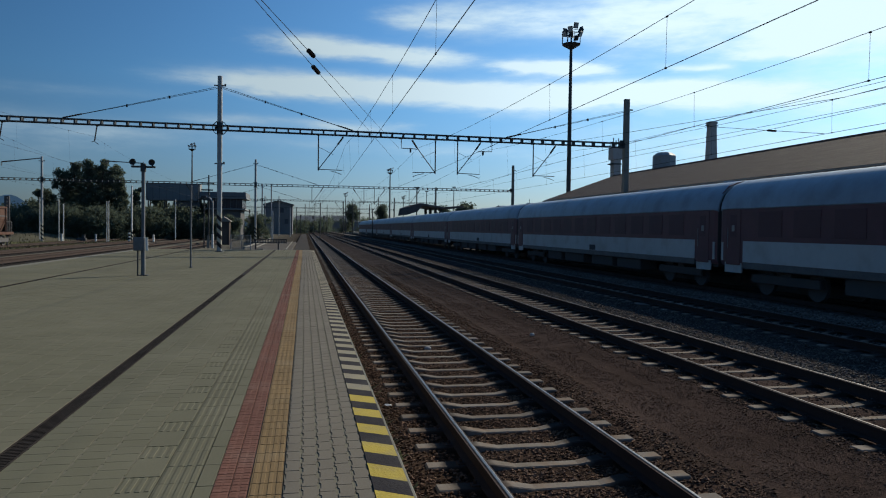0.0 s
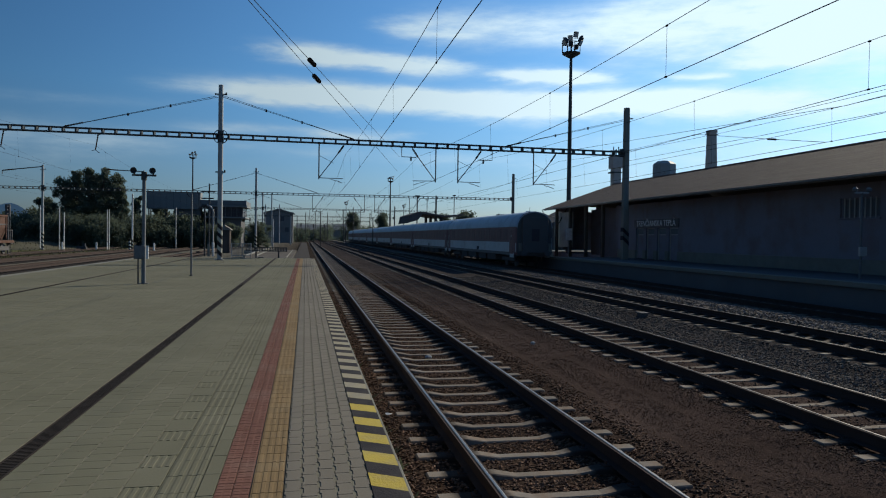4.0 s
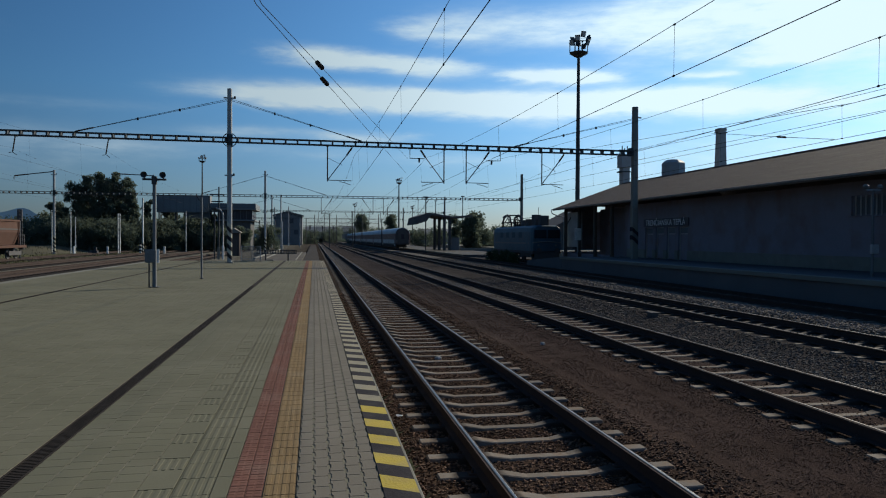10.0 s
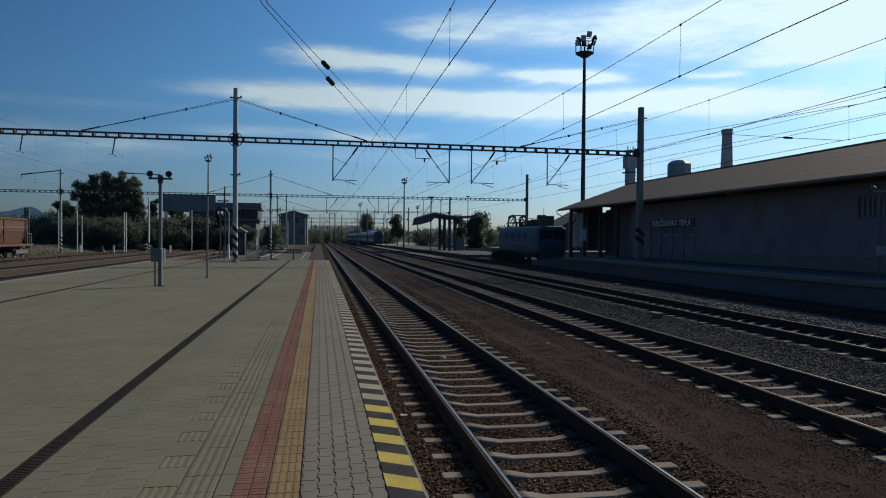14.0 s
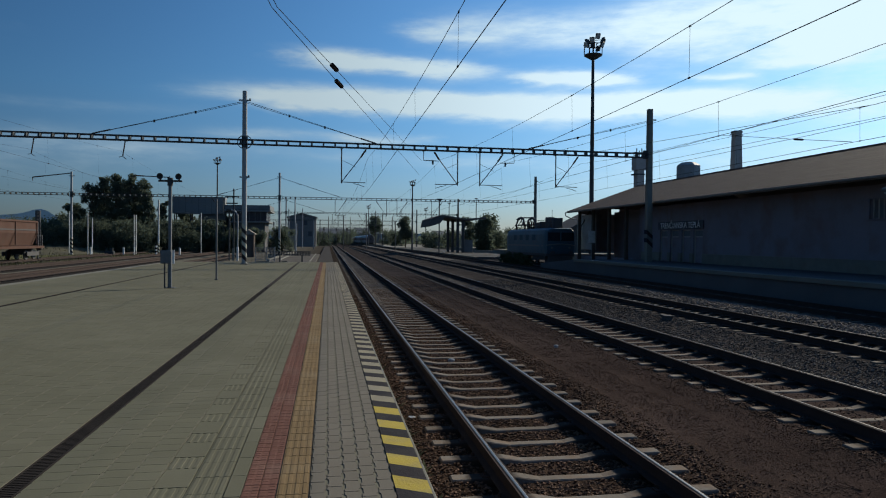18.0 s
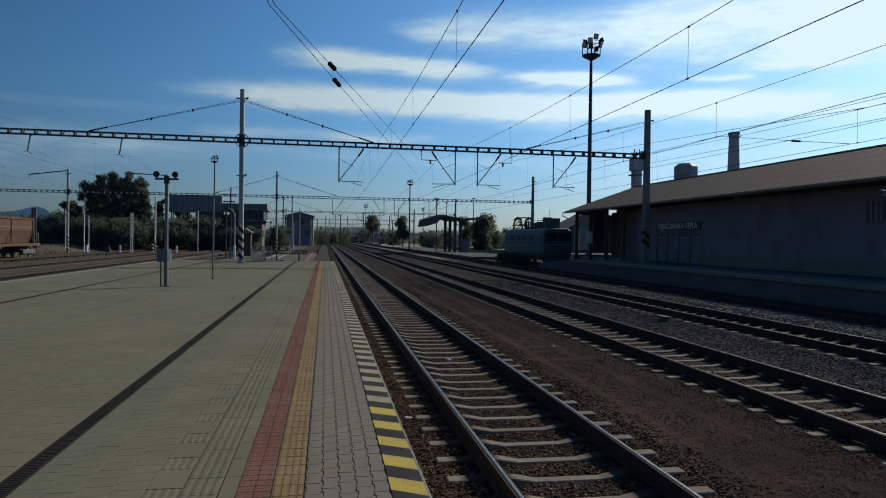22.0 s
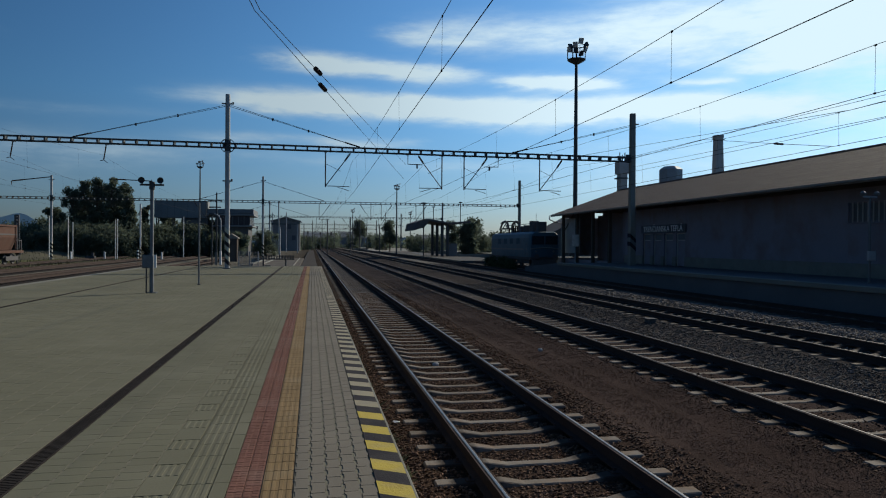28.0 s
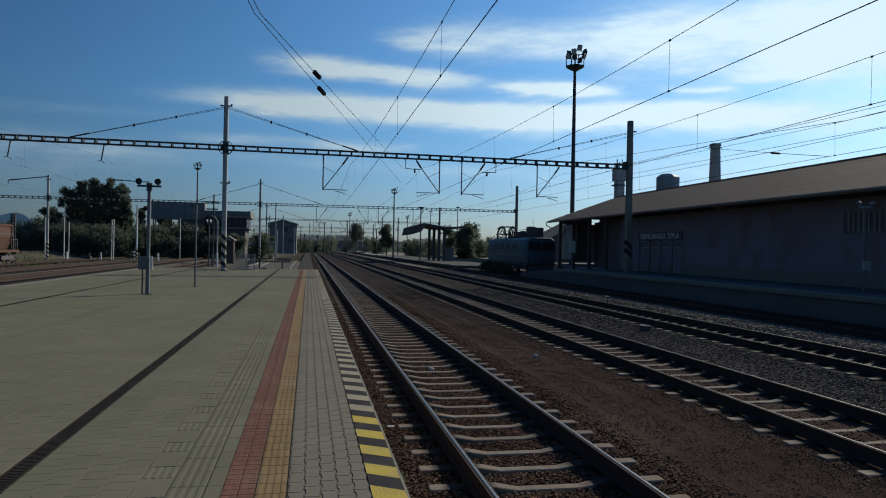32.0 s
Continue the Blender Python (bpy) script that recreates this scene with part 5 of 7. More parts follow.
def factory_chimney():
    c = thing("factory_chimney", (61.0, 99.0, GROUND_Z), "tall tapering chimney behind the station roof", "chimney")
    part("shaft", Geo().loft([[(x * s, y * s, z) for x, y in ((-0.6, -0.6), (0.6, -0.6), (0.6, 0.6), (-0.6, 0.6))] for z, s in ((0, 1.5), (13.5, 1.06), (18.95, 0.86))]), PLASTER, c)
    part("cap", Geo().box(-0.62, 0.62, -0.62, 0.62, 18.95, 19.35, 0.04), PLASTER, c)
    for s in (-1, 1):
        part("bracket", Geo().box(s * 0.8 - 0.25, s * 0.8 + 0.25, -0.1, 0.1, 18.7, 18.82), STEEL_DARK, c)


factory_chimney()

# ---- the departing train ----
COACH_L = 25.6


def coach_section(w=1.42):
    """Half outline of the body from skirt to roof crown: (x, z above rail)."""
    return [(w - 0.06, 0.98), (w, 1.12), (w, 1.86), (w, 3.05), (w - 0.05, 3.32), (w - 0.2, 3.63), (w - 0.5, 3.91), (w - 0.93, 4.08), (0, 4.15)]


def build_coach(at_y, tail):
    c = thing("railway_coach", (TRACKS["four"], at_y, RAIL_Z), "red and white passenger coach with a grey roof", "railway coach", "coaches of the train")
    S = coach_section()
    full = [(0.0, 0.95), (S[0][0] - 0.1, 0.95)] + S
    y0, y1 = (0.25 if tail else 0.12), COACH_L - 0.12
    L = y1 - y0
    da = 1.18 if tail else 0.88    # first door from the end
    # body shell: solid loft a little inside the painted skins
    ring = [(x - (0.004 if x > 0.1 else 0), z) for x, z in full[1:]]
    outline = ring + [(-x, z) for x, z in reversed(ring[:-1])]
    part("body", Geo().loft([[(x * k, y, z) for x, z in outline] for y, k in ((y0, 0.95), (y0 + 0.15, 0.985), (y0 + 0.4, 1.0), (y1 - 0.4, 1.0), (y1 - 0.15, 0.985), (y1, 0.95))]), COACH_RED, c, "dark red coach body")
    for s in (-1, 1):
        part("lower_panel", Geo().box(min(s * 1.424, s * 1.37), max(s * 1.424, s * 1.37), y0 + da + 0.57, y1 - 1.45, 1.12, 1.86), COACH_WHITE, c, "white lower side panel")
        part("skirt", Geo().box(min(s * 1.412, s * 1.37), max(s * 1.412, s * 1.37), y0 + da + 0.57, y1 - 1.45, 0.9, 1.116), STEEL_MID, c, "grey strip below the white panel")
        part("battery_cover", Geo().box(min(s * 1.43, s * 1.37), max(s * 1.43, s * 1.37), y0 + 11.2, y0 + 12.0, 1.14, 1.42, 0.01), UNDER, c, "dark square cover")
    for s in (-1, 1):
        for a in (y0 + da - 0.53, y1 - 1.35):
            part("corner_panel", Geo().box(min(s * 1.402, s * 1.36), max(s * 1.402, s * 1.36), y0 + 0.11 if a < y0 + 2 else a + 0.92, a + 0.08 if a < y0 + 2 else a + 1.24, 1.14, 1.8), COACH_WHITE, c, "white panel beside the door")
            part("door_step", Geo().box(min(s * 1.40, s * 1.35), max(s * 1.40, s * 1.35), a, a + 1.0, 0.72, 1.115), COACH_WHITE, c, "pale door step panel")
    roof = Geo()
    rp = [(x + 0.012, z + 0.012) for x, z in S[3:]]
    rp[0] = (S[3][0] + 0.02, 3.02)
    prof = rp[:-1] + [(0, 4.165)] + [(-x, z) for x, z in reversed(rp[:-1])]
    low = [(x * 0.97, z - 0.05) for x, z in prof]
    roof.loft([[(x * k, y, z - d) for x, z in prof + low[::-1]] for y, k, d in ((y0 - 0.03, 0.95, 0.05), (y0 + 0.15, 0.985, 0.012), (y0 + 0.4, 1, 0), (y1 - 0.4, 1, 0), (y1 - 0.15, 0.985, 0.012), (y1 + 0.03, 0.95, 0.05))])
    rf = part("roof", roof, COACH_ROOF, c, "smooth grey coach roof, tinted blue for reflected sky", smooth=True)
    for yy in (y0 + 1.2, y0 + 8.5):
        part("roof_vent", Geo().box(-0.25, 0.25, yy - 0.25, yy + 0.25, 4.12, 4.19, 0.03), COACH_ROOF, rf)
    # windows and doors
    win = Geo().box(-0.008, 0.008, -0.6, 0.6, 0, 0.86, 0.006)
    wm = win.mesh("window")
    wm.materials.append(COACH_GLASS)
    door = Geo().box(-0.012, 0.012, -0.42, 0.42, 1.0, 3.0, 0.01)
    dm = door.mesh("door")
    dm.materials.append(COACH_RED)
    for s in (-1, 1):
        for k in range(12):
            part("window", wm, COACH_GLASS, c, at=(s * 1.424, y0 + 2.9 + k * (L - 5.8) / 11, 2.02))
        for yy in (y0 + da, y1 - 0.88):
            d = part("door", dm, COACH_RED, c, "red entrance door", at=(s * 1.424, yy, 0))
            part("door_window", Geo().box(-0.016, 0.016, -0.2, 0.2, 2.0, 2.8, 0.01), COACH_GLASS, d)
            part("notice", Geo().box(s * 0.02 - 0.004, s * 0.02 + 0.004, -0.08, 0.08, 2.2, 2.42), PLASTER, d, "pale paper notice")
            part("handle", Geo().cyl((s * 0.03, 0.3, 1.6), (s * 0.03, 0.3, 2.3), 0.012, n=5), STEEL_GREY, d)
    # ends: gangway, buffers
    for yy, s in ((y0, -1), (y1, 1)):
        free = tail and s < 0
        fold, reach = (0.06, 0.34) if free else (0.029, 0.118)
        gw = Geo()
        for q in range(4):
            gw.box(-0.98, 0.98, yy + min(s * fold * q, s * fold * (q + 1)) + 0.004, yy + max(s * fold * q, s * fold * (q + 1)) - 0.004, 1.1, 3.72, 0.02)
        gw.box(-0.9, 0.9, min(yy, yy + s * fold * 3.9), max(yy, yy + s * fold * 3.9), 1.15, 3.66)
        part("gangway", gw, UNDER, c, "black rubber gangway")
        # dark plate laid over the red end of the body
        part("end_plate", Geo().loft([[(x * 0.948, yy + s * q, z) for x, z in outline] for q in (0.002, 0.014)]), UNDER, c, "dark plate over the end wall")
        for bx in (-0.875, 0.875):
            b = Geo().cyl((bx, yy, 1.06), (bx, yy + s * (reach - 0.04), 1.06), 0.09, n=10).cyl((bx, yy + s * (reach - 0.04), 1.06), (bx, yy + s * reach, 1.06), 0.22, n=14)
            part("buffer", b, UNDER, c)
    if tail:
        for bx in (-1.0, 1.0):
            part("corner_panel", Geo().box(bx - 0.22 if bx < 0 else bx + 0.08, bx + 0.26, y0 - 0.022, y0 - 0.01, 1.2, 1.8), CONCRETE, c, "pale corner panel of the end wall")
            part("tail_lamp", Geo().box(bx - 0.07, bx + 0.07, y0 - 0.07, y0 - 0.024, 1.6, 1.8, 0.02), STEEL_MID, c, "grey lamp housing")
        part("end_window", Geo().box(-0.28, 0.28, y0 - 0.27, y0 - 0.24, 1.95, 2.85, 0.01), GLASS_DARK, c)
        part("hand_rail", Geo().cyl((1.28, y0 - 0.06, 1.2), (1.28, y0 - 0.06, 2.2), 0.018, n=5), STEEL_GREY, c)
    # underframe and bogies
    uf = Geo().box(-1.25, 1.25, y0 + 0.1, y1 - 0.1, 0.85, 1.0, 0.02)
    for k, (a, b) in enumerate(((6.5, 9.0), (9.6, 12.2), (13.4, 16.2), (16.9, 19.2))):
        uf.box(-1.2, -0.35, y0 + a, y0 + b, 0.38, 0.86, 0.03).box(0.35, 1.2, y0 + a, y0 + b, 0.38, 0.86, 0.03)
    part("underframe", uf, UNDER, c, "dark equipment under the floor")
    for yb in (y0 + 3.2, y1 - 3.2):
        bg = part("bogie", Geo().box(-1.1, -0.95, yb - 1.7, yb + 1.7, 0.42, 0.72, 0.03).box(0.95, 1.1, yb - 1.7, yb + 1.7, 0.42, 0.72, 0.03)
                  .box(-1.0, 1.0, yb - 0.25, yb + 0.25, 0.45, 0.85, 0.03), UNDER, c)
        for dy in (-1.25, 1.25):
            w = Geo()
            for s in (-1, 1):
                w.cyl((s * 0.69, yb + dy, 0.46), (s * 0.82, yb + dy, 0.46), 0.455, n=20)
            w.cyl((-0.7, yb + dy, 0.46), (0.7, yb + dy, 0.46), 0.08, n=8)
            part("wheelset", w, UNDER, bg)
    return c


TRAIN = []
for k in range(8):
    TRAIN.append((k * COACH_L, build_coach(k * COACH_L, k == 0)))
# tail end of the train along the track, second by second
TAIL = [(0, -1.53), (0.5, 4.47), (1, 10.62), (1.5, 16.97), (2, 23.45), (2.5, 29.98), (3, 36.55), (3.5, 43.1), (4.5, 56.17), (5.5, 68.83), (6, 75.65), (7, 89.58), (8, 104), 
        (9, 118.82), (10, 134.04), (11, 149.85), (12, 166.25), (13, 183.44), (14, 200.73), (15, 218.51), (16.5, 246.67), (18, 279.27), (20, 325.71), (22, 377.09), (25, 456.13), (28, 538.13), (32, 646.81)]


# ---- blue locomotive on the siding ----
def build_engine():
    e = thing("electric_locomotive", (21.4, 63.0, RAIL_Z), "blue electric locomotive standing in the shade", "locomotive")
    L = 15.4
    prof = [(-1.45, 1.0), (1.45, 1.0), (1.48, 1.6), (1.48, 2.78), (1.38, 3.18), (1.05, 3.4), (-1.05, 3.4), (-1.38, 3.18), (-1.48, 2.78), (-1.48, 1.6)]
    sec = lambda y, k, h: [(x * k, y, 1.0 + (z - 1.0) * h) for x, z in prof]
    part("body", Geo().loft([sec(0.35, 0.9, 0.97), sec(0.75, 0.98, 1.0), sec(1.2, 1, 1), sec(L - 1.2, 1, 1), sec(L - 0.75, 0.98, 1.0), sec(L - 0.35, 0.9, 0.97)]), LOCO_BLUE, e)
    for s in (-1, 1):
        part("side_band", Geo().box(min(s * 1.484, s * 1.44), max(s * 1.484, s * 1.44), 1.2, L - 1.2, 1.66, 1.8), SLATE, e, "dull stripe along the side")
        for k in range(4):
            part("side_window", Geo().box(min(s * 1.486, s * 1.44), max(s * 1.486, s * 1.44), 3.6 + k * 2.3, 4.7 + k * 2.3, 2.25, 2.8, 0.004), LOCO_GLASS, e)
        part("cab_door", Geo().box(min(s * 1.488, s * 1.44), max(s * 1.488, s * 1.44), 1.6, 2.3, 1.15, 2.8, 0.004), LOCO_BLUE, e)
        part("windscreen", Geo().box(min(s * 0.06, s * 1.24), max(s * 0.06, s * 1.24), 0.31, 0.42, 2.2, 2.98, 0.03), GLASS_DULL, e)
        part("headlamp", Geo().cyl((s * 0.85, 0.38, 1.55), (s * 0.85, 0.27, 1.55), 0.1, n=14), STEEL_MID, e)
        part("buffer", Geo().cyl((s * 0.875, 0.4, 1.06), (s * 0.875, 0.05, 1.06), 0.09, n=10).cyl((s * 0.875, 0.05, 1.06), (s * 0.875, 0.0, 1.06), 0.23, n=14), UNDER, e)
        part("front_line", Geo().tube([(s * 1.36, 0.36, 1.78), (s * 0.7, 0.33, 1.86), (0, 0.33, 1.9)], 0.06, 6), BOARD_PALE, e, "pale wave line on the front")
    fr = Geo().box(-1.4, 1.4, 0.5, L - 0.5, 0.75, 1.02, 0.03)
    part("frame", fr, UNDER, e)
    part("snow_plough", Geo().box(-1.2, 1.2, 0.35, 0.55, 0.2, 0.75, 0.03), UNDER, e)
    for yb in (3.6, L - 3.6):
        b = part("bogie", Geo().box(-1.15, -0.95, yb - 2.0, yb + 2.0, 0.4, 0.75, 0.03).box(0.95, 1.15, yb - 2.0, yb + 2.0, 0.4, 0.75, 0.03), UNDER, e)
        for dy in (-1.6, 1.6):
            w = Geo()
            for s in (-1, 1):
                w.cyl((s * 0.69, yb + dy, 0.62), (s * 0.83, yb + dy, 0.62), 0.62, n=20)
            w.cyl((-0.7, yb + dy, 0.62), (0.7, yb + dy, 0.62), 0.09, n=8)
            part("wheelset", w, UNDER, b)
    # roof gear
    for a, b, w, h in ((1.1, 1.7, 0.45, 4.35), (2.1, 2.7, 0.6, 4.1), (3.2, 4.1, 0.35, 4.5), (4.6, 5.0, 0.7, 4.1), (6.2, 6.9, 0.5, 4.05)):
        part("roof_box", Geo().box(-w, w, a, b, 3.38, h, 0.06), UNDER, e)
    for a, b, w, h in ((5.2, 6.1, 0.8, 3.72), (7.0, 9.9, 0.55, 3.66)):
        part("roof_duct", Geo().box(-w, w, a, b, 3.38, h, 0.05), UNDER, e)
    part("aerial", Geo().cyl((0, 3.0, 3.38), (0, 3.0, 5.2), 0.02, n=5), UNDER, e)
    for k in range(6):
        g = Geo()
        insulator(g, (-0.6 + 1.2 * (k % 2), 7.2 + 0.8 * (k // 2), 3.38), (-0.6 + 1.2 * (k % 2), 7.2 + 0.8 * (k // 2), 4.15), 0.1, 5)
        part("roof_insulator", g, INSUL, e)
    part("bus_bar", Geo().tube([(-0.6, 3.0, 4.2), (-0.6, 12.5, 4.2)], 0.03, 6), STEEL_DARK, e)
    pg = part("pantograph", Geo().box(-0.7, 0.7, 10.2, 10.3, 3.85, 3.95).box(-0.7, 0.7, 13.6, 13.7, 3.85, 3.95).box(-0.7, -0.6, 10.6, 13.7, 3.85, 3.95).box(0.6, 0.7, 10.6, 13.7, 3.85, 3.95), UNDER, e, "folded pantograph")
    for s in (-1, 1):
        part("arm", Geo().tube([(s * 0.65, 10.5, 3.9), (s * 0.65, 10.9, 4.5), (s * 0.6, 12.0, 4.72), (s * 0.6, 13.3, 4.45), (s * 0.65, 13.8, 3.9)], 0.11, 6), UNDER, pg)
        part("arm", Geo().cyl((s * 0.6, 11.2, 3.9), (s * 0.5, 12.4, 4.6), 0.05, n=6).cyl((s * 0.6, 13.2, 3.9), (s * 0.5, 11.7, 4.6), 0.05, n=6), UNDER, pg)
    for x in (-0.65, 0.65):
        for y in (10.25, 13.65):
            part("foot", Geo().cyl((x, y, 3.36), (x, y, 3.87), 0.09, n=8), INSUL, pg)
    for yc in (11.6, 12.5):
        part("pan_head", Geo().tube([(-1.0, yc, 4.45), (-0.7, yc, 4.7), (0.7, yc, 4.7), (1.0, yc, 4.45)], 0.06, 6), UNDER, pg)
    return e


build_engine()

# ---- anchor wires that cross over the platform, feeder by the building ----
loose_wire([(-3.4, -12, 6.2), (-1.281, 18, 7.32), (7.83, 60, 8.38)], ((0.09, 24.3, 7.48), (0.285, 25.2, 7.503)), "anchor wire with a ribbed insulator", 0.085)
loose_wire([(-3.9, -12, 7.4), (-1.415, 18, 7.31), (7.64, 60, 7.18)], ((0.26, 25.8, 7.286), (0.49, 26.83, 7.282)), "lower anchor wire with a ribbed insulator", 0.085)
loose_wire([(20.6, -14, 7.25), (20.9, 18, 7.2), (21.4, 45.3, 7.65)], None, "feeder wire tied to a mast")
loose_wire([(20.6, -14, 6.6), (20.3, 27.6, 6.22), (21.3, 45.3, 6.6), (20.6, 103, 6.7)], None, "wire of the first station track")
loose_wire([(21.23, 36.0, 7.497), (17.9, 24.8, 5.6), (16.6, 20.4, 4.87)], ((18.05, 25.3, 5.68), (17.78, 24.4, 5.53)), "short jumper wire with a small insulator", 0.045)
loose_wire([(20.6, -14, 6.3), (20.7, 20, 6.35), (21.45, 45.3, 6.95)], None, "lower feeder wire tied to a mast")
loose_wire([(16.9, -14, 6.4), (17.0, 20, 6.0), (17.2, 45.3, 7.52)], None, "second messenger wire of the station track")


# ---- platform furniture ----
def loudspeaker_pole():
    s = thing("loudspeaker_pole", (-4.95, 23.6, 0), "grey pole with two round loudspeakers and a switch box", "loudspeaker pole")
    part("pole", Geo().lathe([(0.066, 0), (0.066, 1.2), (0.056, 1.25), (0.056, 3.42)], 14), STEEL_MID, s, smooth=True)
    part("base_plate", Geo().box(-0.15, 0.15, -0.15, 0.15, 0, 0.02, 0.005), STEEL_DARK, s)
    part("crossbar", Geo().box(-0.36, 0.36, -0.03, 0.03, 3.37, 3.43, 0.01), STEEL_DARK, s)
    part("cap", Geo().cyl((0, 0, 3.25), (0, 0, 3.5), 0.085, n=12), STEEL_DARK, s)
    for x in (-0.29, 0.27):
        h = part("loudspeaker", Geo().loft([[(x + r * math.cos(a), -0.02 - d, 3.535 + r * math.sin(a)) for a in [2 * math.pi * k / 14 for k in range(14)]]
                                            for r, d in ((0.04, -0.12), (0.05, -0.05), (0.09, 0.08), (0.1, 0.11), (0.08, 0.10), (0.03, 0.03))]), STEEL_DARK, s, "round dark horn loudspeaker", smooth=True)
        part("bracket", Geo().box(x - 0.02, x + 0.02, -0.03, 0.03, 3.43, 3.52), STEEL_DARK, h)
    bx = part("switch_box", Geo().box(-0.26, 0.06, -0.16, -0.075, 0.78, 1.2, 0.015), STEEL_MID, s, "grey switch box")
    part("door", Geo().box(-0.24, 0.04, -0.168, -0.155, 0.8, 1.18, 0.006), STEEL_MID, bx)
    part("leg", Geo().box(-0.165, -0.13, -0.08, -0.04, 0, 0.8), STEEL_DARK, bx)
    part("notice", Geo().box(0.085, 0.16, -0.1, -0.07, 0.78, 1.2, 0.005), WHITE, s, "white notice plate")


loudspeaker_pole()


def plain_post(x, y, h, r, mat, label, base=0.0, name="post", cat="post", group=""):
    p = thing(name, (x, y, base), label, cat, group)
    part("shaft", Geo().lathe([(r, 0), (r, h - 0.01), (r * 0.6, h)], 10), mat, p, smooth=True)
    part("base", Geo().cyl((0, 0, 0), (0, 0, 0.025), r * 2.2, n=10), STEEL_DARK, p)
    return p


plain_post(-4.2, 28.1, 3.1, 0.034, STEEL_MID, "thin bare grey steel post on the platform")


def hoop_lamp(x, y, h, lean):
    p = thing("platform_lamp", (x, y, 0), "grey lamp post with a bent head and white foot", "lamp post", "platform lamps")
    pts = [(0, 0, 0.02)] + [(0, 0, h * 0.8)] + [(lean * (1 - math.cos(a)), 0, h * 0.8 + 0.55 * math.sin(a)) for a in [math.pi / 2 * k / 6 for k in range(1, 7)]]
    part("shaft", Geo().tube(pts, 0.06, 10), STEEL_GREY, p, smooth=True)
    part("foot", Geo().cyl((0, 0, 0), (0, 0, 1.0), 0.085, n=12), WHITE, p, "white painted foot")
    part("head", Geo().box(lean - 0.3, lean + 0.05, -0.1, 0.1, h * 0.8 + 0.45, h * 0.8 + 0.6, 0.03), STEEL_DARK, p)


hoop_lamp(-6.45, 53.0, 3.9, -0.5)
fr = thing("sign_frame", (-6.85, 53.0, 0), "dark steel frame with crossbars beside the lamps", "sign frame")
for dx in (-0.18, 0.12):
    part("upright", Geo().box(dx - 0.045, dx + 0.045, -0.045, 0.045, 0, 5.2 if dx > 0 else 3.6, 0.01), STEEL_DARK, fr)
for z, w in ((4.6, 0.5), (4.1, 0.42), (3.4, 0.6)):
    part("crossbar", Geo().box(-w, w, -0.03, 0.03, z, z + 0.09, 0.01), STEEL_DARK, fr)
part("foot", Geo().box(0.02, 0.2, -0.1, 0.02, 0.0, 0.9, 0.01), CONCRETE, fr, "pale plate")


def end_fence():
    f = thing("end_barrier", (-2.72, 53.2, -0.2), "dark slatted barrier closing off the platform end", "barrier")
    for z in (0.6, 0.84):
        part("rail", Geo().box(-1.45, 1.45, -0.03, 0.03, z, z + 0.05), STEEL_DARK, f)
    slat = Geo().box(-0.035, 0.035, -0.02, 0.02, 0.58, 0.9, 0.004).mesh("slat")
    slat.materials.append(STEEL_DARK)
    for k in range(26):
        part("slat", slat, STEEL_DARK, f, at=(-1.42 + k * 0.1136, -0.04, 0))
    for x in (-0.75, 0.85):
        part("leg", Geo().box(x - 0.05, x + 0.05, -0.05, 0.05, -0.2, 0.6), STEEL_DARK, f)
    p = thing("mesh_fence", (-4.36, 52.2, 0), "pale wire mesh fence panels at the platform end", "fence")
    for x in (-0.75, 0.0, 0.6):
        part("post", Geo().box(x - 0.03, x + 0.03, -0.03, 0.03, -0.4, 1.0, 0.006), STEEL_GREY, p)
    for z in (0.08, 0.94):
        part("rail", Geo().box(-0.75, 0.6, -0.015, 0.015, z, z + 0.03), STEEL_GREY, p)
    wm = Geo().box(-0.006, 0.006, -0.005, 0.005, 0.08, 0.96).mesh("wire_rod")
    wm.materials.append(MESH_GREY)
    for k in range(34):
        part("wire_rod", wm, MESH_GREY, p, at=(-0.73 + k * 0.04, 0, 0))
    for x, y, w, l, top in ((-5.0, 51.6, 0.9, 0.12, 0.03), (-3.25, 51.6, 0.4, 0.12, 0.03), (-5.6, 68, 0.24, 52, -0.3), (-4.55, 68, 0.2, 28, -0.3), (-1.62, 62, 0.1, 34, -0.3), (-7.5, 92, 3.6, 0.3, -0.3)):
        k = part("kerb", Geo().box(x, x + w, y, y + l, -0.8, top, 0.02), CONCRETE)
        tagged(k, "pale concrete kerb stones beyond the platform", "kerb", "pale kerbs")
    b = thing("trackside_hut", (-10.15, 95.0, -0.9), "small brown trackside hut with a pale gable roof", "hut")
    part("body", Geo().box(-0.72, 0.72, -0.9, 0.9, 0, 3.05, 0.03), HUT_BROWN, b)
    part("roof", Geo().loft([[(-0.88, y, 3.05), (0.88, y, 3.05), (0.88, y, 3.16), (0, y, 3.7), (-0.88, y, 3.16)] for y in (-1.05, 1.05)]), CONCRETE, b)
    part("door", Geo().box(-0.45, 0.4, -0.93, -0.9, 0.15, 2.2, 0.005), WOOD_DARK, b)
    ap = part("apron", Geo().box(-5.2, -1.05, PLAT_END + 0.32, 96, -1.0, -0.36, 0.02), APRON)
    tagged(ap, "worn grey-brown apron beyond the platform end", "pavement", kind="structure")


end_fence()


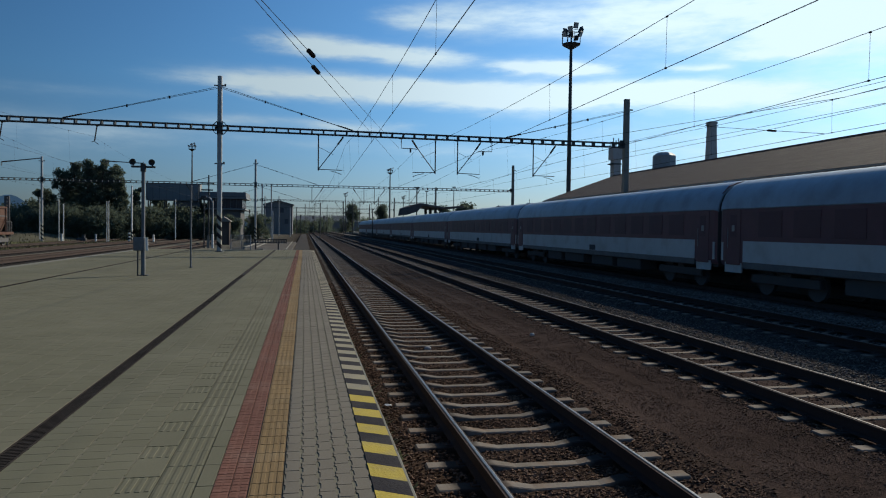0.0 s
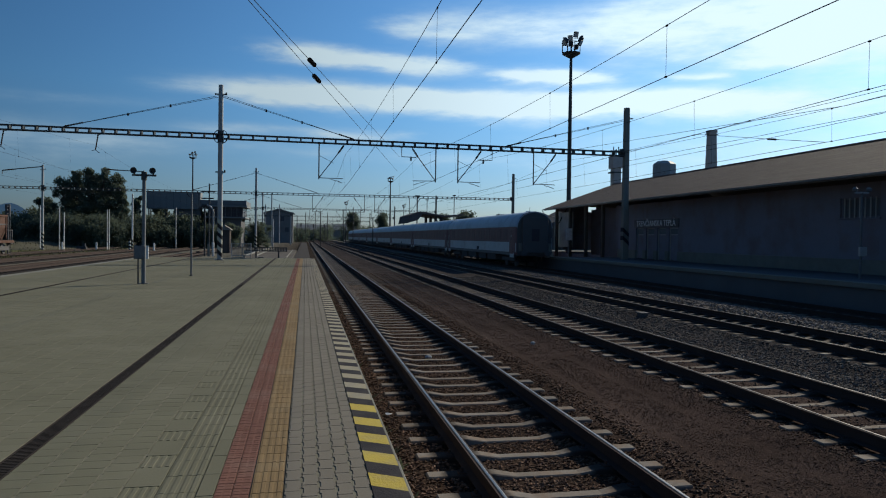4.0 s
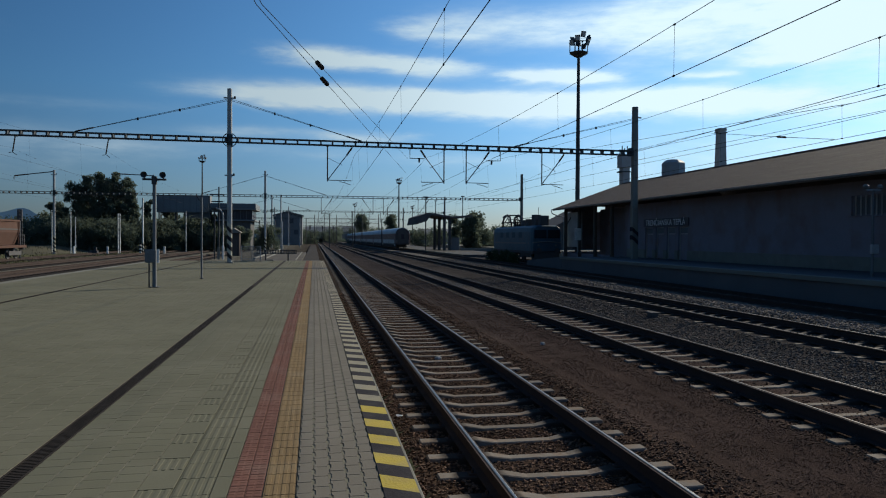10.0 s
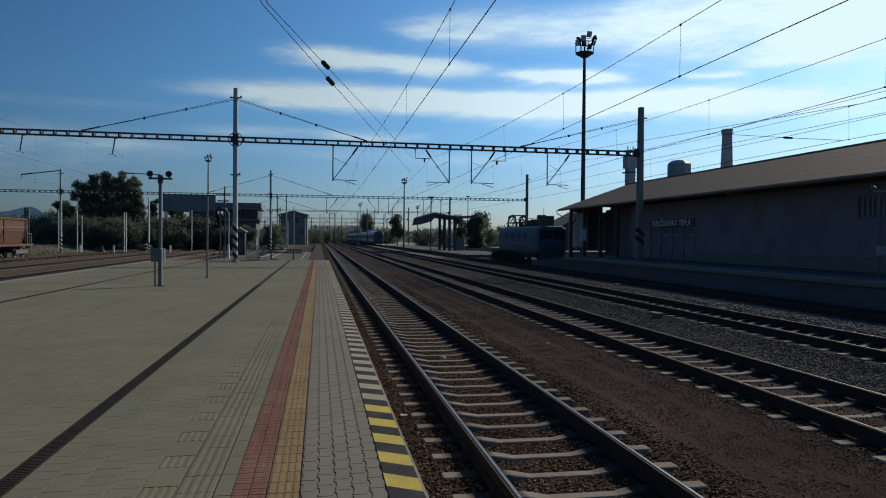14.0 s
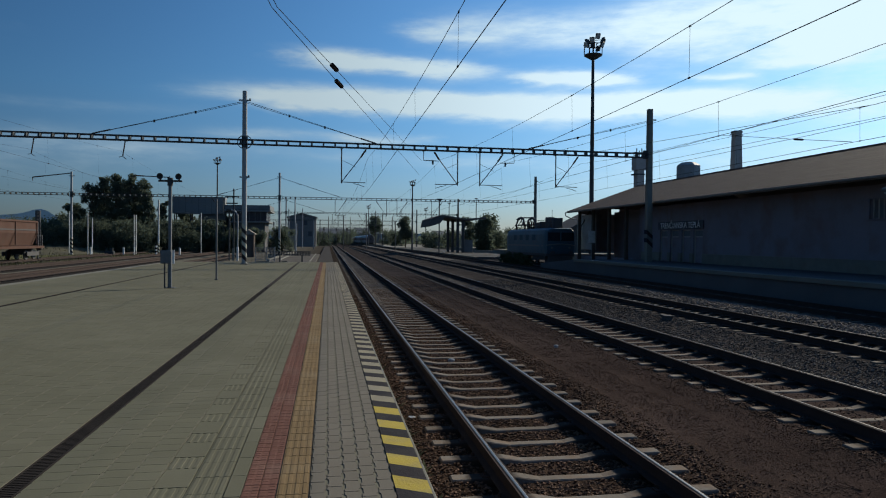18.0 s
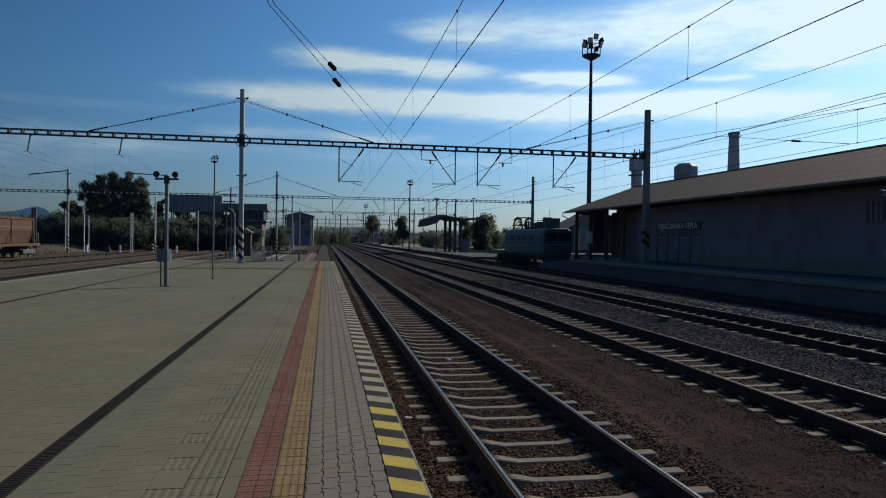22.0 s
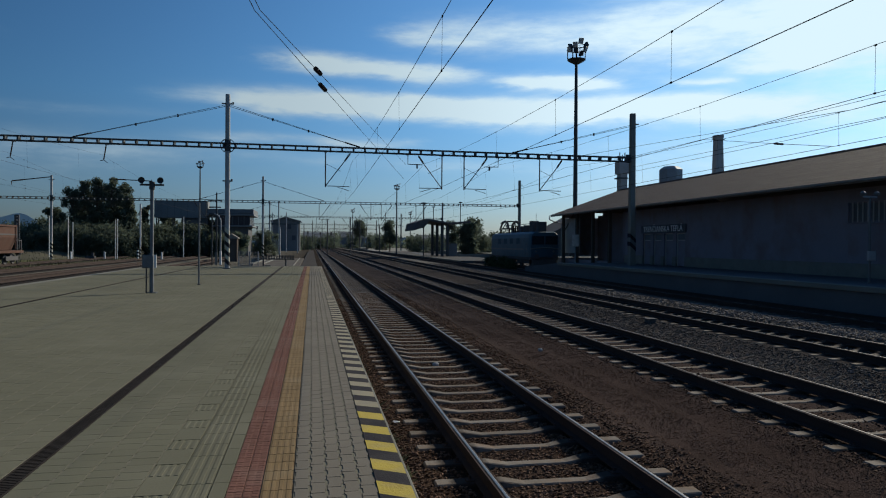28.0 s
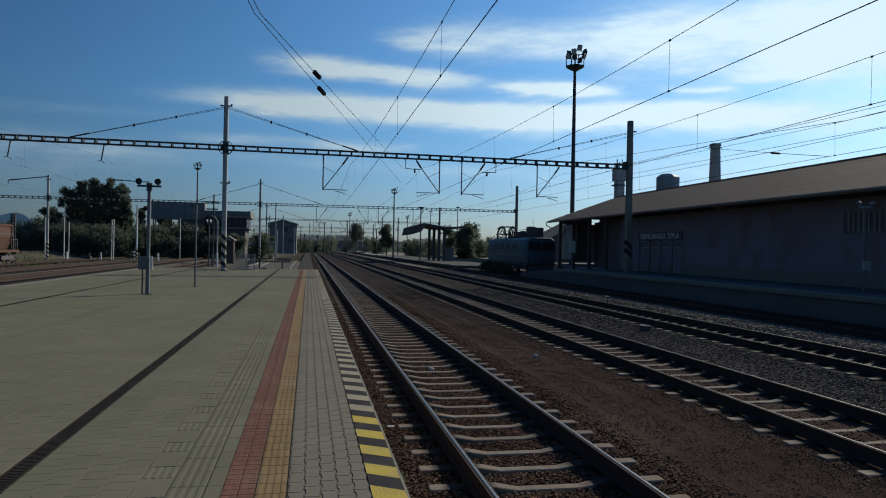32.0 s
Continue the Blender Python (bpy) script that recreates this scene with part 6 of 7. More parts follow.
# ---- floodlight masts ----
def floodlight(x, y, base, top, lamps, r, label, scale=1.0):
    m = thing("floodlight_mast", (x, y, base), label, "floodlight mast", "floodlight masts")
    h = top - base
    part("shaft", Geo().lathe([(r, 0), (r * 0.8, h * 0.5), (r * 0.55, h - 1.6 * scale)], 14), STEEL_DARK, m, smooth=True)
    z0 = h - 1.7 * scale
    w = 1.0 * scale
    part("deck", Geo().lathe([(0.25 * scale, -0.45 * scale), (w, 0.0), (w, 0.08), (0.2, 0.1)], 8, (0, 0, z0)), STEEL_DARK, m, "small round service platform")
    for k in range(8):
        a = 2 * math.pi * k / 8
        part("rail_post", Geo().cyl((w * math.cos(a), w * math.sin(a), z0 + 0.05), (w * math.cos(a), w * math.sin(a), z0 + 1.1 * scale), 0.03 * scale + 0.01, n=5), STEEL_DARK, m)
    hoop = Geo().tube([(w * math.cos(2 * math.pi * k / 16), w * math.sin(2 * math.pi * k / 16), z0 + 1.1 * scale) for k in range(17)], 0.03 * scale + 0.01, 5)
    part("hand_rail", hoop, STEEL_DARK, m)
    part("top_pole", Geo().cyl((0, 0, z0), (0, 0, z0 + 1.5 * scale), 0.09 * scale, n=8), STEEL_DARK, m)
    for k in range(lamps):
        a = -2.6 + 4.4 * k / max(lamps - 1, 1)
        cx, cy, cz = 1.12 * w * math.cos(a), 1.12 * w * math.sin(a), z0 + (0.95 + 0.4 * (k % 3)) * scale
        mt = pose(cx, cy, cz, 25, 0, math.degrees(a) + 90)
        f = part("lamp", Geo().box(-0.26 * scale, 0.26 * scale, -0.08 * scale, 0.1 * scale, -0.3 * scale, 0.3 * scale, 0.04), STEEL_DARK, m, "square floodlight", at=mt)
        part("lamp_glass", Geo().box(-0.21 * scale, 0.21 * scale, -0.1 * scale, -0.08 * scale, -0.25 * scale, 0.25 * scale), LAMP_GLASS, f)
        part("arm", Geo().cyl((0, 0.1, 0), (0, 0.75 * scale, -0.5 * scale), 0.03, n=5), STEEL_DARK, f)


floodlight(27.68, 72, -0.8, 23.07, 9, 0.27, "tall floodlight mast with a crown of lamps behind the roof")
floodlight(17.95, 152, -0.8, 14.5, 5, 0.2, "far floodlight mast over the tracks", 0.6)
floodlight(-22.3, 150, -0.8, 18.0, 6, 0.2, "far floodlight mast beyond the platform", 0.65)
floodlight(14.6, 260, -0.8, 14.4, 4, 0.18, "far floodlight mast beyond the yard", 0.7)
floodlight(33.0, 240, -0.8, 12.8, 4, 0.18, "far floodlight mast beyond the yard", 0.6)


# ---- freight wagon ----
def hopper_wagon(y):
    w = thing("hopper_wagon", (-28.6, y, RAIL_Z), "weathered oxide-red hopper wagon standing in the yard", "freight wagon", "freight wagons")
    L = 13.8
    sec = lambda yy, k: [(-1.05 * k, yy, 1.35), (1.05 * k, yy, 1.35), (1.42, yy, 2.5), (1.42, yy, 3.5), (1.30, yy, 3.6), (-1.30, yy, 3.6), (-1.42, yy, 3.5), (-1.42, yy, 2.5)]
    part("body", Geo().loft([sec(2.0, 0.6), sec(2.2, 1), sec(L - 2.2, 1), sec(L - 2.0, 0.6)]), WAGON, w)
    for k in range(3):
        yy = 2.35 + k * (L - 4.7) / 2
        for s in (-1, 1):
            part("side_rib", Geo().box(min(s * 1.40, s * 1.5), max(s * 1.40, s * 1.5), yy - 0.05, yy + 0.05, 1.45, 3.56, 0.01), WAGON, w)
    for s in (-1, 1):
        part("top_rail", Geo().box(min(s * 1.36, s * 1.5), max(s * 1.36, s * 1.5), 2.05, L - 2.05, 3.48, 3.65, 0.02), WAGON, w)
        part("band", Geo().box(min(s * 1.41, s * 1.46), max(s * 1.41, s * 1.46), 2.05, L - 2.05, 2.72, 2.84), UNDER, w)
        for yy in (0.35, L - 0.35):
            part("end_post", Geo().box(s * 1.2 - 0.04, s * 1.2 + 0.04, yy - 0.04, yy + 0.04, 1.2, 2.3), UNDER, w)
            part("buffer", Geo().cyl((s * 0.875, yy, 1.05), (s * 0.875, yy + (0.6 if yy > 1 else -0.6), 1.05), 0.2, n=12), UNDER, w)
    part("frame", Geo().box(-1.3, 1.3, 0.0, L, 1.05, 1.3, 0.03), WAGON, w)
    for yb in (2.1, L - 2.1):
        b = part("bogie", Geo().box(-1.1, -0.95, yb - 1.4, yb + 1.4, 0.35, 0.75, 0.03).box(0.95, 1.1, yb - 1.4, yb + 1.4, 0.35, 0.75, 0.03).box(-1, 1, yb - 0.2, yb + 0.2, 0.45, 1.05, 0.02), UNDER, w)
        for dy in (-0.9, 0.9):
            g = Geo()
            for s in (-1, 1):
                g.cyl((s * 0.69, yb + dy, 0.46), (s * 0.82, yb + dy, 0.46), 0.46, n=18)
            part("wheelset", g, UNDER, b)
    part("ladder", Geo().box(1.42, 1.46, L - 1.9, L - 1.85, 1.3, 3.6).box(1.42, 1.46, L - 1.5, L - 1.45, 1.3, 3.6), UNDER, w)
    part("hand_rail", Geo().tube([(1.25, L - 1.9, 2.25), (1.25, L - 0.35, 2.25), (-1.25, L - 0.35, 2.25)], 0.03, 5), UNDER, w)
    return w


hopper_wagon(60.7)
hopper_wagon(45.7)


# ---- posts, signals and small yard things ----
for x, y, h in ((-35.8, 106.5, 6.0), (-33.2, 106, 5.8), (-32.3, 105, 5.1), (-26.7, 104.6, 5.6), (-26.45, 104.6, 5.6), (-20.0, 118, 6.5)):
    p = plain_post(x, y, h, 0.06, WHITE, "slim white post in the yard", GROUND_Z, "yard_post", "post", "white yard posts")
plain_post(-21.65, 103.0, 11.0, 0.06, STEEL_GREY, "slim grey mast behind the platform", GROUND_Z, "yard_mast", "mast")
yard_mast = plain_post(-23.55, 105.0, 7.8, 0.11, WHITE, "pale yard mast with a striped foot", GROUND_Z, "yard_mast", "mast")
striped_foot(yard_mast, 0.11, 0.2, 6, 0.25)
for x, y, h in ((-6.75, 150, 11.2), (-6.95, 200, 10.9), (-5.2, 120, 5.0), (-3.4, 175, 7.0)):
    plain_post(x, y, h, 0.12, STEEL_GREY, "grey steel post beside the far tracks", GROUND_Z, "trackside_post", "post", "far trackside posts")
for x, y, h in ((34.2, 200, 13.0), (37.9, 180, 13.2), (18.5, 118, 9.2)):
    lp = plain_post(x, y, h, 0.1, STEEL_DARK, "slender dark lamp post by the island platform", GROUND_Z, "island_lamp", "lamp post", "island platform lamps")
    part("lamp_head", Geo().box(-0.45, 0.45, -0.16, 0.16, h - 0.05, h + 0.22, 0.05), STEEL_DARK, lp, "flat lamp head")
striped = plain_post(-22.6, 99.4, 1.6, 0.12, BLACK, "short black and white striped post", GROUND_Z, "marker_post", "post")
for k in range(3):
    part("stripe", Geo().cyl((0, 0, 0.25 + k * 0.45), (0, 0, 0.45 + k * 0.45), 0.125, n=12), WHITE, striped)
for x, y in ((-27.5, 102.4), (-20.6, 104.5), (-32.4, 104.6)):
    b = plain_post(x, y, 1.05, 0.13, WHITE, "short white marker post", GROUND_Z, "marker_post", "post", "short marker posts")
pm = thing("point_machine", (-29.3, 102.4, GROUND_Z), "dark point machine with a lever beside the track", "point machine")
part("box", Geo().box(-0.6, 0.6, -0.35, 0.35, 0, 0.5, 0.04), STEEL_DARK, pm)
part("lever", Geo().cyl((-0.3, 0, 0.4), (-0.55, 0, 1.1), 0.04, n=6), UNDER, pm)
part("lantern", Geo().box(0.1, 0.45, -0.15, 0.15, 0.5, 0.95, 0.03), STEEL_DARK, pm)


def signal(x, y, h, label="dark colour-light signal on a post"):
    s = thing("railway_signal", (x, y, GROUND_Z), label, "signal", "signals")
    part("post", Geo().cyl((0, 0, 0), (0, 0, h), 0.08, n=8), STEEL_DARK, s)
    part("head", Geo().box(-0.24, 0.24, -0.12, 0.1, h - 0.85, h + 0.35, 0.05), UNDER, s, "black signal head")
    for k in range(3):
        part("hood", Geo().cyl((0, -0.12, h - 0.6 + 0.36 * k), (0, -0.3, h - 0.6 + 0.36 * k), 0.1, n=10), UNDER, s)
    part("ladder", Geo().box(0.1, 0.12, 0.1, 0.13, 0, h - 0.9).box(0.2, 0.22, 0.1, 0.13, 0, h - 0.9), STEEL_DARK, s)


for x, y, h in ((-29.2, 78, 4.75), (-1.36, 250, 6.4), (2.89, 250, 6.1), (6.57, 250, 6.1), (-15.5, 130, 5.6), (-18.46, 250, 7.9)):
    signal(x, y, h)
bx = thing("cable_box", (10.18, 20.1, -0.79), "small weathered cable box on the ballast", "cable box")
part("body", Geo().box(-0.12, 0.12, -0.15, 0.15, 0, 0.13, 0.02), UNDER, bx)
part("lid", Geo().box(-0.15, 0.15, -0.18, 0.18, 0.13, 0.17, 0.015), UNDER, bx, "dark dusty lid")
copy_thing(bx, pose(14.3, 32.5, -0.72, 0, 0, 20))


scrap = thing("paper_scrap", (1.10, 9.19, -0.735), "small crumpled white paper on the ballast", "litter")
part("sheet", Geo().add([(-0.05, -0.03, 0), (0.04, -0.035, 0.012), (0.055, 0.03, 0.0), (-0.04, 0.035, 0.018), (0.0, 0.0, 0.022)], [(0, 1, 4), (1, 2, 4), (2, 3, 4), (3, 0, 4), (3, 2, 1, 0)]), WHITE, scrap)
for x, y, r in ((2.39, 13.6, 0.06), (3.23, 11.2, 0.045), (5.05, 15.2, 0.05)):
    rock = thing("loose_stone", (x, y, -0.77), "pale loose stone among the ballast", "stone", "pale loose stones")
    part("rock", Geo().loft([[(r * q * math.cos(a) * 1.2, r * q * math.sin(a), z * r) for a in (0.2, 1.3, 2.5, 3.4, 4.6, 5.6)] for q, z in ((0.9, -0.2), (1.0, 0.5), (0.5, 1.0))]), PLASTER, rock)


def wall_lamp_post(x, y, base, h):
    s = thing("double_lamp", (x, y, base), "slim post with two round lamps before the building", "lamp post", "platform lamps")
    part("shaft", Geo().lathe([(0.05, 0), (0.04, h)], 10), STEEL_MID, s)
    part("crossbar", Geo().box(-0.3, 0.3, -0.03, 0.03, h - 0.03, h + 0.04, 0.01), STEEL_GREY, s)
    for d in (-0.3, 0.3):
        part("lamp", Geo().lathe([(0.03, -0.08), (0.10, -0.04), (0.11, 0.03), (0.04, 0.1)], 12, (d, 0, h + 0.12)), STEEL_MID, s, "round lamp head")
    part("box", Geo().box(-0.16, 0.16, -0.16, -0.04, 0.85, 1.2, 0.02), PLASTER, s)


wall_lamp_post(20.5, 23.15, 0.25, 3.22)
wall_lamp_post(20.5, 4.0, 0.25, 3.35)


# ---- platform shelter across the tracks ----
def shelter():
    s = thing("platform_shelter", (22.0, 118, -0.45), "dark butterfly-roofed shelter on the island platform", "shelter")
    prof = [(-4.95, 5.7), (-5.25, 4.35), (-3.5, 4.9), (-2.7, 5.95), (1.0, 5.45), (4.4, 5.75), (4.45, 6.05), (1.0, 5.75), (-2.9, 6.32), (-3.3, 6.3)]
    part("roof", Geo().along_y(prof, -1.0, 11), UNDER, s, "wing-shaped roof")
    for x in (-0.3, 0.6):
        for y in (0, 5, 10):
            part("post", Geo().box(x - 0.22, x + 0.22, y - 0.2, y + 0.2, 0, 5.7, 0.02), STEEL_DARK, s)
    part("back_wall", Geo().box(1.1, 2.5, 1.0, 1.3, 0.0, 2.2, 0.02), SLATE, s)
    p = tagged(part("island_platform", Geo().box(18.6, 26.5, 88, 200, -1.0, -0.45, 0.02), ASPHALT_DARK), "low asphalt island platform", "platform", kind="structure")
    part("edge_slab", Geo().box(18.45, 18.9, 88, 200, -0.62, -0.44, 0.01), PAVER_PALE, p)


shelter()
tagged(part("yard_pavement", Geo().box(18.5, 44, 205, 420, -1.0, -0.5, 0.02), CONCRETE), "pale concrete loading yard beyond the island platform", "pavement", kind="structure")
for x, y, h in ((3.2, 150, 7.5), (5.1, 240, 9.5), (9.3, 175, 9.0), (13.9, 210, 11.0), (14.1, 150, 6.5), (9.2, 300, 12.0), (4.6, 330, 13.0), (0.2, 270, 11.0), (19.0, 250, 12.0), (-2.6, 240, 9.0), (24.5, 240, 13.0)):
    plain_post(x, y, h, 0.07 + y * 0.0002, STEEL_DARK, "dark slender mast between the far tracks", GROUND_Z, "far_mast", "mast", "far masts between the tracks")
for x0, x1, y in ((24.5, 31.5, 118.0), (14.5, 20.5, 262.0)):
    wl = part("boundary_wall", Geo().box(x0, x1, y, y + 0.3, GROUND_Z, -0.05, 0.02), CONCRETE)
    tagged(wl, "low pale wall across the tracks", "wall", "low walls")


# ---- far buildings on the left ----
def flat_building():
    b = thing("signal_tower", (-13.5, 130, GROUND_Z), "flat-roofed signal tower with a dark window band", "building")
    part("wall", Geo().box(-2.9, 2.4, 0, 8, 0, 5.4, 0.03), WALL_DARK, b)
    part("window_band", Geo().box(-3.2, 2.7, -0.3, 8.3, 5.4, 7.2, 0.03), GLASS_DARK, b, "dark glazed upper storey")
    for k in range(7):
        part("mullion", Geo().box(-3.2 + k * 0.97, -3.12 + k * 0.97, -0.36, -0.3, 5.4, 7.2), SLATE, b)
    part("roof", Geo().box(-4.4, 3.35, -0.9, 8.9, 7.55, 8.35, 0.05), SLATE, b, "thick flat roof slab")
    part("roof_edge", Geo().box(-4.5, 3.45, -1.0, 9.0, 7.2, 7.5, 0.03), BOARD_PALE, b, "pale metal roof edge")
    part("balcony_slab", Geo().box(-3.7, 3.2, -0.8, 8.5, 5.25, 5.5, 0.03), BOARD_PALE, b)
    for k in range(8):
        part("railing_post", Geo().box(-3.6 + k * 0.95, -3.55 + k * 0.95, -0.78, -0.73, 5.5, 6.3), STEEL_DARK, b)
    part("railing", Geo().box(-3.6, 3.1, -0.79, -0.73, 6.28, 6.34), STEEL_DARK, b)
    for k in range(2):
        part("window", Geo().box(-2.2 + k * 2.2, -1.1 + k * 2.2, -0.03, 0.05, 1.4, 2.8), GLASS_DARK, b)
    c = thing("footbridge_hall", (-22.4, 130, GROUND_Z), "grey windowless hall raised on columns", "building")
    part("hall", Geo().box(-4.5, 4.4, 0, 2.6, 6.7, 9.72, 0.04), BOARD_PALE, c)
    part("slab", Geo().box(0.0, 4.4, 0.4, 2.4, 5.6, 6.69, 0.03), WALL_DARK, c, "dark recess under the hall")
    for x in (-4.2, -1.5, 1.2, 4.0):
        for y in (0.5, 2.1):
            part("column", Geo().box(x - 0.09, x + 0.09, y - 0.09, y + 0.09, 0, 6.7), STEEL_DARK, c)
    for k in range(9):
        part("panel_joint", Geo().box(-4.5 + k * 1.1, -4.47 + k * 1.1, -0.015, 0.0, 6.7, 9.72), STEEL_DARK, c)
    h = thing("house", (-8.2, 230, GROUND_Z), "tall grey house with a low gable roof", "house")
    part("wall", Geo().loft([[(-4.4, y, 0), (4.4, y, 0), (4.4, y, 9.35), (0, y, 10.5), (-4.4, y, 9.35)] for y in (0, 11)]), HOUSE_GREY, h)
    for q in (-1, 1):
        part("roof_slope", Geo().loft([[(0, y, 10.52), (q * 4.9, y, 9.24), (q * 4.9, y, 9.5), (0, y, 10.78)] for y in (-0.5, 11.5)]), SLATE, h, "low dark roof slope")
    for x, z in ((0.6, 6.9), (-2.6, 3.4), (2.0, 3.4)):
        w = part("window", Geo().box(x, x + 1.1, -0.04, 0.05, z, z + 1.5), GLASS_HAZY, h)
        part("frame", Geo().box(x - 0.08, x, -0.07, 0.0, z - 0.08, z + 1.58), SLATE, w)
        part("frame", Geo().box(x + 1.1, x + 1.18, -0.07, 0.0, z - 0.08, z + 1.58), SLATE, w)
    for x, y, w, d, hh in ((46, 260, 14, 10, 6), (60, 210, 12, 8, 5), (-55, 300, 16, 10, 7), (4, 420, 18, 12, 9), (-22, 380, 14, 10, 8), (26, 460, 16, 12, 10)):
        o = thing("far_house", (x, y, GROUND_Z), "small far house with a pitched roof", "house", "far houses")
        part("wall", Geo().box(-w / 2, w / 2, 0, d, 0, hh * 0.65), SLATE, o)
        part("roof", Geo().along_x([(-0.5, hh * 0.65), (d + 0.5, hh * 0.65), (d / 2, hh)], -w / 2 - 0.4, w / 2 + 0.4), SLATE, o)


flat_building()


# ---- trees ----
def tree(x, y, h, w, seed, mat, leaves=2600, size=0.34, label="leafy tree with a dense uneven crown", low=0.12, name="tree", lobes_n=18):
    """Tapered trunk, limbs, and a crown of small bent leaf clusters gathered in lobes."""
    rng = np.random.RandomState(seed)
    t = thing(name, (x, y, GROUND_Z), label, "tree" if name == "tree" else "bush", "trees of the yard" if name == "tree" else "bushes")
    tr = Geo()
    pts = [Vector((0, 0, -0.2))]
    for k in range(1, 7):
        pts.append(Vector((rng.normal(0, 0.03) * h * k / 6, rng.normal(0, 0.03) * h * k / 6, h * 0.82 * k / 6)))
    for k in range(6):
        tr.cyl(pts[k], pts[k + 1], max(0.022 * h * (1 - k / 6.6), 0.04), max(0.022 * h * (1 - (k + 1) / 6.6), 0.03), 8)
    part("trunk", tr, BARK, t)
    lobes = []
    n = lobes_n
    spread = (16 / n) ** 0.25
    for k in range(n):
        a = rng.rand() * 6.283
        f = rng.rand() ** 0.7
        zz = h * (low + (0.94 - low) * (k + rng.rand()) / n)
        prof = math.sin(math.pi * min(max((zz / h - low + 0.1) / (1.05 - low + 0.1), 0.02), 0.98)) ** (0.6 if name == "tree" else 0.22)
        rad = w / 2 * prof * f * (0.66 if name == "tree" else 0.85)
        lobes.append((rad * math.cos(a), rad * math.sin(a), zz, w * (0.13 + 0.12 * rng.rand()) * spread * (0.6 + 0.4 * prof)))
    for lx, ly, lz, lr in lobes[::3]:
        k = min(int(lz / h * 6), 5)
        p = pts[k]
        mid = (p + Vector((lx, ly, lz))) / 2 + Vector((0, 0, 0.02 * h))
        part("limb", Geo().cyl(p, mid, 0.008 * h, 0.006 * h, 5).cyl(mid, (lx, ly, lz), 0.006 * h, 0.002 * h, 5), BARK, t)
    V, F = [], []
    per = leaves // n
    for lx, ly, lz, lr in lobes:
        d = rng.normal(size=(per, 3))
        d /= np.linalg.norm(d, axis=1)[:, None]
        r = lr * (0.2 + 1.15 * rng.rand(per) ** 1.1)
        c = np.stack([lx + d[:, 0] * r, ly + d[:, 1] * r, lz + d[:, 2] * r * 0.85], 1)
        for p in c:
            u = rng.normal(size=3)
            u /= np.linalg.norm(u)
            v = np.cross(u, rng.normal(size=3))
            v /= np.linalg.norm(v) + 1e-6
            s = size * rng.uniform(0.55, 1.25)
            nrm = np.cross(u, v) * s * 0.25
            o = len(V)
            V += [tuple(p - u * s), tuple(p + v * s * 0.6 + nrm), tuple(p + u * s), tuple(p - v * s * 0.6 + nrm)]
            F += [(o, o + 1, o + 2), (o, o + 2, o + 3)]
    me = bpy.data.meshes.new("crown")
    me.from_pydata(V, [], F)
    me.materials.append(mat)
    part("crown", me, mat, t)


for k, (x, y, h, w) in enumerate(((-38.9, 126, 11.6, 4.6), (-37.0, 127, 13.2, 4.8), (-35.0, 126, 13.7, 4.6), (-32.8, 126, 13.6, 5.0), (-31.0, 127, 12.9, 4.8), (-29.8, 125, 10.6, 3.6), (-34.6, 130, 12.4, 7.0))):
    tree(x, y, h, w, 1 + k, LEAF_B, leaves=12000, size=0.15, lobes_n=48, low=0.07)
tree(-27.9, 128, 9.3, 2.8, 24, LEAF_B, leaves=5000, size=0.2, low=0.1)
tree(-26.4, 138, 7.8, 4.5, 17, LEAF_B, leaves=4000, low=0.02)
tree(-22.4, 137, 7.0, 6.0, 18, LEAF_B, leaves=5000, low=0.02)
tree(-18.6, 138, 6.6, 5.0, 19, LEAF_B, leaves=4000, low=0.02)
tree(-42.2, 128, 8.3, 5.0, 5, LEAF_B, leaves=5000, size=0.22)
tree(-45.5, 131, 6.4, 6.0, 6, LEAF_B, leaves=4000, size=0.22)
tree(-51, 134, 5.2, 7.0, 15, LEAF_B, leaves=1800)
tree(-48.6, 100, 17.5, 11.5, 7, LEAF_B, leaves=3000, low=0.5)
tree(20.9, 315, 12.9, 8.6, 8, LEAF_B, leaves=6000, low=0.48, size=0.26)
tree(21.3, 196, 9.0, 5.6, 9, LEAF_B, leaves=6000, low=0.3, size=0.2)
tree(28.4, 128, 6.6, 5.6, 21, LEAF_B, leaves=9000, size=0.22, low=0.02, lobes_n=30)
tree(44.5, 195, 10.0, 9.0, 10, LEAF_B, leaves=3000)
tree(40.0, 200, 9.0, 7.0, 16, LEAF_B, leaves=2000)
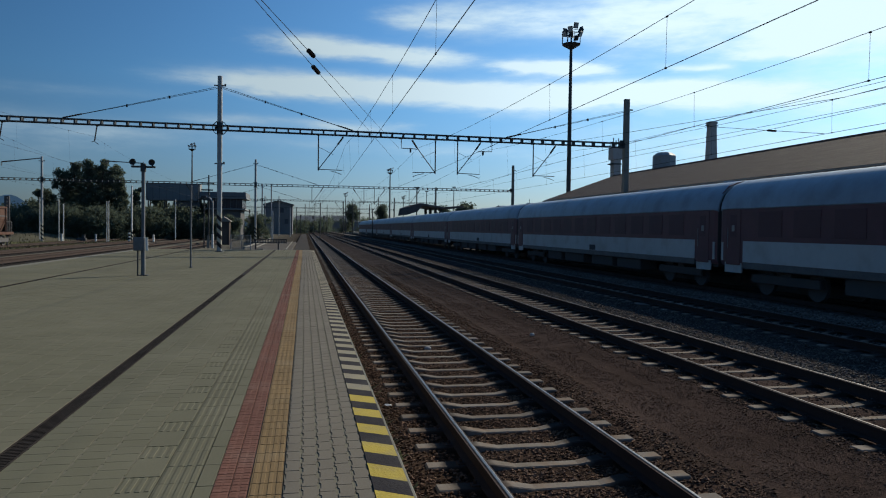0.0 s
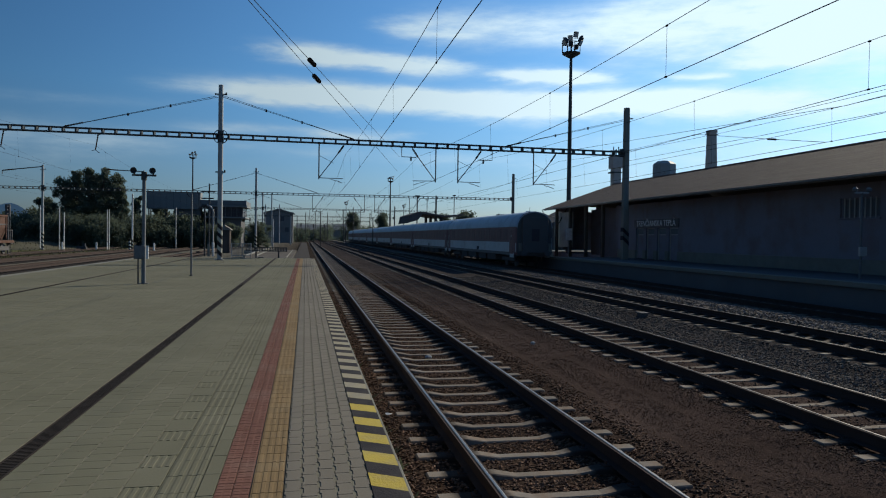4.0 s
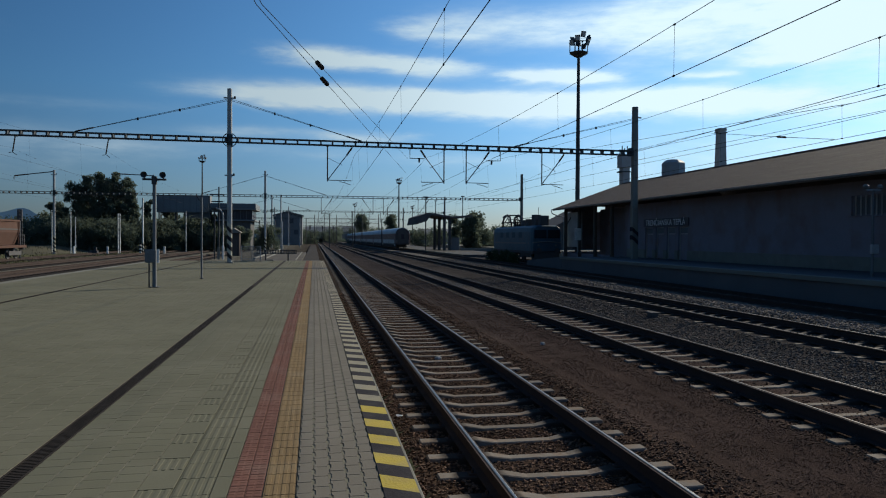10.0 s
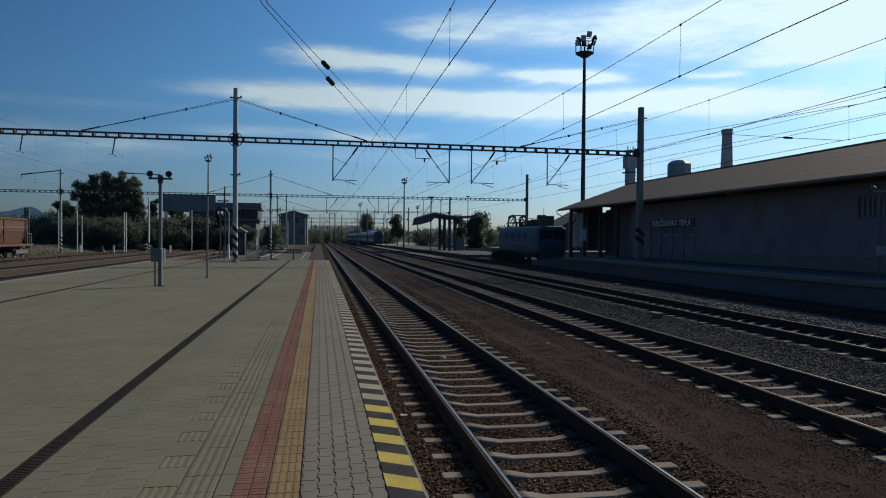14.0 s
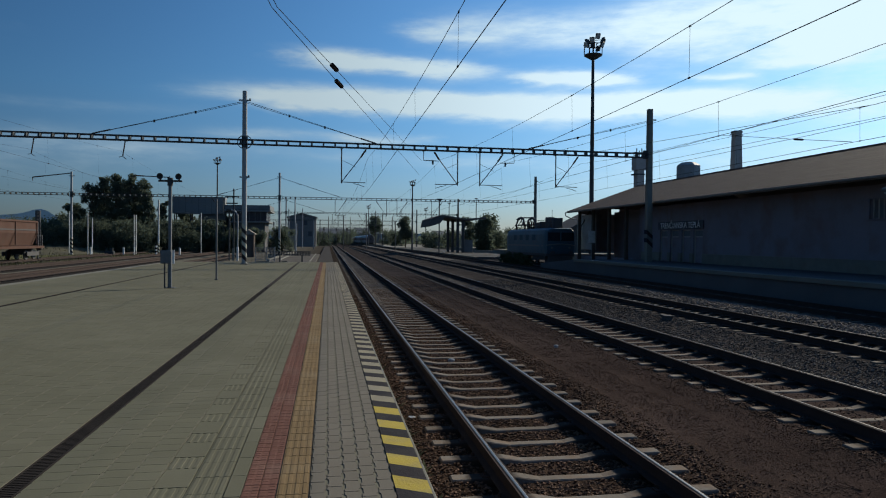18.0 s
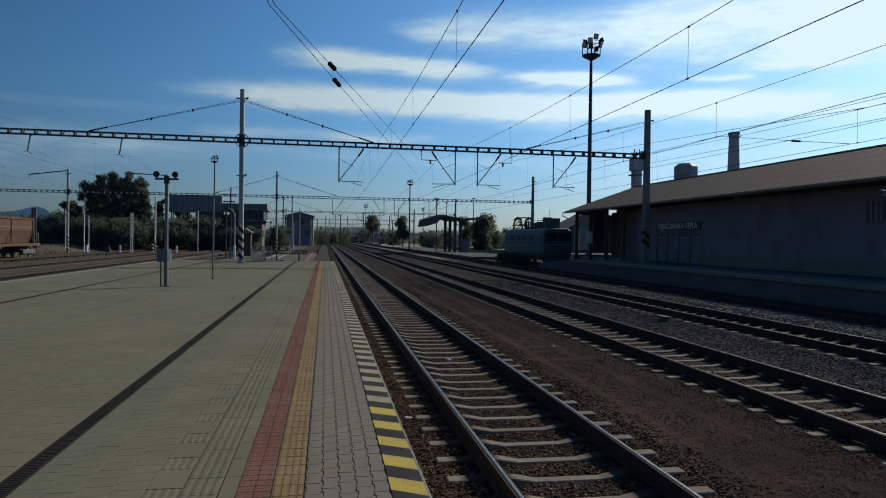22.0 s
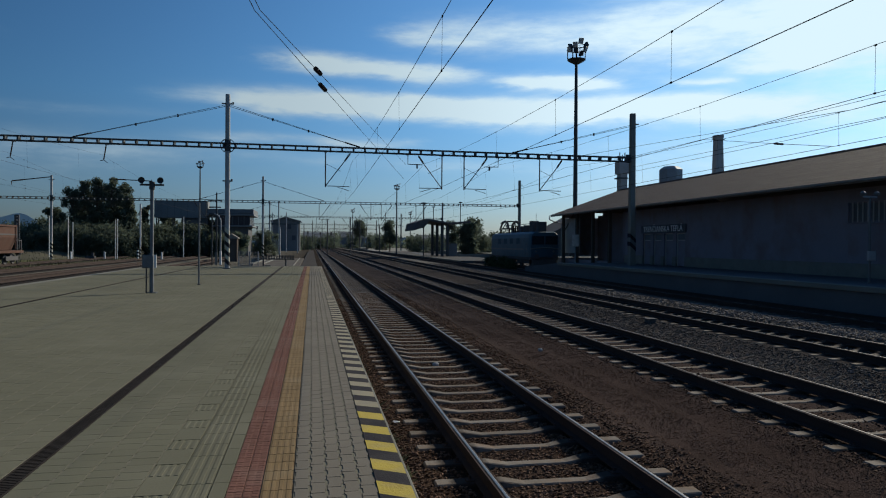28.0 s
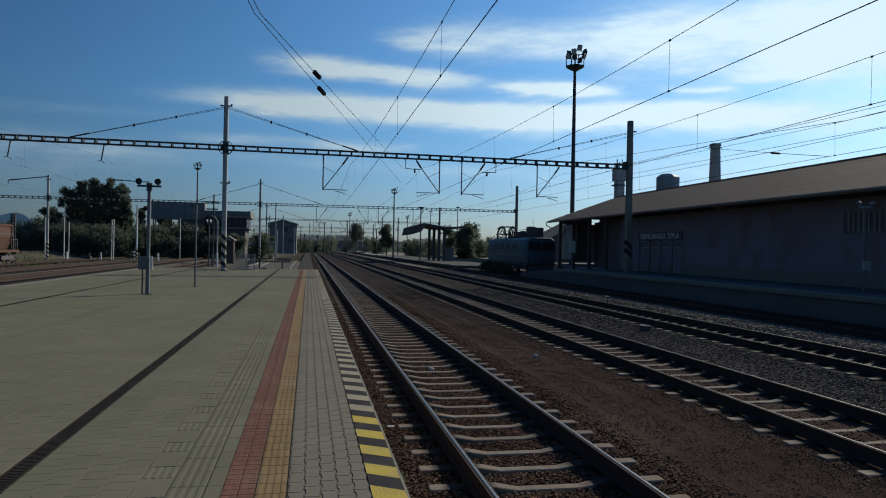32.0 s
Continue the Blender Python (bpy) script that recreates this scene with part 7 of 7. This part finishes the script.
for k, (x, y, h, w) in enumerate(((52, 190, 6.2, 8), (58, 195, 5.6, 8), (66, 200, 6.4, 9), (75, 205, 7.0, 9), (-36.5, 119, 5.2, 8), (-31, 117, 5.0, 7), (-26, 121, 5.2, 8), (-43, 121, 5.0, 8), (-20.4, 126, 5.4, 7), (-47.5, 122, 4.8, 8), (-39.7, 118, 4.3, 6), (-33.8, 118.5, 4.6, 6), (-28.5, 119, 4.4, 6), (-23.2, 123, 5.0, 6),
                                  (-21, 142, 4.5, 6), (-17.5, 150, 4.8, 6), (-15.2, 124, 3.8, 5), (-12.0, 125, 4.2, 4), (-9.0, 140, 4.6, 6), (-6, 250, 4.5, 7), (2, 300, 5, 8), (31, 132, 4.2, 6), (34.5, 135, 3.6, 6), (30, 205, 4.5, 8), (8, 330, 6, 9), (18, 320, 6.5, 9), (36, 210, 5, 8), (-3, 270, 5, 8), (-12, 300, 6, 9), (24, 250, 5, 8), (12, 400, 8, 12), (-20, 330, 7, 10), (28, 330, 7, 10), (-32, 160, 5, 8), (-50, 150, 6, 9), (-58, 140, 5.5, 9), (-66, 150, 6, 9), (3.0, 460, 8, 12), (-8, 480, 9, 14))):
    tree(x, y, h, w, 40 + k, LEAF_B, leaves=8500 if y < 160 else 2400, size=0.14 if y < 160 else 0.28, low=0.02, lobes_n=32 if y < 160 else 18, label="low dark bush at the edge of the yard", name="bush")

# Added bushes that stand in for the dark ground shade below the locomotive.
for k, (x, y, h, w) in enumerate(((18.95, 66.0, 0.95, 1.4), (19.0, 68.6, 1.1, 1.4), (18.95, 71.6, 1.0, 1.5), (19.05, 75.0, 1.1, 1.5))):
    tree(x, y, h, w, 90 + k, LEAF, leaves=1500, size=0.09, low=0.02, label="low dark bush added over shaded ground beside the siding", name="bush")


def far_wood():
    """Broken line of distant tree tops right round, as one piece."""
    rng = np.random.RandomState(77)
    V, F = [], []
    for k in range(2600):
        a = rng.uniform(-0.75, 0.95)
        d = rng.uniform(380, 620)
        x, y = d * math.sin(a), d * math.cos(a)
        if -40 < x < 45 and y < 600:
            y += 240
        top = (6 + 5 * noise.noise((a * 9, 3, 0)) + 3 * rng.rand()) * d / 480
        for j in range(5):
            s = rng.uniform(1.0, 2.6)
            p = np.array([x + rng.normal(0, 2.5), y + rng.normal(0, 2.5), GROUND_Z + rng.rand() * max(top, 2)])
            u, v = rng.normal(size=3), rng.normal(size=3)
            u, v = u / np.linalg.norm(u) * s, v / np.linalg.norm(v) * s
            o = len(V)
            V += [tuple(p - u), tuple(p + v), tuple(p + u)]
            F.append((o, o + 1, o + 2))
    me = bpy.data.meshes.new("far_woods")
    me.from_pydata(V, [], F)
    me.materials.append(LEAF_B)
    tagged(new("far_woods", me), "distant dark line of woods", "woods", kind="stuff")
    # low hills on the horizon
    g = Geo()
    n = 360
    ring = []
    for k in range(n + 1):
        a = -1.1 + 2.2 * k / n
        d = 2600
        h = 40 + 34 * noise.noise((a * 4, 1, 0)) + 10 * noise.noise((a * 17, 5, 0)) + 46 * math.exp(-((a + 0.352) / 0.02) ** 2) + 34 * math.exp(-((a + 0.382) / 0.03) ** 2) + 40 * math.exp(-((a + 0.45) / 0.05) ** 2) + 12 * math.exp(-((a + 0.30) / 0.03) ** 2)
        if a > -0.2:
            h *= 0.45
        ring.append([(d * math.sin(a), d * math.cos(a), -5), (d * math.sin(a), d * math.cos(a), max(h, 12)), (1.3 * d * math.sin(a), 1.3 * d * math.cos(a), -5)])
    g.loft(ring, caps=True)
    tagged(part("hills", g, HILL), "wooded hills on the horizon, coloured pale for haze", "hills", kind="structure")


far_wood()


# ---- low bank behind the yard ----
def bank_height(x, y):
    return -0.95 + 1.2 * min(max((y - 98) / 17, 0), 1) * min(max((-31.5 - x) / 7, 0), 1)


def yard_bank():
    g = Geo()
    g.loft([[(x, 98, -1.6)] + [(x, y, bank_height(x, y) + (0.12 * noise.noise((x * 0.3, y * 0.3, 2)) if y > 98 and x < -34 else 0)) for y in (98, 102, 106, 110, 115, 122, 135)] + [(x, 190, -0.9), (x, 190, -1.6)]
            for x in [-120 + 2.48 * k for k in range(37)]])
    tagged(part("grass_bank", g, VERGE), "low bank of dry grass below the trees", "bank", kind="structure")


yard_bank()


# ---- dry grass of the yard ----
def grass():
    rng = np.random.RandomState(9)
    V, F = [], []
    for x0, x1, y0, y1, n in ((-70, -31, 60, 120, 5000), (-31, -25.5, 60, 118, 2600), (-9, -3, 56, 120, 700), (0.70, 0.98, 3.5, 30, 700)):
        for k in range(n):
            x, y = rng.uniform(x0, x1), y0 + (y1 - y0) * rng.rand() ** 1.3
            h, a, b = rng.uniform(0.05, 0.3 if x < -23 else 0.10), rng.uniform(0, 6.28), rng.uniform(0.05, 0.2)
            w = 0.03 + 0.1 * h
            c, s = math.cos(a) * w, math.sin(a) * w
            z = max(ground_height(x, y), bank_height(x, y) if x < -31 else -2) - 0.02
            o = len(V)
            V += [(x - c, y - s, z), (x + c, y + s, z), (x + b * math.sin(a), y - b * math.cos(a), z + h)]
            F.append((o, o + 1, o + 2))
    me = bpy.data.meshes.new("grass")
    me.from_pydata(V, [], F)
    me.materials.append(GRASS)
    tagged(new("grass", me), "dry yellowish grass tufts in the yard", "grass", kind="stuff")


grass()


# ---- what moves ----
def motions():
    for offset, coach in TRAIN:
        walk(coach, [(t, pose(TRACKS["four"], y + offset, RAIL_Z)) for t, y in TAIL])


motions()
